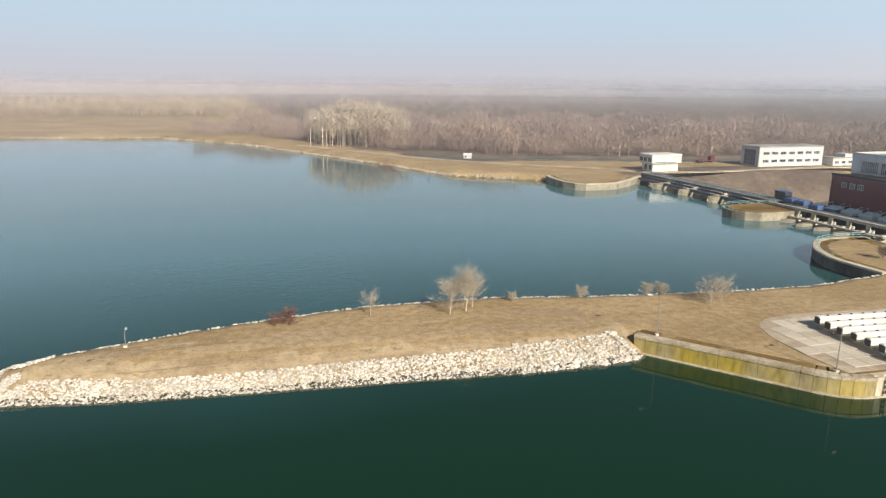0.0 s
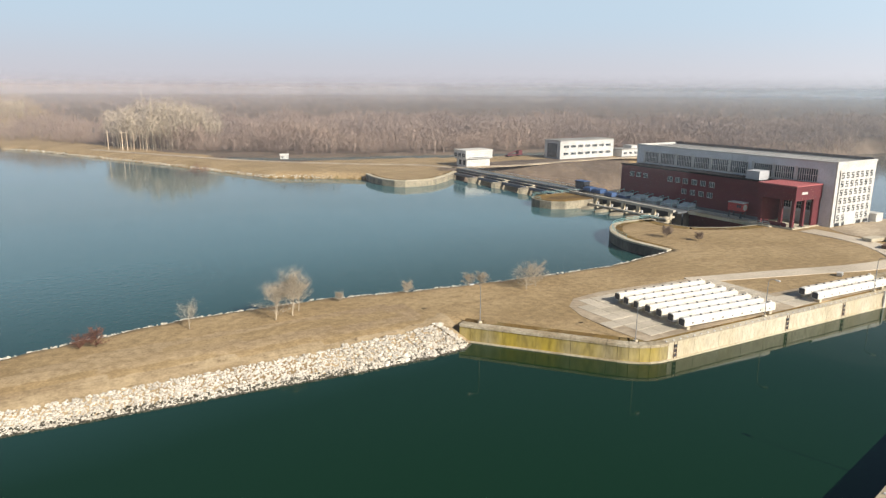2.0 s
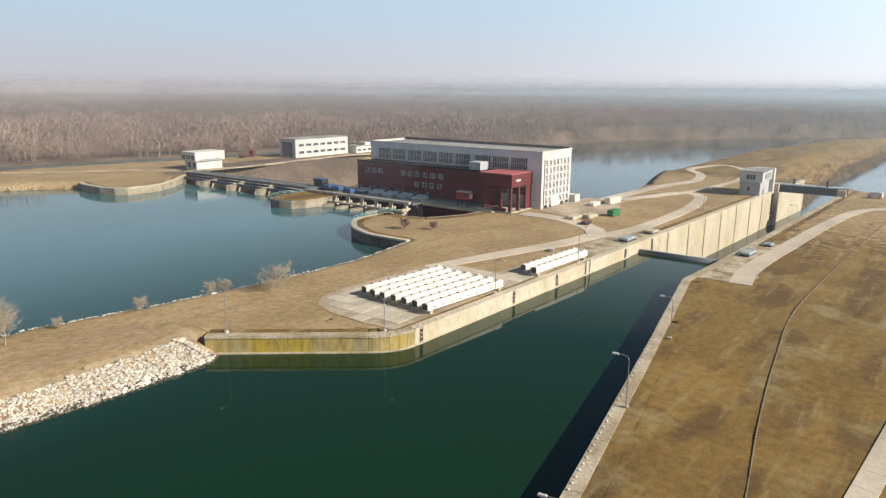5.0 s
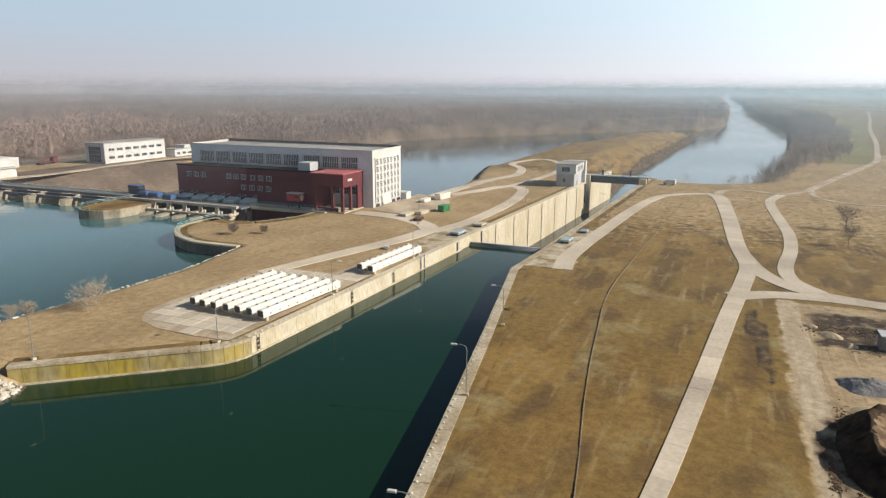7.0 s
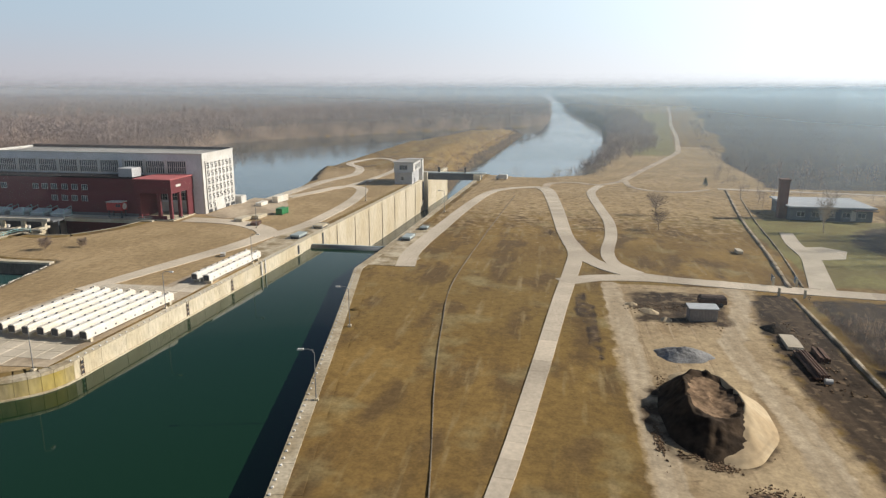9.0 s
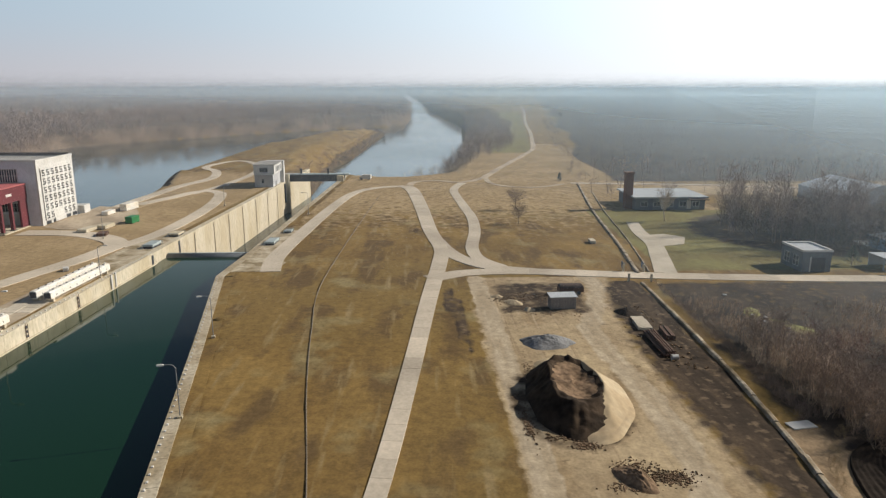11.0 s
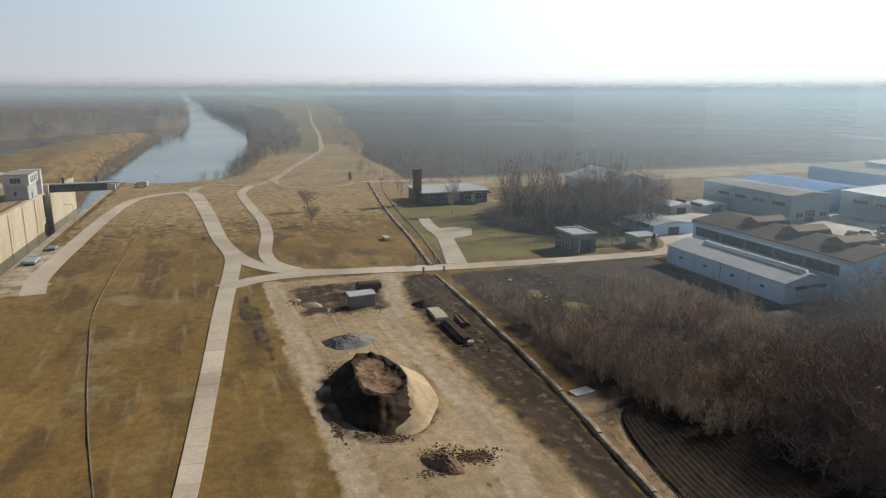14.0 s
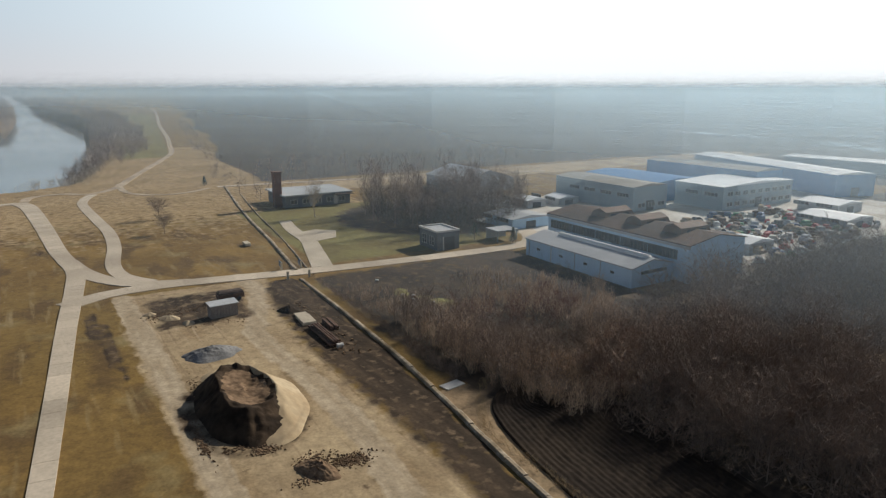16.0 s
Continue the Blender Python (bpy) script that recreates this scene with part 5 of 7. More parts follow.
def intake():
    for yy in (185.5, 178.3, 171.0, 163.6, 156.4):
        pier("intake_pier", "pale concrete turbine intake pier", 176.0, 196, yy, 2.4, -2.0, "intake piers", 3.0)
    d = thing("intake_deck", "grey concrete intake deck with beams and posts", "intake deck")
    part("slab", Shape().box(184.5, 151.5, -0.3, 194.9, 188.3, 0.35), DECK, d)
    part("access_deck", Shape().box(189.5, 121.5, -0.7, 194.9, 151.5, 0.32), CONCRETE, d)
    part("front_beam", Shape().box(178.8, 151.5, -1.9, 179.8, 188.5, -1.4), PALE_BEAM, d)
    part("upper_beam", Shape().box(182.2, 151.5, 0.35, 183.4, 203, 1.2), PALE_BEAM, d)
    # near-black wall stands in for shade in the gaps between piers
    part("back_wall", Shape().box(186.6, 151.5, -18, 187.4, 188.5, -0.3), DARK_STEEL, d)
    for k in range(6):
        yy = 152.6 + k * 7.1
        part("post", Shape().box(182.3, yy, -2.2, 183.3, yy + 1.0, 0.35), CONCRETE, d)
        part("cross_beam", Shape().box(179.8, yy + 0.1, -1.9, 184.6, yy + 0.9, -1.2), CONCRETE, d)
    for k in range(5):
        yy = 153.8 + k * 7.1
        w = thing("rack_hoist", "pale teal railed hatch over the intake rack", "intake hatch", group="intake hatches", at=(192.6, yy + 1.0, 0.35))
        part("frame", Shape().box(-1.8, -2.3, 0, 1.8, 2.3, 0.9), BLUE if k in (4,) else STEEL, w)
        part("lid", Shape().add([(-1.9, -2.4, 0.9), (1.9, -2.4, 0.9), (1.9, 2.4, 0.9), (-1.9, 2.4, 0.9), (-1.9, -2.4, 1.1), (1.9, -2.4, 1.9), (1.9, 2.4, 1.9), (-1.9, 2.4, 1.1)],
                                [(0, 3, 2, 1), (4, 5, 6, 7), (0, 1, 5, 4), (1, 2, 6, 5), (2, 3, 7, 6), (3, 0, 4, 7)]), HATCH, w)
        for s in (-2.4, 2.4):
            part("rail", Shape().tube((-1.9, s, 0), (-1.9, s, 2.1), 0.09, sides=4).tube((1.9, s, 0), (1.9, s, 2.9), 0.09, sides=4).tube((-1.9, s, 2.1), (1.9, s, 2.9), 0.11, sides=4), TEAL, w)
        h = thing("float_drum", "small white drum hanging at the intake", "drum", group="intake drums", at=(181.0, yy + 3.0, -1.5))
        part("drum", Shape().tube((0, 0, 0), (0, 0, 0.9), 0.4, sides=8), WHITE, h)
    service_cab()
    for k, (xx, yy) in enumerate(((189.5, 193.5), (190, 199), (190.2, 187.5))):
        c = thing("blue_cover", "dark blue steel machine cover on the dam deck", "machine cover", group="blue covers", at=(xx, yy, 0.9 if k < 2 else 0.35), turn=random.uniform(-6, 6))
        part("cover", Shape().chamfered(-2.0, -2.2, 0, 2.0, 2.2, 1.7, 0.4), BLUE, c)
        part("skirt", Shape().box(-2.1, -2.3, 0, 2.1, 2.3, 0.25), DARK_STEEL, c)
    g = thing("gantry_house", "dark machine house standing on the weir end", "machine house", at=(192.6, 206.5, 0.9))
    part("body", Shape().box(-1.6, -2.5, 0, 1.6, 2.5, 3.0), DARK_STEEL, g)
    part("roof_panel", Shape().box(-1.9, -2.8, 3.0, 1.9, 2.8, 3.2), BLUE, g)
    rail_run("deck_railing", "grey railing along the access deck", [(189.6, 151.5), (189.6, 121.8)], STEEL, z=0.32)
    rail_run("quay_railing", "pale teal railing round the intake quay", [(170, 147), (168, 149.4), (163, 149.6), (156.5, 149.2), (151.5, 147.8), (147.5, 144.4), (143.8, 140), (141.8, 136.6), (140, 131.5)])


intake()


def guard_house():
    b = thing("guard_house", "white two-storey control house with an overhanging upper floor", "control house")
    x0, x1, y0, y1 = 197.0, 214.0, 299.5, 311.0
    part("lower_wall", Shape().box(x0 + 1.2, y0 + 1, 0, x1 - 1, y1 - 1, 4.2), WHITE, b)
    part("upper_wall", Shape().box(x0, y0, 4.2, x1, y1, 8.3), WHITE, b)
    part("roof", Shape().box(x0 - 0.2, y0 - 0.2, 8.3, x1 + 0.2, y1 + 0.2, 8.65), WHITE_METAL, b)
    for k in range(3):
        window(b, x0, y0 + 0.6 + k * 3.7, 4.9, 3.0, 2.2, "-x", 3, 1)
    for k in range(2):
        window(b, x0 + 1.2, y0 + 2 + k * 4.0, 0.8, 2.0, 2.6, "-x", 2, 1, DARK_STEEL)
    window(b, x0 + 2, y0, 4.5, 12.6, 0.5, "-y", 9, 1)
    part("mast", Shape().tube((x0 + 3, y1 - 2, 8.6), (x0 + 3, y1 - 2, 11.0), 0.08, sides=4), DARK_STEEL, b)


guard_house()


def workshop():
    b = thing("workshop", "long white workshop with two rows of windows and flat roof", "workshop")
    x0, x1, y0, y1, top = 268.5, 311.0, 308.0, 322.0, 10.4
    part("wall", Shape().box(x0, y0, 0, x1, y1, top), WHITE, b)
    part("gable", Shape().box(x0 - 0.15, y0 + 0.3, 0, x0 - 0.01, y1, top), GREY_WALL, b, "grey end wall")
    part("roof", Shape().box(x0 - 0.4, y0 - 0.3, top, x1 + 0.3, y1 + 0.3, top + 0.5), ROOF_GREY, b)
    window(b, x0 - 0.15, y0 + 2.5, 0.6, 9, 8.4, "-x", 5, 4, GREY_WALL)
    for k in range(7):
        for z in (2.2, 6.4):
            window(b, x0 + 2.5 + k * 5.6, y0, z, 4.0, 1.6, "-y", 4, 1)
    c = thing("store_house", "low white store house beside the workshop", "store house", at=(313.5, 303, 0))
    part("wall", Shape().box(0, 0, 0, 16, 10, 4.2), WHITE, c)
    part("roof", Shape().box(-0.3, -0.3, 4.2, 16.3, 10.3, 4.6), ROOF_GREY, c)
    part("upper_room", Shape().box(9, 1.0, 4.6, 14, 8, 6.4), WHITE, c)
    for k in range(3):
        window(c, 1.5 + 4.6 * k, 0, 1.2, 2.6, 1.5, "-y", 3, 1)
    r = thing("red_trailer", "dull red machine trailer beside the workshop", "trailer", at=(249, 333, 0), turn=8)
    part("bed", Shape().box(0, 0, 0.8, 13, 2.6, 1.3), RED, r)
    part("cab", Shape().chamfered(9.5, 0.1, 1.3, 12.5, 2.5, 3.6, 0.2), RED, r)
    part("boom", Shape().tube((1, 1.3, 1.5), (9, 1.3, 3.4), 0.3, sides=6), RED, r)
    for k in (1.5, 3.2, 10.5):
        part("wheel", Shape().tube((k, -0.1, 0.5), (k, 2.7, 0.5), 0.5, sides=10), DARK_STEEL, r)


workshop()


def tower():
    b = thing("control_tower", "white and grey lock control tower with wide upper windows", "control tower")
    x0, x1, y0, y1 = 285.0, 301.0, 59.6, 68.0
    part("lower_wall", Shape().box(x0 + 1.0, y0 + 0.8, 0, x1, y1, 5.4), GREY_WALL, b)
    part("upper_wall", Shape().box(x0, y0, 5.4, x1, y1, 9.2), WHITE, b)
    part("fin_wall", Shape().box(x1, y0 - 0.8, 0, x1 + 2.6, y1 - 1.5, 9.5), WHITE, b, "bright white side wall")
    part("roof", Shape().box(x0 - 0.4, y0 - 0.4, 9.2, x1, y1 + 0.4, 9.5), ROOF_GREY, b)
    window(b, x0, y0 + 2.6, 6.2, 3.4, 2.0, "-x", 3, 1, GREY_WALL)
    window(b, x0 + 1, y0 + 4.4, 1.6, 1.2, 1.8, "-x", 1, 1)
    for k in range(4):
        window(b, x0 + 3.4 + 2.9 * k, y0, 6.0, 1.4, 2.4, "-y", 1, 1)
    part("door", Shape().box(x0 + 6, y0 + 0.7, 0, x0 + 7.2, y0 + 0.79, 2.1), DARK_STEEL, b)
    part("canopy", Shape().box(x0 - 1.2, y0 + 0.5, 5.1, x0 - 0.02, y1 - 0.5, 5.4), GREY_WALL, b)


tower()


def gabled(name, label, x0, y0, x1, y1, eave, ridge, wall, roof, category="hall", ridge_along="x", over=0.3):
    b = thing(name, label, category)
    part("wall", Shape().box(x0, y0, 0, x1, y1, eave), wall, b)
    s, g = Shape(), Shape()
    t = 0.22
    if ridge_along == "x":
        m = (y0 + y1) / 2
        for xx in (x0 + 0.01, x1 - 0.01):
            g.add([(xx, y0, eave), (xx, y1, eave), (xx, m, ridge)], [(0, 1, 2)])
        for ya in (y0 - over, y1 + over):
            s.add([(x0 - over, ya, eave), (x1 + over, ya, eave), (x1 + over, m, ridge), (x0 - over, m, ridge), (x0 - over, ya, eave + t), (x1 + over, ya, eave + t), (x1 + over, m, ridge + t), (x0 - over, m, ridge + t)],
                  [(0, 1, 2, 3), (4, 7, 6, 5), (0, 4, 5, 1), (1, 5, 6, 2), (3, 2, 6, 7), (0, 3, 7, 4)])
    part("gable", g, wall, b)
    part("roof", s, roof, b)
    return b


def blue_halls():
    b = gabled("blue_hall", "long pale blue sheet-metal hall with a rounded ridge light", 96, -114, 131, -102.4, 4.0, 5.4, BLUE_WALL, LIGHT_ROOF)
    part("ridge_light", Shape().tube((97, -108.2, 5.35), (125, -108.2, 5.35), 0.85, sides=12), material("ridge_plastic", (0.75, 0.76, 0.74), 0.35, 0.06), b, "rounded white ridge light", smooth=True)
    for k in range(4):
        xx = 101 + k * 8.2
        part("vent", Shape().box(xx, -102.4, 2.0, xx + 1.1, -102.3, 2.5), DARK_STEEL, b)
        part("downpipe", Shape().box(xx + 4, -102.4, 0, xx + 4.15, -102.25, 4), LIGHT_ROOF, b)
    part("gable_window", Shape().box(95.9, -112.5, 2.6, 95.98, -105, 3.3), GLASS, b)
    h = gabled("tall_hall", "tall pale blue factory hall with dark roof and monitors", 92.5, -133, 138, -115, 8.0, 9.6, BLUE_WALL, DARK_ROOF)
    for k in range(5):
        window(h, 95.5 + 8.3 * k, -115, 4.6, 8.1, 2.1, "+y", 8, 1, DARK_STEEL, 0.09)
    part("fascia", Shape().box(92.2, -114.95, 7.4, 138.3, -114.6, 8.0), LIGHT_ROOF, h)
    for k in range(3):
        xx = 101 + k * 11.5
        m = part("monitor", Shape().add([(xx - 2.6, -129, 8.9), (xx + 2.6, -129, 8.9), (xx + 2.6, -119, 8.9), (xx - 2.6, -119, 8.9), (xx - 2.2, -128.5, 10.2), (xx + 2.2, -128.5, 10.2), (xx + 2.2, -119.5, 10.2), (xx - 2.2, -119.5, 10.2), (xx, -128.5, 11.1), (xx, -119.5, 11.1)],
                                        [(0, 1, 5, 4), (1, 2, 6, 5), (2, 3, 7, 6), (3, 0, 4, 7), (4, 5, 8), (6, 7, 9), (5, 6, 9, 8), (7, 4, 8, 9)]), RUST, h, "weathered roof monitor")
        part("monitor_glass", Shape().box(xx - 2.75, -127, 9.1, xx - 2.62, -121, 9.8), GLASS, m)
    return h


blue_halls()


DEEP_BLUE = material("deep_blue_sheet", (0.07, 0.22, 0.46), 0.6, 0.08, 0.8, 0.1, stretch=(6, 6, 0.2))
BLUE_ROOF = material("blue_sheet_roof", (0.1, 0.24, 0.48), 0.85, 0.1, 0.8, 0.1, spec=0.1)


# roofs painted near-white in place of the sun's glint on them
GLINT_ROOF = material("glint_white_roof", (0.8, 0.82, 0.83), 0.4, 0.06, 0.8, 0.1, second=(0.66, 0.68, 0.7))
PALE_BLUE_GREY = material("blue_grey_render", (0.3, 0.37, 0.42), 0.85, 0.1, 1.0, 0.2)


def flat_hall(name, label, x0, y0, x1, y1, h, wall, roof, rows=0, cols=0, turn=0.0, category="factory hall"):
    cx, cy = (x0 + x1) / 2, (y0 + y1) / 2
    a, c = (x1 - x0) / 2, (y1 - y0) / 2
    b = thing(name, label, category, at=(cx, cy, 0), turn=turn)
    part("wall", Shape().box(-a, -c, 0, a, c, h), wall, b)
    part("roof", Shape().add([(-a - 0.3, -c - 0.3, h), (a + 0.3, -c - 0.3, h), (a + 0.3, c + 0.3, h), (-a - 0.3, c + 0.3, h), (-a - 0.3, 0, h + 0.9), (a + 0.3, 0, h + 0.9)],
                             [(0, 3, 2, 1), (0, 1, 5, 4), (4, 5, 2, 3), (0, 4, 3), (1, 2, 5)]), roof, b)
    for j in range(rows):
        for i in range(cols):
            window(b, -a, -c + 1 + i * (2 * c - 2) / cols, 1.2 + j * h / (rows + 0.3), (2 * c - 2) / cols * 0.7, 1.5, "-x", 2, 1)
    for i in range(max(2, int(a / 4)) if wall not in (DEEP_BLUE,) else 0):
        window(b, -a + 2 + i * 8, c, h * 0.55, 5.5, 1.3, "+y", 4, 1, GREY_WALL)
    part("door", Shape().box(-a - 0.06, -1.8, 0, -a - 0.01, 1.8, min(3.4, h * 0.7)), DARK_STEEL, b)
    return b


flat_hall("factory_hall", "grey-brown factory hall with a weathered flat roof", 160, -185, 199, -169, 8.2, PALE_BLUE_GREY, ROOF_GREY, 1, 3)
flat_hall("factory_hall", "low grey office block with a roof whitened for sun glint", 146, -234, 166, -196, 8.0, PALE_BLUE_GREY, GLINT_ROOF, 2, 9)
flat_hall("factory_hall", "blue-roofed factory hall behind the grey hall", 170, -214, 208, -192, 7.2, DEEP_BLUE, BLUE_ROOF, 0, 0)
flat_hall("factory_hall", "long blue-grey factory hall with grey roof", 154, -240, 206, -224.5, 10.6, DEEP_BLUE, ROOF_GREY, 0, 0, 0)
flat_hall("factory_hall", "very long dark blue factory hall with pale roof", 139, -286.6, 227, -268.6, 8.4, DEEP_BLUE, GLINT_ROOF, 0, 0, -16)
flat_hall("factory_hall", "far pale factory hall with light roof", 150, -352, 215, -336, 6, GREY_WALL, GLINT_ROOF, 0, 0, 6)
flat_hall("low_store", "low blue-grey store with a pale flat roof", 157, -131, 171, -117.5, 3.0, BLUE_WALL, LIGHT_ROOF, 0, 0, category="store")
flat_hall("low_store", "small flat-roofed shed with a pale roof", 184, -152, 193, -144, 2.6, GREY_WALL, GLINT_ROOF, 0, 0, category="store")
flat_hall("low_store", "small flat-roofed shed with a roof whitened for glint", 183, -166, 191, -157, 2.4, GREY_WALL, GLINT_ROOF, 0, 0, category="store")
flat_hall("low_store", "low open store with a roof whitened for sun glint", 103, -160, 110, -150, 2.4, GREY_WALL, GLINT_ROOF, 0, 0, category="store")
flat_hall("low_store", "low open store with pale roof", 107, -214, 122, -200, 2.6, GREY_WALL, GLINT_ROOF, 0, 0, category="store")
flat_hall("low_store", "low pale-roofed store near the scrap yard", 122, -236, 136, -222, 3.0, GREY_WALL, GLINT_ROOF, 0, 0, category="store")
gabled("grey_house", "grey gabled hall half hidden by bare trees", 224, -168, 254, -144, 4.5, 8.2, GREY_WALL, LIGHT_ROOF, "hall")


# house and garage walls with shade put into their base colour
SHADE_GREY = material("shaded_wall_grey", (0.13, 0.145, 0.16), 0.85, 0.15, 1.0, 0.2)


def low_house():
    b = thing("low_house", "low house with a flat sheet roof and tall brick chimney", "house")
    x0, x1, y0, y1 = 226.5, 246, -96.8, -73
    part("wall", Shape().box(x0, y0, 0, x1, y1, 4.1), SHADE_GREY, b)
    part("roof", Shape().box(x0 - 0.8, y0 - 0.8, 4.1, x1 + 0.8, y1 + 0.8, 4.5), LIGHT_ROOF, b)
    part("porch", Shape().box(x0 - 2.5, y0 - 0.5, 3.6, x0, y0 + 6, 3.85), DARK_ROOF, b)
    for k in range(5):
        window(b, x0, y0 + 2 + 4.4 * k, 1.2, 2.4, 1.6, "-x", 2, 1)
        part("front_panel", Shape().box(x0 - 0.05, y0 + 0.4 + 4.4 * k, 0.3, x0 - 0.01, y0 + 1.8 + 4.4 * k, 3.6), WHITE if k % 2 else GATE_BLUE, b)
    c = part("chimney", Shape().box(229.5, -72.9, 0, 232.2, -70.4, 11.8), BRICK, b, "tall dark brick chimney")
    part("cap", Shape().box(229.3, -73.1, 11.8, 232.4, -70.2, 12.4), BRICK, c)


low_house()


def kiosk():
    b = thing("garage", "small grey concrete garage with dark door and flat parapet roof", "garage")
    x0, x1, y0, y1, h = 145.5, 154.5, -92, -85.4, 4.6
    part("wall", Shape().box(x0, y0, 0, x1, y1, h), SHADE_GREY, b)
    part("roof", Shape().box(x0 + 0.3, y0 + 0.3, h, x1 - 0.3, y1 - 0.3, h + 0.1), LIGHT_ROOF, b)
    for q in ((x0 - 0.15, y0 - 0.15, x0 + 0.3, y1 + 0.15), (x1 - 0.3, y0 - 0.15, x1 + 0.15, y1 + 0.15), (x0 + 0.3, y0 - 0.15, x1 - 0.3, y0 + 0.3), (x0 + 0.3, y1 - 0.3, x1 - 0.3, y1 + 0.15)):
        part("parapet", Shape().box(q[0], q[1], h, q[2], q[3], h + 0.45), WHITE, b)
    d = part("door", Shape().box(x0 - 0.08, y0 + 1.4, 0, x0 - 0.01, y1 - 2.0, 3.3), DARK_STEEL, b)
    part("door_frame", Shape().box(x0 - 0.12, y1 - 2.0, 0, x0 - 0.01, y1 - 1.7, 3.5), WHITE, d)
    for k in range(2):
        window(b, x0 + 1.4 + 3.8 * k, y1, 1.0, 2.4, 2.4, "+y", 2, 2)
    c = thing("carport", "small open carport with a pale roof", "carport", at=(149, -108, 0))
    part("roof", Shape().box(-3, -3.4, 2.7, 3, 3.4, 2.9), LIGHT_ROOF, c)
    part("back_wall", Shape().box(2.6, -3.2, 0, 2.9, 3.2, 2.7), GREY_WALL, c)
    for sx, sy in ((-2.7, -3.1), (-2.7, 3.1)):
        part("post", Shape().box(sx, sy, 0, sx + 0.2, sy + 0.2, 2.7), STEEL, c)


kiosk()


# ---- things beside the power house ----
def container(name, label, x, y, turn, l, w, h, mat, group="", z=0.0):
    b = thing(name, label, "container", at=(x, y, z), turn=turn, group=group)
    part("body", Shape().box(-l / 2, -w / 2, 0.15, l / 2, w / 2, h), mat, b)
    ribs = Shape()
    n = int(l / 0.6)
    for k in range(n):
        xx = -l / 2 + (k + 0.5) * l / n
        for s in (-1, 1):
            ribs.box(xx - 0.1, s * (w / 2 + 0.03) - 0.03, 0.3, xx + 0.1, s * (w / 2 + 0.03) + 0.03, h - 0.15)
    part("rib", ribs, mat, b)
    part("lid", Shape().box(-l / 2 - 0.06, -w / 2 - 0.06, h, l / 2 + 0.06, w / 2 + 0.06, h + 0.12), mat, b)
    for s in (-l / 2 + 0.3, l / 2 - 0.6):
        part("skid", Shape().box(s, -w / 2, 0, s + 0.3, w / 2, 0.15), DARK_STEEL, b)


container("container", "white steel container on the hardstanding", 233, 98.0, -10, 7.0, 2.4, 2.2, WHITE_METAL, "site containers")
container("container", "low white container beside the power house", 224, 101, -4, 5, 2.0, 1.2, WHITE_METAL, "site containers")
container("waste_skip", "green steel waste skip on the hardstanding", 209.5, 87.6, -8, 4.2, 2.2, 1.9, GREEN)
container("pallet_stack", "stack of pale concrete planks on bearers", 197, 95.2, -8, 6.0, 2.8, 0.9, CONCRETE, "plank stacks")
container("pallet_stack", "stack of pale concrete planks by the green skip", 201.5, 92.3, -8, 5.0, 3.0, 1.0, CONCRETE, "plank stacks")
container("pallet_stack", "dark low pile of timbers beside the road", 190.5, 88.2, 12, 4, 2.4, 0.8, RUST, "plank stacks")
container("concrete_block", "pale concrete block lying in the grass", 152, 79.4, 20, 1.6, 1.0, 0.7, WHITE)
container("concrete_block", "pale concrete block on the meadow", 177, -46.0, 0, 3.2, 1.3, 0.7, CONCRETE)


def van(x, y, turn):
    b = thing("white_van", "white van parked by the lock bridge", "van", at=(x, y, 0.05), turn=turn)
    part("body", Shape().chamfered(-2.6, -1.0, 0.45, 1.4, 1.0, 2.3, 0.2), WHITE, b)
    part("bonnet", Shape().chamfered(1.4, -0.95, 0.45, 2.6, 0.95, 1.3, 0.15), WHITE, b)
    part("windscreen", Shape().add([(1.42, -0.85, 2.1), (1.42, 0.85, 2.1), (1.95, 0.85, 1.32), (1.95, -0.85, 1.32)], [(0, 1, 2, 3)]), GLASS, b)
    for xx in (-1.7, 1.7):
        for yy in (-0.95, 0.75):
            part("wheel", Shape().tube((xx, yy, 0.36), (xx, yy + 0.2, 0.36), 0.36, sides=12), DARK_STEEL, b)


van(309, 24, 80)

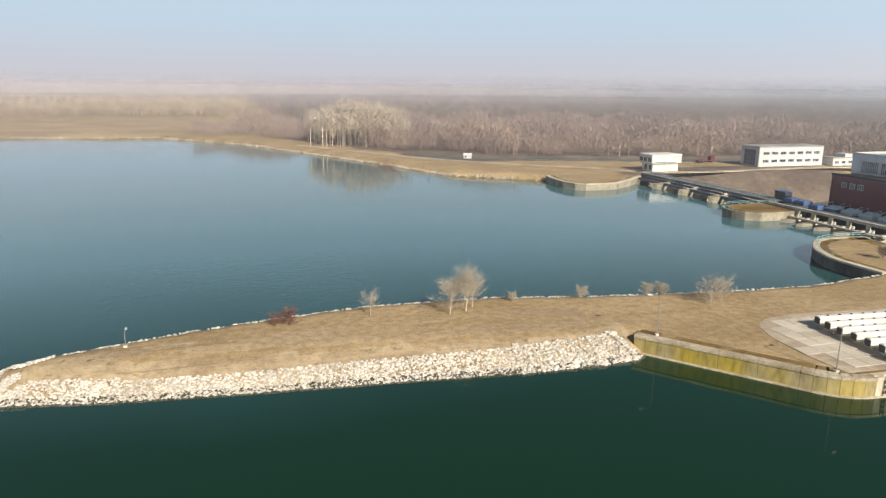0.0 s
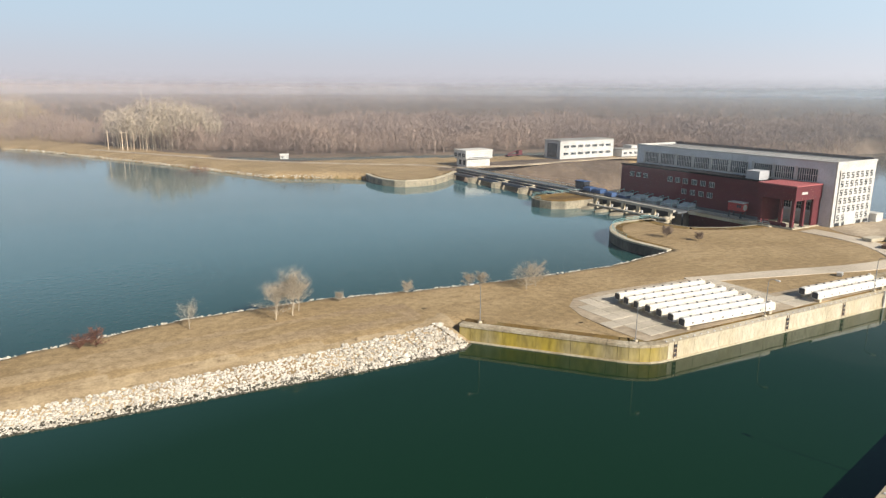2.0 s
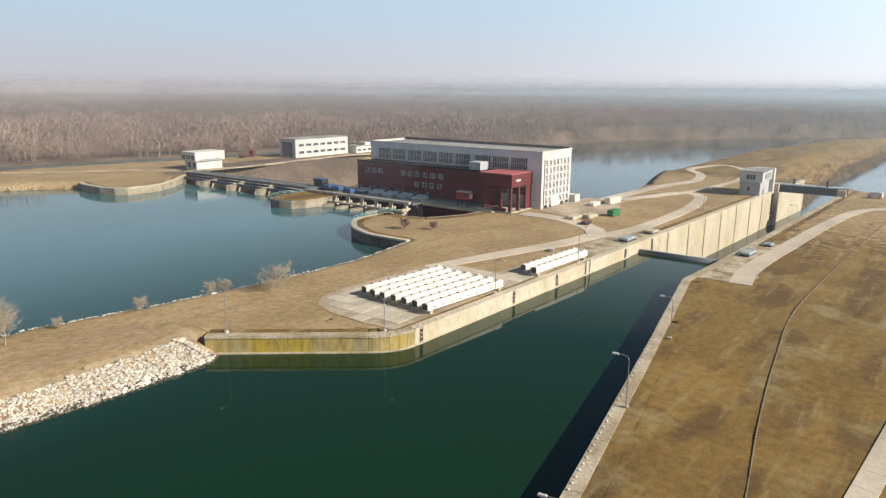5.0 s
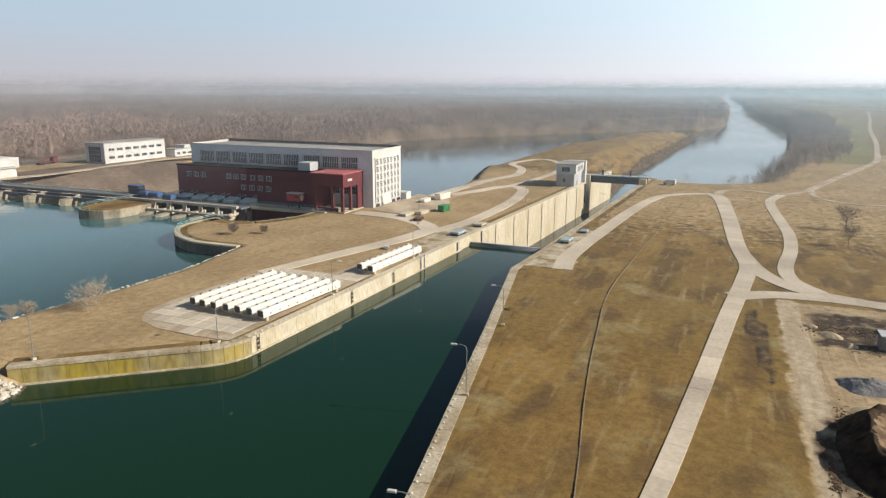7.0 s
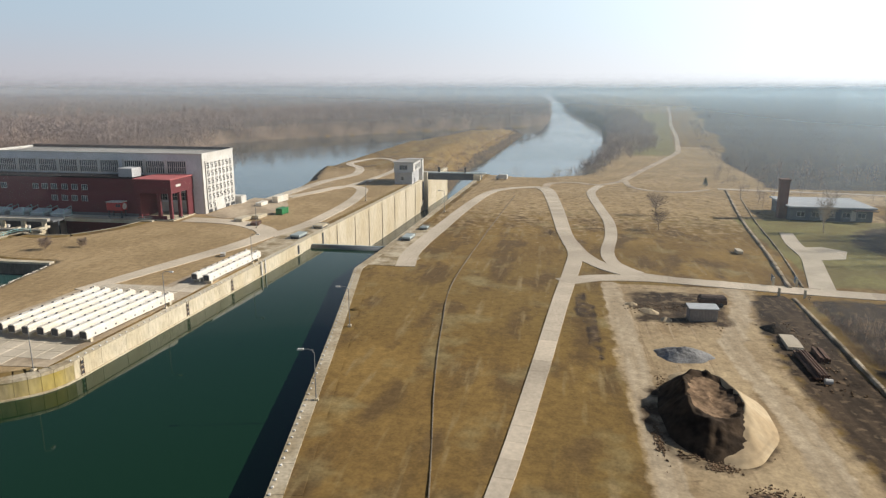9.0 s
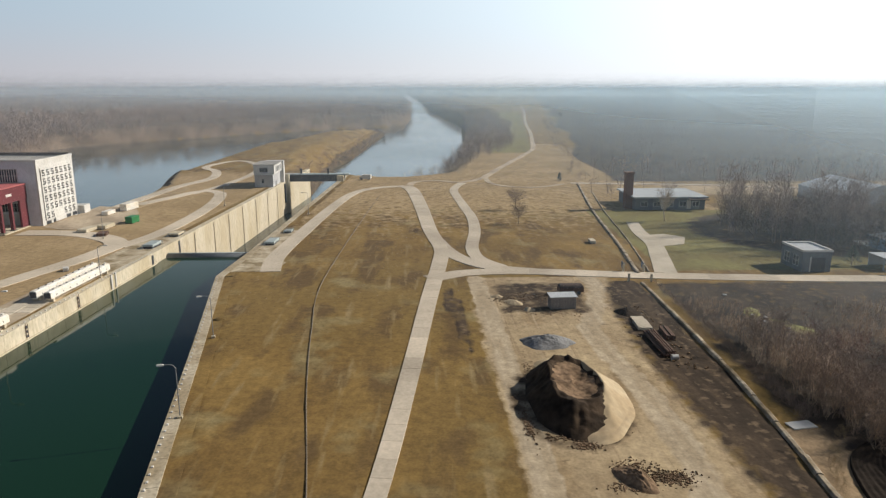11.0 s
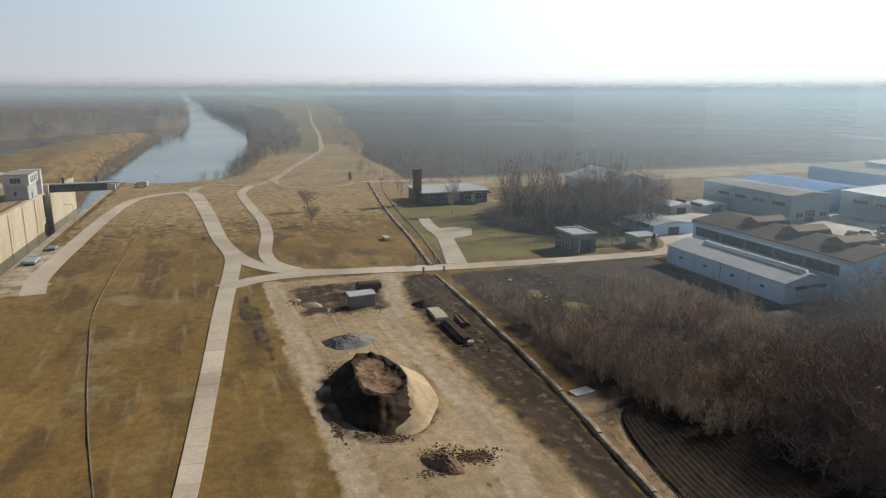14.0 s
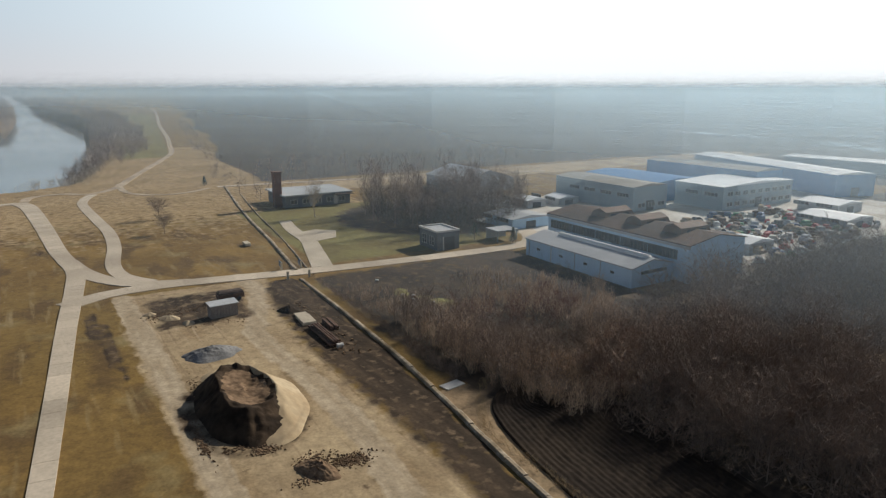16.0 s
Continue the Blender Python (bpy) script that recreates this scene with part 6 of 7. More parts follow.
# ---- works yard ----
def heap(name, label, x, y, rx, ry, high, mat, turn=0.0, crater=0.0, seed=0, category="heap", rough=0.12):
    n, m = 96, 40
    rng = np.random.RandomState(seed)
    ph = rng.uniform(0, 6.28, 8)
    vs, fs = [], []
    for j in range(m + 1):
        r = j / m
        for i in range(n):
            a = 2 * math.pi * i / n
            edge = 1 + 0.10 * math.sin(2 * a + ph[0]) + 0.07 * math.sin(3 * a + ph[1]) + 0.04 * math.sin(7 * a + ph[2])
            prof = min(1.0, (1 - r) * 2.5) if crater else (1 - r ** 1.6)
            lump = rough * (math.sin(9 * r + 4 * a + ph[3]) * 0.5 + math.sin(15 * r - 7 * a + ph[4]) * 0.35 + noise.noise((r * 9 * math.cos(a), r * 9 * math.sin(a), seed)) * 1.2)
            dip = crater * max(0.0, 1 - (r / 0.5) ** 2) * (0.7 + 0.3 * math.sin(a + ph[5]))
            z = high * (prof * (1 + 0.12 * math.sin(a + ph[6]))) - dip + lump * high * 0.35 * (1 - r) * min(1, r * 6) + 0.25 * noise.fractal((r * rx * 0.6 * math.cos(a), r * ry * 0.6 * math.sin(a), seed), 0.6, 2.0, 4) * min(1, high / 2) * (1 - r ** 4)
            vs.append((r * rx * edge * math.cos(a), r * ry * edge * math.sin(a), max(z, 0) - 0.12 * r))
    for j in range(m):
        for i in range(n):
            fs.append((j * n + i, (j + 1) * n + i, (j + 1) * n + (i + 1) % n, j * n + (i + 1) % n))
    s = Shape().add(vs, fs)
    ob = part(name, s, mat, None, smooth=True)
    ob.matrix_basis = pose(x, y, 0, 0, 0, turn)
    return tagged(ob, label, category)


def mound_form(a, r):
    """The mound's height for an angle and a share of its radius: steep flanks, a rim and a sunken top."""
    rim = 0.57 + 0.07 * math.cos(2 * a) + 0.02 * math.sin(3 * a + 1)
    top = 2.85 + 0.2 * math.sin(a + 0.5) + 0.12 * math.sin(3 * a + 1)
    if r >= rim:
        t = (1 - r) / (1 - rim)
        z = top * (t ** 1.05)
    else:
        t = r / rim
        z = top - 0.95 * (1 - t ** 2.2) * (0.8 + 0.2 * math.sin(a + 2))
    return z


def earth_mound():
    """A mound with shade painted on its flanks, a sunken top left lighter as if sunlit, and pale sand tipped against
    its sunny flank.
    """
    n, m = 120, 48

    def rim(a):
        return 0.57 + 0.07 * math.cos(2 * a) + 0.02 * math.sin(3 * a + 1)

    def plan(a, r):
        edge = 1 + 0.05 * math.sin(2 * a + 1) + 0.04 * math.sin(3 * a) + 0.015 * math.sin(9 * a)
        return 11.4 * r * edge * math.cos(a), 6.8 * r * edge * math.sin(a)

    def rings(height, reach):
        vs = []
        for j in range(m + 1):
            for i in range(n):
                a, r = 2 * math.pi * i / n, j / m * reach
                x, y = plan(a, r)
                vs.append((x, y, height(a, r, x, y)))
        return vs, [(j * n + i, (j + 1) * n + i, (j + 1) * n + (i + 1) % n, j * n + (i + 1) % n) for j in range(m) for i in range(n)]

    def dark(a, r, x, y):
        ragged = 0.2 * noise.fractal((x * 0.45, y * 0.45, 1), 0.7, 2.0, 6) + 0.35 * abs(noise.noise((x * 0.8, y * 0.8, 5)))
        flank = max(0.0, min(1.0, (r - rim(a) * 0.8) * 6)) * min(1.0, (1 - r) * 4)
        gully = 0.42 * abs(noise.noise((a * 4.5, r * 1.2, 3))) + 0.3 * abs(noise.noise((a * 11, r * 2, 8)))
        notch = 0.32 * noise.noise((a * 2.2, 0.5, 6)) * max(0.0, 1 - abs(r - rim(a)) * 5)
        return mound_form(a, r) + ragged * min(1.0, (1 - r) * 5) * (0.45 if r < rim(a) * 0.85 else 1.0) - gully * flank + notch - 0.15 * r

    def sandy(a, r, x, y):
        face = math.cos(a + 1.25)
        cover = (face - 0.5 + 0.75 * max(0.0, min(1.0, (r - rim(a)) / (1 - rim(a)))) + 0.22 * noise.noise((x * 0.5, y * 0.5, 4))) * 3
        t = max(0.0, min(1.0, (1.12 - r) / (1.12 - rim(a))))
        bank = 2.95 * t ** 1.15 + 0.03 * noise.noise((x * 2, y * 2, 2))
        inner = max(0.0, rim(a) + 0.02 - r) * 9
        return min(bank, max(bank - 4.0, mound_form(a, min(r, 1.0)) - 0.1 + 0.5 * min(1.0, cover))) - inner - (0.35 if r > 1.1 else 0.0) if cover > -1.5 else -0.8

    vs, fs = rings(dark, 1.0)
    mound = part("earth_mound", Shape().add(vs, fs), EARTH_SHADED, None, smooth=True)
    # lighter brown on the sunken top stands in for sunlight
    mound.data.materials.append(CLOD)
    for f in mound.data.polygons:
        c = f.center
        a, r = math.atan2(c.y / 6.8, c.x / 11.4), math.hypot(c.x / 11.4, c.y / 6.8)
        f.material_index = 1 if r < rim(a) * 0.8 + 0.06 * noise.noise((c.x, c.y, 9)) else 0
    vs, fs = rings(sandy, 1.12)
    sand = part("sand_bank", Shape().add(vs, fs), SANDPILE, None, smooth=True)
    for ob, label, category in ((mound, "broad earth mound, shade painted on flanks, sunken top left brown", "earth mound"), (sand, "pale sand banked smoothly against the dark mound", "sand bank")):
        ob.matrix_basis = pose(83.8, -20.3, 0, 0, 0, -4)
        tagged(ob, label, category)


earth_mound()


def ploughed_patch():
    """Furrows curving away from the duct, dark soil blackened further for tree shade."""
    edge = smooth_line([(71.5, -54.5), (70, -50.5), (66.2, -46.9), (58.5, -44.4), (49, -42.9), (32, -41.0)], 0.8)
    k, m = len(edge), 96
    vs, fs = [], []
    for i, p in enumerate(edge):
        d = (edge[min(i + 1, k - 1)] - edge[max(i - 1, 0)]).normalized()
        s = Vector((-d.y, d.x))
        for j in range(m):
            t = j * 0.19
            q = p + s * (t if s.y < 0 else -t) * (0.35 + 0.65 * min(1, i / (k * 0.3)))
            w = (0.055 + 0.03 * noise.noise((q.x * 0.2, q.y * 0.2, 8))) * math.sin(t * 2 * math.pi / 0.76 + 0.5 * noise.noise((q.x * 0.3, q.y * 0.3, 0)) * 4) + 0.09 * noise.fractal((q.x * 1.4, q.y * 1.4, 3), 0.6, 2, 3)
            z = 0.17 + w if 0 < i < k - 1 and 0 < j < m - 1 else -0.25
            vs.append((q.x, q.y, z))
    for i in range(k - 1):
        for j in range(m - 1):
            fs.append((i * m + j, i * m + j + 1, (i + 1) * m + j + 1, (i + 1) * m + j))
    ob = part("ploughed_patch", Shape().add(vs, fs), SOIL, None, smooth=True)
    tagged(ob, "patch of ploughed soil with curving furrows, blackened for tree shade", "ploughed soil", kind="structure")


ploughed_patch()


def moss_patch(x, y, rx, ry, seed):
    heap("moss_patch", "low bright yellow-green mossy patch in the rough ground", x, y, rx, ry, 0.1, MOSS, seed * 40, 0, seed, "moss", 0.4)


moss_patch(118, -61, 3.2, 1.8, 31)
moss_patch(108.5, -65, 4.2, 2.0, 32)
moss_patch(113.5, -63.5, 1.8, 1.0, 33)
rng_scrap = random.Random(71)
for x, y in ((128.5, -60.5), (116.3, -60.3), (115.0, -62.0), (112.5, -60.8), (109, -63.2), (71, -77.5), (67.5, -79), (69, -74)):
    litter = thing("litter_scrap", "small white plastic scrap lying in the rough", "litter", at=(x, y, 0.05), turn=rng_scrap.uniform(0, 180), group="white scraps")
    part("sheet", Shape().chamfered(-0.4, -0.25, 0, 0.4, 0.25, 0.2, 0.08), WHITE, litter)
heap("gravel_heap", "low heap of grey crushed gravel", 104.0, -20.6, 2.9, 4.9, 1.35, GRAVEL, 0, 0, 5)
heap("soil_heap", "small heap of dark soil with straw", 64.0, -22.6, 2.9, 1.8, 1.0, CLOD, 20, 0, 7, "heap", 0.5)


def clods(label, spots, seed):
    """Loose clods of soil strewn on the yard: centre, spread and count of each spot."""
    rng = random.Random(seed)
    s = Shape()
    for x, y, sx, sy, count in spots:
        for _ in range(count):
            q, w = (x + rng.gauss(0, sx), y + rng.gauss(0, sy)), rng.choice((0.04, 0.05, 0.07, 0.11))
            s.chamfered(q[0] - w, q[1] - w * rng.uniform(0.5, 1.2), -0.1, q[0] + w, q[1] + w * rng.uniform(0.5, 1.2), w * rng.uniform(0.3, 0.7), w * 0.3)
    tagged(part("soil_clods", s, CLOD, None), label, "soil clods", kind="stuff")


clods("dark soil clods strewn round the small heap", ((64.2, -26.2, 0.8, 1.3, 420), (62.6, -21.6, 0.6, 1.0, 160), (66.5, -23, 0.8, 1.3, 120)), 51)
clods("dark clods fallen at the earth mound's foot", ((73.2, -18.6, 0.45, 1.6, 330), (71.2, -19.0, 0.5, 1.0, 160), (77, -13.2, 2.5, 0.35, 220), (92, -16, 2.5, 0.5, 120)), 52)
clods("dark rubble lying about the site shed", ((129, -22, 1.5, 3.0, 160), (127.5, -17.5, 1.2, 2.0, 130), (119, -25, 0.8, 2.5, 100)), 53)
heap("sand_heap", "small pale sand heap on the yard", 125.5, -18.0, 2.2, 1.4, 0.5, SANDPILE, 30, 0, 9)
heap("sand_heap", "small pale sand heap behind the shed", 129.5, -15.2, 1.2, 1.0, 0.4, SANDPILE, 70, 0, 12)
heap("sand_heap", "small pale sand heap near the shed", 121.0, -20.4, 1.5, 1.0, 0.45, SANDPILE, 0, 0, 10)
heap("rubble_heap", "dark heap of rubble and scrap", 118.6, -38.0, 2.2, 2.4, 0.9, SOIL, 20, 0, 11)


def shed():
    b = thing("site_shed", "small grey board shed with a pale sheet roof", "shed", at=(122.5, -26.6, 0), turn=4)
    part("wall", Shape().box(-1.5, -2.4, 0, 0.6, 2.4, 2.3), material("shed_boards", (0.2, 0.18, 0.17), 0.85, 0.2, 4.0, 0.5), b)
    for k in range(9):
        part("board", Shape().box(-1.56, -2.38 + k * 0.53, 0, -1.5, -1.93 + k * 0.53, 2.3), material("board", (0.24, 0.215, 0.2), 0.85, 0.2) if k == 0 else bpy.data.materials["board"], b)
    part("roof", Shape().add([(-1.8, -2.6, 2.3), (0.8, -2.6, 2.55), (0.8, 2.6, 2.55), (-1.8, 2.6, 2.3), (-1.8, -2.6, 2.42), (0.8, -2.6, 2.67), (0.8, 2.6, 2.67), (-1.8, 2.6, 2.42)],
                             [(0, 3, 2, 1), (4, 5, 6, 7), (0, 1, 5, 4), (1, 2, 6, 5), (2, 3, 7, 6), (3, 0, 4, 7)]), LIGHT_ROOF, b)
    c = thing("site_trailer", "dark low trailer behind the shed", "trailer", at=(131.0, -30.2, 0))
    part("bed", Shape().box(-1, -2.5, 0.5, 1, 2.5, 1.4), RUST, c)
    part("tarp", Shape().chamfered(-0.9, -2.4, 1.4, 0.9, 2.4, 2.0, 0.3), DARK_ROOF, c)
    for yy in (-1.5, 1.5):
        part("wheel", Shape().tube((-1.1, yy, 0.4), (1.1, yy, 0.4), 0.4, sides=8), DARK_STEEL, c)


shed()


def yard_stock():
    b = thing("pipe_stack", "stack of long rusty steel pipes beside the duct", "pipe stack", at=(97, -38.2, 0), turn=-1)
    for k in range(5):
        part("pipe", Shape().tube((0, k * 0.42 - 0.9, 0.32), (10.5 + 0.3 * (k % 3), k * 0.42 - 0.9, 0.32), 0.2, sides=8), RUST, b)
    for k in range(3):
        part("pipe", Shape().tube((0.3, k * 0.42 - 0.65, 0.7), (10.2, k * 0.42 - 0.65, 0.7), 0.2, sides=8), RUST, b)
    for xx in (1, 5, 9):
        part("bearer", Shape().box(xx, -1.3, 0, xx + 0.2, 1.2, 0.13), RUST, b)
    d = thing("barrel", "white steel barrel lying by the pipes", "barrel", at=(96.2, -38.6, 0))
    part("drum", Shape().tube((0, -0.5, 0.4), (0, 0.5, 0.4), 0.4, sides=12), WHITE, d)
    c = thing("timber_stack", "short stack of weathered timbers", "timber stack", at=(104.5, -41.0, 0), turn=-4)
    for k in range(4):
        part("beam", Shape().box(0, k * 0.4 - 0.8, 0, 4.8, k * 0.4 - 0.5, 0.6 + 0.15 * (k % 2)), RUST, c)
    e = thing("slab_stack", "low stack of pale sheets on bearers", "sheet stack", at=(111.5, -38.4, 0), turn=-4)
    for k in range(4):
        part("sheet", Shape().box(-2.6 + 0.1 * k, -1.3, 0.08 + k * 0.1, 1.9 + 0.12 * k, 1.2 - 0.05 * k, 0.16 + k * 0.1), PAVING, e)
    part("sheet", Shape().box(2.3, -1.2, 0.1, 4.2, 1.0, 0.3), PAVING, e)
    rng = random.Random(4)
    s = Shape()
    for k in range(110):
        x, y = rng.uniform(92, 122), -39.5 + rng.gauss(0, 1.6)
        s.chamfered(x, y, -0.05, x + rng.uniform(0.1, 0.5), y + rng.uniform(0.08, 0.25), rng.uniform(0.04, 0.14), 0.02)
    ob = part("scrap", s, CLOD)
    tagged(ob, "scattered boards and rubble along the yard's edge", "rubble", kind="stuff")
    f = thing("metal_plate", "pale flat sheet lying by the duct", "sheet", at=(75, -46.4, 0.0), turn=10)
    part("sheet", Shape().box(-0.9, -1.6, 0, 0.9, 1.6, 0.12), WHITE, f)
    g = thing("yard_gate", "grey concrete gate posts with blue leaves beside the duct", "gate")
    for x, y in ((139.5, -44.6), (147.5, -45.8), (138.8, -49.2), (147.0, -50.2)):
        part("gate_post", Shape().chamfered(x - 0.2, y - 0.2, 0, x + 0.2, y + 0.2, 1.7, 0.05), CONCRETE, g)
    gate_blue = material("gate_blue", (0.10, 0.16, 0.24), 0.5, 0.1)
    for x0, y0, x1, y1 in ((147.6, -46.0, 150.8, -46.3), (147.1, -50.4, 150.2, -50.7)):
        leaf = part("gate_leaf", Shape().tube((x0, y0, 0.3), (x1, y1, 0.3), 0.05).tube((x0, y0, 1.6), (x1, y1, 1.6), 0.05), gate_blue, g)
        for i in range(9):
            px, py = x0 + (x1 - x0) * i / 8, y0 + (y1 - y0) * i / 8
            part("bar", Shape().tube((px, py, 0.2), (px, py, 1.65), 0.04), gate_blue, leaf)
    rng = random.Random(9)
    mats = (RUST, RUST, BLUE, WHITE, GREY_WALL, LIGHT_ROOF, DARK_STEEL, RUST, WHITE_METAL, TRACK, GREEN, RED_PAINT)
    for k in range(420):
        x, y = rng.uniform(94, 140), rng.uniform(-215, -138)
        if abs(x - 118 + (y + 170) * 0.15) > 21:
            continue
        t = thing("scrap_item", "scrap vehicle or machine in the breakers yard", "scrap", at=(x, y, 0), turn=rng.uniform(0, 180), group="breakers yard scrap")
        l = rng.uniform(0.8, 3.6)
        w, h = rng.uniform(0.4, 0.6) * l + 0.2, rng.uniform(0.3, 0.5) * l + 0.1
        mt = rng.choice(mats)
        part("body", Shape().chamfered(-l / 2, -w / 2, 0, l / 2, w / 2, h * 0.7, 0.15), mt, t)
        part("top", Shape().chamfered(-l / 4, -w / 2 + 0.1, h * 0.7, l / 3, w / 2 - 0.1, h * 1.25, 0.2), mt, t)


yard_stock()


def mast(x, y, high, label="tall dark lattice mast in the haze"):
    b = thing("lattice_mast", label, "mast", at=(x, y, 0), group="far masts")
    for sx, sy in ((-1, -1), (1, -1), (1, 1), (-1, 1)):
        part("leg", Shape().tube((sx * 1.2, sy * 1.2, 0), (sx * 0.3, sy * 0.3, high), 0.16, 0.1, 4), DARK_STEEL, b)
    for k in range(6):
        z0, z1 = high * k / 6, high * (k + 1) / 6
        w0, w1 = 1.2 - 0.9 * k / 6, 1.2 - 0.9 * (k + 1) / 6
        part("brace", Shape().tube((-w0, -w0, z0), (w1, w1, z1), 0.09, sides=4).tube((w0, -w0, z0), (-w1, w1, z1), 0.09, sides=4), DARK_STEEL, b)


mast(314.5, -351, 21)
mast(266, -375, 16)
mast(487, -516, 34)


# ---- trees ----
def branchy(seed, high, spread, limbs, twigs, lean=0.0, thick=1.0, fork=0.3):
    """Vertices and triangles of one bare tree: trunk, limbs that fork, and slivers for twigs."""
    rng = random.Random(seed)
    vs, fs = [], []

    def stick(a, b, r0, r1, sides=3):
        d = (b - a).normalized()
        s = d.cross(Vector((0.3, 0.2, 1)) if abs(d.z) < 0.95 else Vector((1, 0, 0))).normalized()
        u = s.cross(d)
        k = len(vs)
        for p, r in ((a, r0), (b, r1)):
            for i in range(sides):
                t = 2 * math.pi * i / sides
                vs.append(p + r * (math.cos(t) * s + math.sin(t) * u))
        for i in range(sides):
            j = (i + 1) % sides
            fs.append((k + i, k + j, k + sides + j))
            fs.append((k + i, k + sides + j, k + sides + i))

    def sliver(a, b, w):
        d = b - a
        s = d.cross(Vector((rng.uniform(-1, 1), rng.uniform(-1, 1), rng.uniform(-1, 1))))
        if s.length < 1e-4:
            return
        s = s.normalized() * w
        k = len(vs)
        vs.extend((a - s, a + s, b))
        fs.append((k, k + 1, k + 2))

    tips = []
    top = Vector((lean * high, rng.uniform(-0.05, 0.05) * high, high * 0.62))
    mid = top * 0.5 + Vector((rng.uniform(-0.03, 0.03) * high, rng.uniform(-0.03, 0.03) * high, 0))
    r = 0.017 * high * thick
    stick(Vector((0, 0, -0.3)), mid, r, r * 0.75, 5)
    stick(mid, top, r * 0.75, r * 0.4, 4)
    tips.append((top, Vector((0, 0, 1)), r * 0.4))
    for k in range(limbs):
        t = fork + (1 - fork) * (k + rng.random()) / limbs
        base = mid * (t * 2) if t < 0.5 else mid + (top - mid) * (t * 2 - 1)
        a = k * 2.4 + rng.uniform(-0.4, 0.4)
        out = Vector((math.cos(a), math.sin(a), rng.uniform(0.6, 1.5))).normalized()
        ln = spread * (1.15 - 0.55 * t) * rng.uniform(0.75, 1.2)
        e = base + out * ln * 0.6
        stick(base, e, r * 0.45 * (1.2 - t * 0.6), r * 0.22)
        for _ in range(2):
            o2 = (out + Vector((rng.uniform(-0.6, 0.6), rng.uniform(-0.6, 0.6), rng.uniform(0.0, 0.7)))).normalized()
            e2 = e + o2 * ln * 0.5
            stick(e, e2, r * 0.2, r * 0.08)
            tips.append((e2, o2, r * 0.1))
            tips.append((e, o2, r * 0.15))
    w = 0.0045 if high < 1.5 else (0.0034 * high if high > 5.5 else 0.028)
    for k in range(twigs):
        p, o, _ = tips[k % len(tips)]
        d = (o + Vector((rng.uniform(-1, 1), rng.uniform(-1, 1), rng.uniform(-0.5, 1.0))) * 0.9).normalized()
        q = p + d * rng.uniform(0.08, 0.2) * high * 0.6
        sliver(p, q, w * rng.uniform(0.5, 1.1))
        q0 = p + (q - p) * rng.uniform(0.3, 0.8)
        d2 = (d + Vector((rng.uniform(-1, 1), rng.uniform(-1, 1), rng.uniform(-0.6, 1.0)))).normalized()
        sliver(q0, q0 + d2 * 0.06 * high, w * 0.6)
    return np.array([v[:] for v in vs]), np.array(fs)


def tuft(seed, spread, limbs, twigs, width, low, trunk=2, bole=1.5):
    """A light bare tree or bush one metre tall, all of slivers, for woods that nobody could count."""
    rng = np.random.RandomState(seed)
    a, b, w = [], [], []
    if trunk:
        for _ in range(trunk):
            a.append((0, 0, -0.02)), b.append((rng.uniform(-0.04, 0.04), rng.uniform(-0.04, 0.04), 0.85)), w.append(width * bole)
    tips = []
    for k in range(limbs):
        t = 2.4 * k + rng.uniform(-0.5, 0.5)
        z = low + (0.65 - low) * k / limbs
        r = spread * rng.uniform(0.6, 1.1) * (1.1 - 0.5 * z)
        p, q = np.array((0, 0, z)), np.array((math.cos(t) * r, math.sin(t) * r, min(0.95, z + rng.uniform(0.2, 0.45))))
        a.append(tuple(p)), b.append(tuple(q)), w.append(width * min(1.2, bole))
        tips += [p + (q - p) * s for s in (0.35, 0.6, 0.85)]
    tips.append(np.array((0, 0, 0.72)))
    for k in range(twigs):
        p = tips[rng.randint(len(tips))]
        d = rng.normal(size=3) * (1, 1, 0.7) + (p[0] * 1.5, p[1] * 1.5, 0.8)
        q = p + d / np.linalg.norm(d) * rng.uniform(0.1, 0.28)
        a.append(tuple(p)), b.append(tuple(q)), w.append(width * rng.uniform(0.4, 0.9))
    a, b, w = np.array(a), np.array(b), np.array(w)
    s = np.cross(b - a, rng.normal(size=a.shape))
    s = s / np.linalg.norm(s, axis=1, keepdims=True) * w[:, None]
    v = np.stack([a - s, a + s, b], 1).reshape(-1, 3)
    return v, np.arange(len(v)).reshape(-1, 3)


def stamp(name, label, category, mat, models, places, kind="stuff"):
    """Many trees joined: places are rows of x, y, z, turn, scale, stretch, model."""
    vs, fs, k = [], [], 0
    for x, y, z, a, s, h, m in places:
        v, f = models[int(m)]
        c, q = math.cos(a) * s, math.sin(a) * s
        vs.append(np.stack([v[:, 0] * c - v[:, 1] * q + x, v[:, 0] * q + v[:, 1] * c + y, v[:, 2] * s * h + z], -1))
        fs.append(f + k)
        k += len(v)
    v, f = np.concatenate(vs), np.concatenate(fs)
    me = bpy.data.meshes.new(name)
    me.vertices.add(len(v))
    me.vertices.foreach_set("co", v.astype(np.float32).ravel())
    me.loops.add(f.size)
    me.loops.foreach_set("vertex_index", f.astype(np.int32).ravel())
    me.polygons.add(len(f))
    me.polygons.foreach_set("loop_start", np.arange(0, f.size, 3, dtype=np.int32))
    me.update(calc_edges=True)
    me.materials.append(mat)
    return tagged(new(name, me), label, category, kind=kind)


def tri_mesh(name, data, mat):
    me = bpy.data.meshes.new(name)
    me.from_pydata(data[0].tolist(), [], data[1].tolist())
    me.materials.append(mat)
    return me


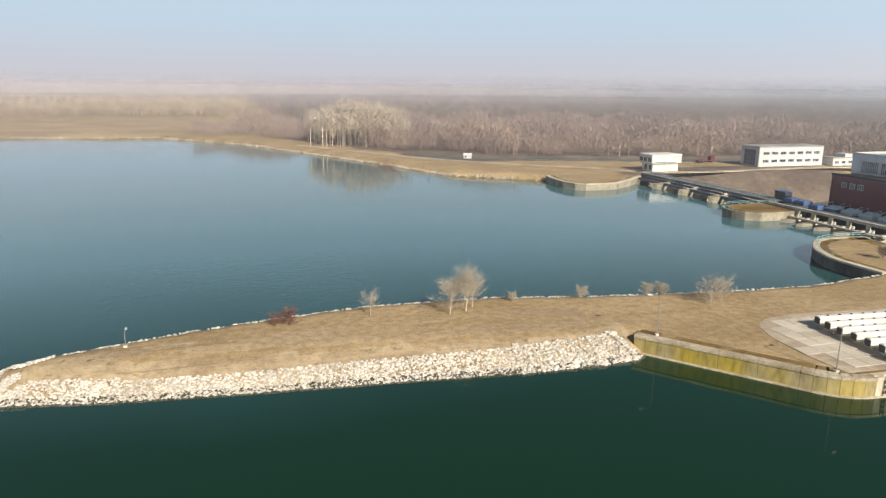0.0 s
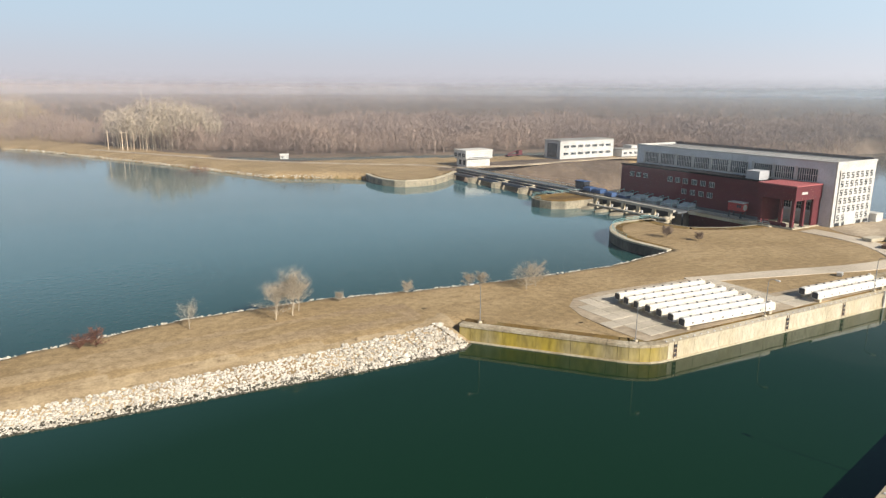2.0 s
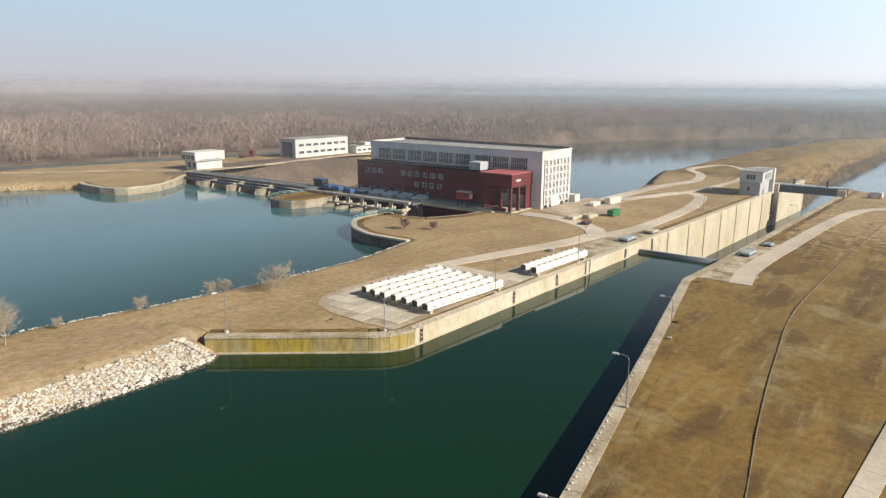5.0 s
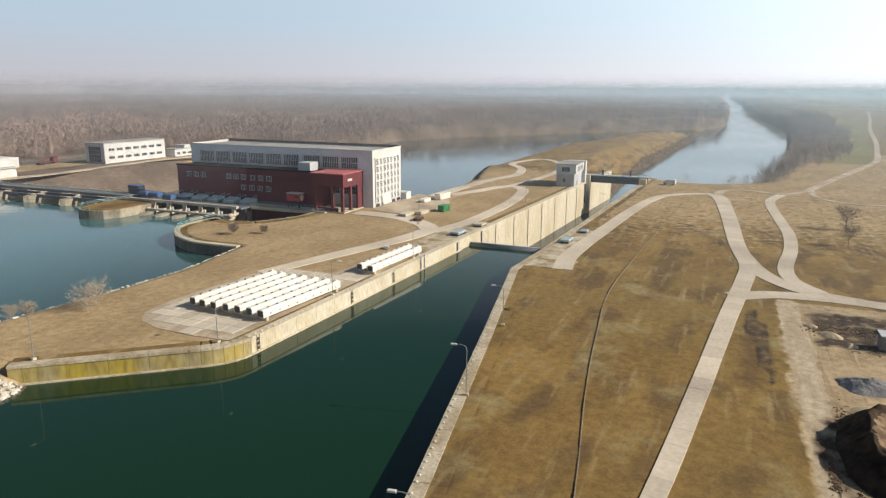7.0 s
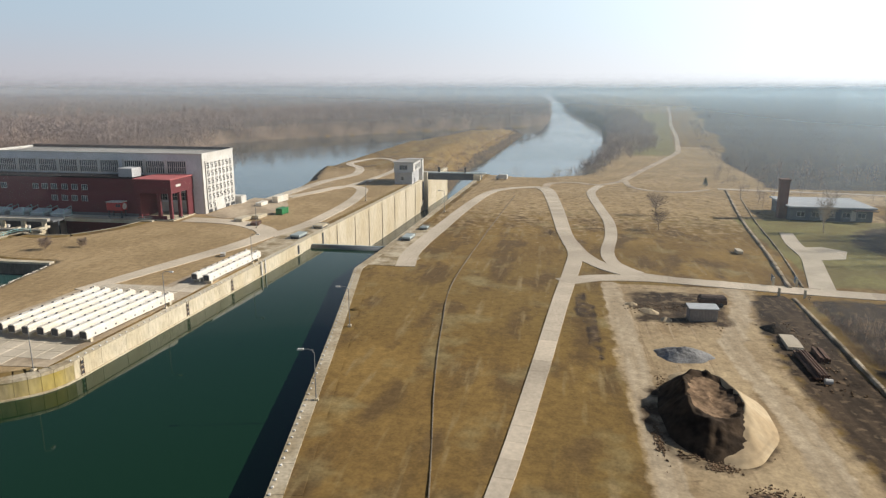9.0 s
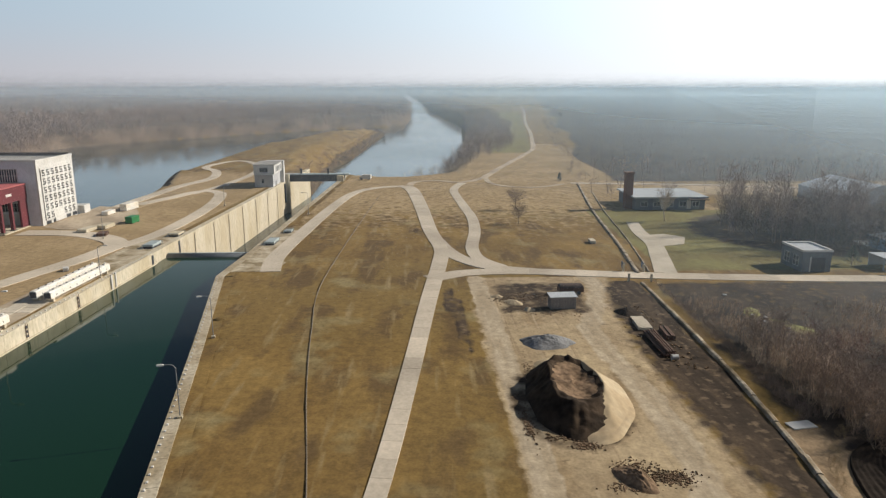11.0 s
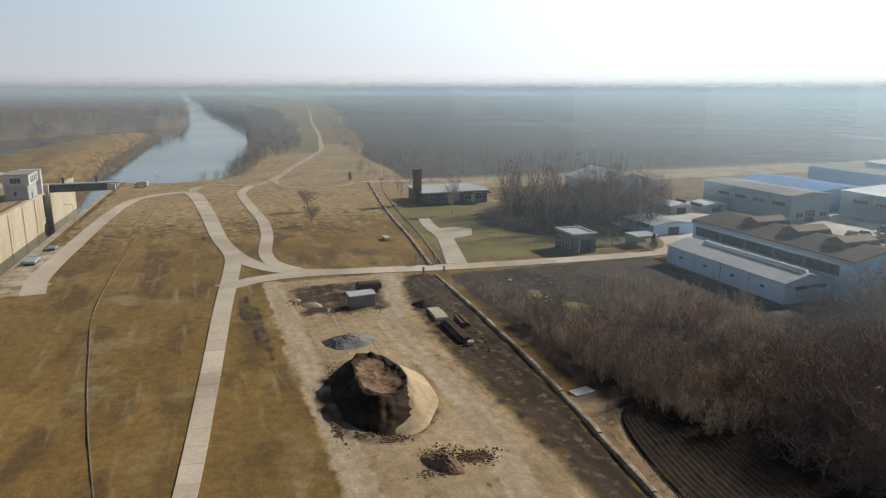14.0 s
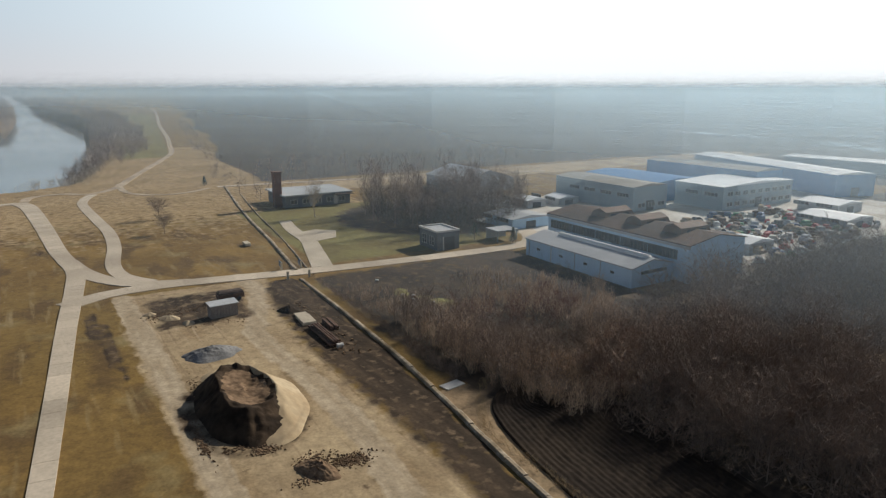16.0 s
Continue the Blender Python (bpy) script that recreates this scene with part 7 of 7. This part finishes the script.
def bare_tree(name, label, x, y, high, spread, seed, mat=PALE_BARK, limbs=9, twigs=1100, group="", fork=0.3, z=0.0, thick=1.0):
    ob = thing(name, label, "tree" if high > 4 else "bush", at=(x, y, z), group=group)
    v, f = tuft(seed, min(0.6, spread / high), 10 + limbs, max(500, int(twigs * 1.2)), (0.0022 if high > 4 else 0.006) * max(1.0, math.hypot(x, y) / 110), fork * 0.8, False)
    data = branchy(seed, high, spread, limbs, 0, 0.02, thick, fork)
    part("trunk", tri_mesh("trunk", data, mat), mat, ob)
    part("crown", tri_mesh("crown", (v * high, f), mat), mat, ob)
    return ob


bare_tree("bare_tree", "pale bare forked tree leaning on the spit", 35.1, 113.8, 7.2, 3.8, 1, limbs=8, fork=0.12, thick=0.95)
bare_tree("bare_tree", "tall pale bare poplar on the spit", 38.4, 114.6, 8.6, 2.8, 2, limbs=12, twigs=1800)
bare_tree("bare_tree", "pale bare bushy tree beside the poplar", 40.3, 116.5, 6.6, 3.0, 3, limbs=11, twigs=1500)
bare_tree("bare_tree", "pale bare bushy tree on the spit", 36.6, 117.5, 6.0, 3.0, 30, limbs=11, twigs=1500)
bare_tree("bush", "small pale bare bush on the spit", 21.0, 116.4, 5.3, 2.2, 4, limbs=9, twigs=500, group="spit bushes")
bare_tree("bush", "low red-brown bush by the shore", 6.6, 115.4, 3.2, 2.8, 5, RED_TWIGS, 14, 1800, fork=0.02)
bare_tree("bush", "low red-brown bush beside another", 4.2, 115.6, 2.4, 2.6, 6, RED_TWIGS, 14, 1500, fork=0.02)
for k, (bx, by, bh) in enumerate(((85.4, 106.6, 5.4), (88.5, 107.4, 5.4), (63, 116.5, 2.6), (76.5, 114.5, 2.8), (79, 113.5, 3.0), (49, 118, 2.0))):
    bare_tree("bush", "pale leafless bush on the reservoir shore", bx, by, bh, bh * 0.7, 10 + k, PALE_BARK, 14, 1500, "shore bushes", 0.08)
for k, (bx, by, bh) in enumerate(((150.8, 127, 3.4), (155.0, 119.6, 2.6))):
    bare_tree("bush", "dark leafless bush on the intake lawn", bx, by, bh, bh * 0.8, 20 + k, TWIGS, 14, 1500, "lawn bushes", 0.08)
bare_tree("bare_tree", "dark round-headed bare tree on the meadow", 203.6, -30.2, 6.5, 3.4, 25, TWIGS, 12, 900, "meadow trees")
bare_tree("bare_tree", "dark round-headed bare tree farther on the meadow", 228.8, -32.6, 7.5, 4.2, 26, TWIGS, 12, 900, "meadow trees")
bare_tree("bare_tree", "tall slim bare tree beside the low house", 207, -76.2, 11.5, 3.0, 27, PALE_BARK, 12, 500)
bare_tree("bush", "dark bush beside the meadow road", 190, 0.8, 1.8, 1.6, 28, TWIGS, 10, 500, "", 0.05)


def conifer(x, y, high, wide, seed):
    rng = random.Random(seed)
    b = thing("conifer", "dark green conifer beside the access road", "tree", at=(x, y, 0))
    part("trunk", Shape().tube((0, 0, -0.2), (0, 0, high * 0.9), 0.14, 0.03), BARK, b)
    s = Shape()
    for k in range(900):
        t = rng.random() ** 0.8
        a, r = rng.uniform(0, 6.28), wide * (1 - t) * rng.uniform(0.5, 1.05)
        p = Vector((math.cos(a) * r, math.sin(a) * r, 0.3 + t * (high - 0.4)))
        d = Vector((math.cos(a), math.sin(a), rng.uniform(0.0, 0.7))) * 0.35
        n = Vector((-math.sin(a), math.cos(a), 0)) * 0.16
        s.add([p - n, p + n, p + d], [(0, 1, 2)])
    part("crown", s, NEEDLES, b)


conifer(143.4, -107.6, 4.2, 1.2, 1)
conifer(151.5, -100.7, 4.6, 2.6, 2)
conifer(300, -62, 4, 1.3, 3)



SMALL = [tuft(100 + k, 0.42, 5, 30, 0.0175, 0.12, 1, 0.4 if k % 4 else 0.8) for k in range(8)]          # far woodland trees
FINE = [branchy(200 + k, 1.0, 0.30, 7, 95, 0, 0.6, 0.2) for k in range(6)]      # nearer woodland trees
SHRUB = [tuft(300 + k, 0.50, 8, 62, 0.009, 0.02, False) for k in range(8)]
LOW = [tuft(500 + k, 0.55, 4, 16, 0.03, 0.0, False) for k in range(8)]
REED = [tuft(600 + k, 0.2, 8, 44, 0.008, 0.0, False) for k in range(8)]
SLIM = [tuft(700 + k, 0.17, 12, 190, 0.0028, 0.2) for k in range(4)]
WOOD = [tuft(800 + k, 0.42, 12, 230, 0.0032, 0.08, 2, 2.4) for k in range(8)]   # the near wood
FLUFF = [tuft(720 + k, 0.45, 12, 160, 0.0042, 0.05, False) for k in range(4)]
POPLAR = [tuft(400 + k, 0.2, 6, 44, 0.012, 0.35, 1, 0.8) for k in range(4)]


def scatter(seed, count, x0, x1, y0, y1, keep, high, models=6, spread=(0.9, 1.25)):
    """Places for trees in a plan rectangle where keep(x, y) holds."""
    rng = np.random.RandomState(seed)
    x, y = rng.uniform(x0, x1, count), rng.uniform(y0, y1, count)
    z = land_height(x, y)
    ok = keep(x, y) & (z > -13.5)
    x, y, z = x[ok], y[ok], z[ok]
    n = len(x)
    h = high(x, y) if callable(high) else high
    return np.stack([x, y, z, rng.uniform(0, 6.28, n), h * rng.uniform(0.7, 1.2, n), rng.uniform(*spread, n), rng.randint(0, models, n)], -1)


def left_wood(x, y):
    d, _ = shore_distance(x, y, LEFT_BANK)
    front = np.where(x < 180, 372 + np.maximum(0, 175 - x) * 1.25, np.where(x < 330, 352, 0))
    clear = blob(x, y, -120, 800, 190, 160, 15) + blob(x, y, 910, 1310, 300, 330, -39)
    edge = 14 * np.sin(x * 0.045) + 9 * np.sin(x * 0.11 + 1)
    return (d > np.where(x > 400, 1, 8)) & (y > front + edge) & (clear < 0.3) & ((x > 320) | (y > np.interp(x, [p[0] for p in ARM], [p[1] for p in ARM]) + 13))


near_left = scatter(1, 16000, -60, 700, 300, 700, lambda x, y: left_wood(x, y) & (np.hypot(x, y) < 760), lambda x, y: 13 + 4 * np.sin(x * 0.03 + 1) * np.sin(y * 0.04) + 3 * np.sin(x * 0.09))
stamp("woodland", "bare grey-brown winter woodland on the far bank", "woodland", BARK, SMALL, near_left[:6500])
stamp("woodland", "leafless undergrowth at the far wood's edge", "undergrowth", BARK, SHRUB, scatter(2, 14000, -40, 620, 300, 600, lambda x, y: left_wood(x, y) & ~left_wood(x, y - 45), 6)[:2200])
far_left = scatter(3, 26000, -900, 2200, 100, 2400, lambda x, y: left_wood(x, y) & (np.hypot(x, y) > 700), lambda x, y: 12 + 3 * np.sin(x * 0.013) * np.sin(y * 0.011))
stamp("woodland", "bare woodland stretching to the hazy horizon", "woodland", BARK, SMALL, far_left[:5200])
stamp("woodland", "bare riverside woodland along the far river bank", "woodland", BARK, SMALL, scatter(4, 9000, 420, 1500, -10, 420, lambda x, y: left_wood(x, y), 15)[:3200])
stamp("poplar_stand", "stand of tall pale bare poplars by the water", "woodland", PALE_BARK, POPLAR, scatter(5, 1400, 40, 140, 450, 620, lambda x, y: blob(x, y, 90, 535, 40, 66, -10) > 0.5, lambda x, y: 25 - 6 * (np.hypot((x - 90) / 40, (y - 535) / 66)) ** 2, 4)[:420])
stamp("poplar_belt", "belt of pale bare poplars behind a field", "woodland", PALE_BARK, POPLAR, scatter(6, 1400, -560, 10, 1000, 1130, lambda x, y: x > -2000, 20, 4))


def river_strip(x, y):
    d, _ = shore_distance(x, y, RIGHT_BANK)
    return (d > 4) & (d < np.interp(x, [335, 400, 500], [18, 26, 42]) + 4 * np.sin(x * 0.03)) & (x > 335) & (y < 2)


stamp("riverside_trees", "bare trees and scrub along the river's near bank", "woodland", BARK, SMALL, scatter(7, 9000, 352, 900, -110, 20, river_strip, lambda x, y: 9.5, 8)[:900])
stamp("riverside_scrub", "grey-brown undergrowth beneath the riverside trees", "undergrowth", BARK, SMALL, scatter(27, 9000, 335, 900, -110, 20, lambda x, y: river_strip(x, y) & (y < 6), lambda x, y: 4.5, 8)[:900])
stamp("riverside_trees", "bare trees along the river's distant near bank", "woodland", TWIGS, SMALL, scatter(8, 9000, 850, 2600, -140, 60, river_strip, 13)[:900])
stamp("riverside_scrub", "bare scrub at the river bend", "undergrowth", PALE_BARK, SHRUB, scatter(9, 700, 318, 385, -30, 22, lambda x, y: (shore_distance(x, y, RIGHT_BANK)[0] > 1) & (y > -20 - (x - 318) * 0.2), 4.5)[:110])
stamp("riverside_scrub", "dark scrub along the dyke's foot", "undergrowth", TWIGS, SHRUB, scatter(10, 2200, 300, 900, -200, -68, lambda x, y: np.abs(y + 73 + (x - 310) * 0.155) < 5, 4.5)[:300])
stamp("plain_trees", "slim bare trees behind the white far road", "trees", BARK, FINE, scatter(28, 400, 304, 340, -330, -84, lambda x, y: x > 300, lambda x, y: 9)[:80])
stamp("tongue_scrub", "brown scrub on the river tongue's shore", "undergrowth", BARK, SMALL, scatter(11, 7500, 345, 860, 28, 75, lambda x, y: np.abs(shore_distance(x, y, ISLAND)[0] - 5) < 5, 2.6, 8)[:700])


def plain(x, y):
    return (x > 300) & (y < -78 - 0.158 * (x - 320) + 4 * np.sin(x * 0.05)) & ~((x < 480) & (y < -150) & (y > -420) & (x < 330))


stamp("orchard_wood", "low dark scrub across the far plain", "woodland", SCRUB, LOW, scatter(12, 26000, 300, 900, -800, -90, plain, 1.5, 8)[:8000])
stamp("orchard_wood", "dark leafless wood fading towards the horizon", "woodland", SCRUB, LOW, scatter(13, 26000, 700, 2900, -2300, -150, lambda x, y: plain(x, y) & ((np.hypot(x, y) > 1500) | (np.sin(np.hypot(x, y * 1.2) * 0.012 + x * 0.002) > 0.93)), 11)[:4200])
stamp("plain_trees", "hazy bare trees beyond the flooded plain", "woodland", SCRUB, SMALL, scatter(31, 900, 60, 420, -900, -560, lambda x, y: np.sin(x * 0.02) + np.sin(y * 0.03) > 0.3, 13)[:300])
stamp("plain_scrub", "low dark scrub behind the factories", "undergrowth", SCRUB, LOW, scatter(32, 1600, 60, 330, -600, -310, lambda x, y: (y < -310) & ~((x > 120) & (x < 260) & (y > -360)), 2.5)[:900])
stamp("garden_trees", "tall slim fuzzy poplars behind the garage", "trees", BARK, SLIM, scatter(14, 820, 160, 222, -142, -84, lambda x, y: blob(x, y, 188, -112, 28, 26) > 0.5, lambda x, y: 14, 4)[:110])
stamp("garden_scrub", "dark bare scrub behind the garage", "undergrowth", SCRUB, FLUFF, scatter(15, 900, 156, 222, -142, -84, lambda x, y: blob(x, y, 186, -112, 28, 24) > 0.5, lambda x, y: 8, 4)[:280])
stamp("house_trees", "bare trees behind the low house", "trees", BARK, FINE, scatter(16, 90, 248, 282, -150, -66, lambda x, y: x > 0, lambda x, y: 8)[:26])


def thicket(x, y):
    field = np.clip((np.minimum(np.minimum(75.5 - x, y + 56.5 + 0.28 * (52 - x)), x - 20)) / 2, 0, 1)
    return (y < -49.5 - 1.5 * np.sin(x * 0.2)) & (field < 0.3) & ~((x > 92) & (y < -99) & (x < 142)) & (x < 136)


def thicket_height(x, y):
    """Low reeds and brush by the road, rising to trees towards the south-west."""
    return np.clip(1.8 + (122 - x) * 0.05 + (-y - 55) * 0.012, 1.3, 4.6)


stamp("thicket", "dense bare brushwood beside the duct", "thicket", TWIGS, FLUFF, scatter(17, 9000, 22, 136, -104, -49, lambda x, y: thicket(x, y) & ((x < 84) | (np.sin(x * 0.17 + 1) + np.sin(y * 0.23) > 1.25) | (y > -51.5)), thicket_height, 4)[:800])
stamp("thicket", "pale dry reeds and saplings in the thicket", "thicket", SAPLING, REED, scatter(18, 7500, 58, 128, -98, -50, lambda x, y: thicket(x, y) & (np.sin(x * 0.13) + np.sin(y * 0.21) > np.where(x > 104, 0.5, -1.0)), lambda x, y: np.clip(3.5 - (x - 80) * 0.045 + 0.8 * np.sin(x * 0.4) * np.sin(y * 0.37), 1.2, 4.0), 8)[:2000])
stamp("thicket", "reddish leafless dogwood in the thicket", "thicket", RED_TWIGS, FLUFF, scatter(19, 1200, 50, 100, -98, -60, lambda x, y: thicket(x, y) & (np.sin(x * 0.19 + 2) + np.cos(y * 0.17) > 0.4), lambda x, y: 4, 4)[:200])
stamp("wood_edge", "tall dark bare trees in the near wood", "woodland", TWIGS, WOOD, scatter(20, 4200, 14, 86, -180, -60, lambda x, y: thicket(x, y) & (y < -12 - 1.12 * x) & (y < -56), lambda x, y: 9.5 + 2.5 * np.sin(x * 0.31) * np.sin(y * 0.27), 8)[:700])
stamp("wood_edge", "dark bare trees shading the ploughed patch", "woodland", TWIGS, WOOD, scatter(24, 1500, 30, 66, -86, -58, lambda x, y: thicket(x, y) & (y < -60 - 0.1 * (66 - x)), lambda x, y: 9.0, 8)[:150])
stamp("wood_edge", "dark brush under the near wood", "undergrowth", TWIGS, SHRUB, scatter(21, 5200, 10, 96, -190, -58, lambda x, y: thicket(x, y) & (y < -1.12 * x) & (y < -53), lambda x, y: 5)[:1300])
stamp("yard_weeds", "dry weeds along the duct and yard edge", "weeds", TWIGS, SHRUB, scatter(22, 900, 76, 138, -49.8, -46, lambda x, y: y < -44.5 - (x - 40) * 0.035 - 1.2, lambda x, y: 1.1)[:380])
stamp("field_weeds", "pale straw tufts at the ploughed patch's rim", "weeds", STRAW, SHRUB, scatter(23, 3500, 36, 74, -58, -41, lambda x, y: np.abs(y + 43.0 + np.where(x > 60, np.maximum(x - 60, 0) ** 1.6 * 0.12, 0)) < 0.7, lambda x, y: 0.8)[:420])


stamp("duct_trees", "slim bare trees along the duct", "trees", TWIGS, WOOD, scatter(33, 900, 68, 104, -62, -51, thicket, lambda x, y: 6.4 - (x - 70) * 0.03, 8)[:95])


def far_bits():
    b = thing("river_hut", "small white hut on the far river bank", "hut", at=(129, 386, 0), turn=-20)
    part("wall", Shape().box(-2.3, -1.6, 0, 2.3, 1.6, 2.1), WHITE, b)
    part("roof", Shape().add([(-2.6, -1.9, 2.1), (2.6, -1.9, 2.1), (2.6, 1.9, 2.1), (-2.6, 1.9, 2.1), (-2.6, 0, 3.0), (2.6, 0, 3.0)], [(0, 3, 2, 1), (0, 1, 5, 4), (2, 3, 4, 5), (0, 4, 3), (1, 2, 5)]), WHITE_METAL, b)
    window(b, -1.6, -1.6, 0.6, 1.2, 1.0, "-y", 2, 1)
    stamp("shore_brush", "dark half-sunken willow brush at the reservoir shore", "brush", RED_TWIGS, WOOD, scatter(41, 900, 60, 86, 352, 384, lambda x, y: blob(x, y, 73, 368, 8, 13, -25) > 0.5, 4.2, 8)[:90])
    for k, (x, y) in enumerate(((48.2, 490.5), (56.1, 486.4), (58.8, 485.3), (63, 488.2), (66.9, 488.8), (70, 481), (78.5, 494))):
        q = thing("power_pole", "pale wooden power pole with a crossarm", "power pole", at=(x, y, 0), group="power poles")
        part("pole", Shape().tube((0, 0, -0.3), (0, 0, 12.5), 0.28, 0.2), SAPLING, q)
        part("crossarm", Shape().box(-1.4, -0.12, 11.2, 1.4, 0.12, 11.5), SAPLING, q)
        for e in (-1.2, 0, 1.2):
            part("insulator", Shape().tube((e, 0, 11.5), (e, 0, 11.9), 0.1), WHITE, q)
    wire = thing("power_line", "thin wires strung between the wooden poles", "power line")
    for h in (11.9, 10.6, 9.4):
        part("wire", Shape().tube((63, 488.2, h), (120, 470, h - 1.0), 0.05, sides=4), DARK_STEEL, wire)


far_bits()


for i, (x0, y0, x1, y1, w) in enumerate(((470, -536, 440, -530, 10), (432, -528, 395, -522, 16), (388, -525, 352, -522, 22), (344, -522, 318, -517, 16), (300, -512, 268, -496, 26), (258, -490, 232, -474, 22), (214, -466, 196, -455, 18), (467, -384, 463, -364, 4))):
    pool = ribbon(Shape(), smooth_line([(x0, y0), ((x0 + x1) / 2 + 2, (y0 + y1) / 2 - 2), (x1, y1)], 6), (w, w * 0.6), -0.5, 0.06)
    tagged(part("water_pool", pool, RIVER), "far shining pool of flood water on the plain", "water", kind="structure")


# ---- haze shells ----
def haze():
    """Translucent rings standing in for haze, finely pleated so that they scatter light alike in all directions:
    radius, density half-way up and at the thickest. Density grows up to eye height to fit the camera's view.
    """
    # sunward: extra density that stands in for glare towards the sun
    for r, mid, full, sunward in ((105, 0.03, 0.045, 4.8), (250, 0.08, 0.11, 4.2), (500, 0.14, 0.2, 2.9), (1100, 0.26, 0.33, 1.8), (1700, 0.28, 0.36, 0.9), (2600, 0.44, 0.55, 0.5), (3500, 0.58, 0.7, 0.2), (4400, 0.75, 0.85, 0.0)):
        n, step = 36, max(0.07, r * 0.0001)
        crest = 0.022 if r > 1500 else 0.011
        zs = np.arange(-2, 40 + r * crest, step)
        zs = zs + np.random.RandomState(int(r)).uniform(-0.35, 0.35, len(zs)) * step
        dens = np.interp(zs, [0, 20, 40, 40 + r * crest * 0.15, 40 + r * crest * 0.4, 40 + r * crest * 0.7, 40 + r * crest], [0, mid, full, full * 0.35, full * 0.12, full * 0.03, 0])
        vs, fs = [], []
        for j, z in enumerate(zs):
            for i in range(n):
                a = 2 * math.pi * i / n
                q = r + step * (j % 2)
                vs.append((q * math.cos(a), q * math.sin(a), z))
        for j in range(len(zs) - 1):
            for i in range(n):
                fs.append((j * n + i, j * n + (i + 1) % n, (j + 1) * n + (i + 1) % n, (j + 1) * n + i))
        me = Shape().add(vs, fs).mesh("haze_shell", HAZE)
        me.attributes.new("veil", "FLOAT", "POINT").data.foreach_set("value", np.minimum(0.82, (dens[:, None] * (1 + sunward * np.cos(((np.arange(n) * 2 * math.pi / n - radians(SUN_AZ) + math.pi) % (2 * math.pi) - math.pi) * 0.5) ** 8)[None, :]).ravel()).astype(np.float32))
        ob = tagged(new("haze_shell", me), "translucent ring standing in for winter haze over the distance", "haze", kind="structure")
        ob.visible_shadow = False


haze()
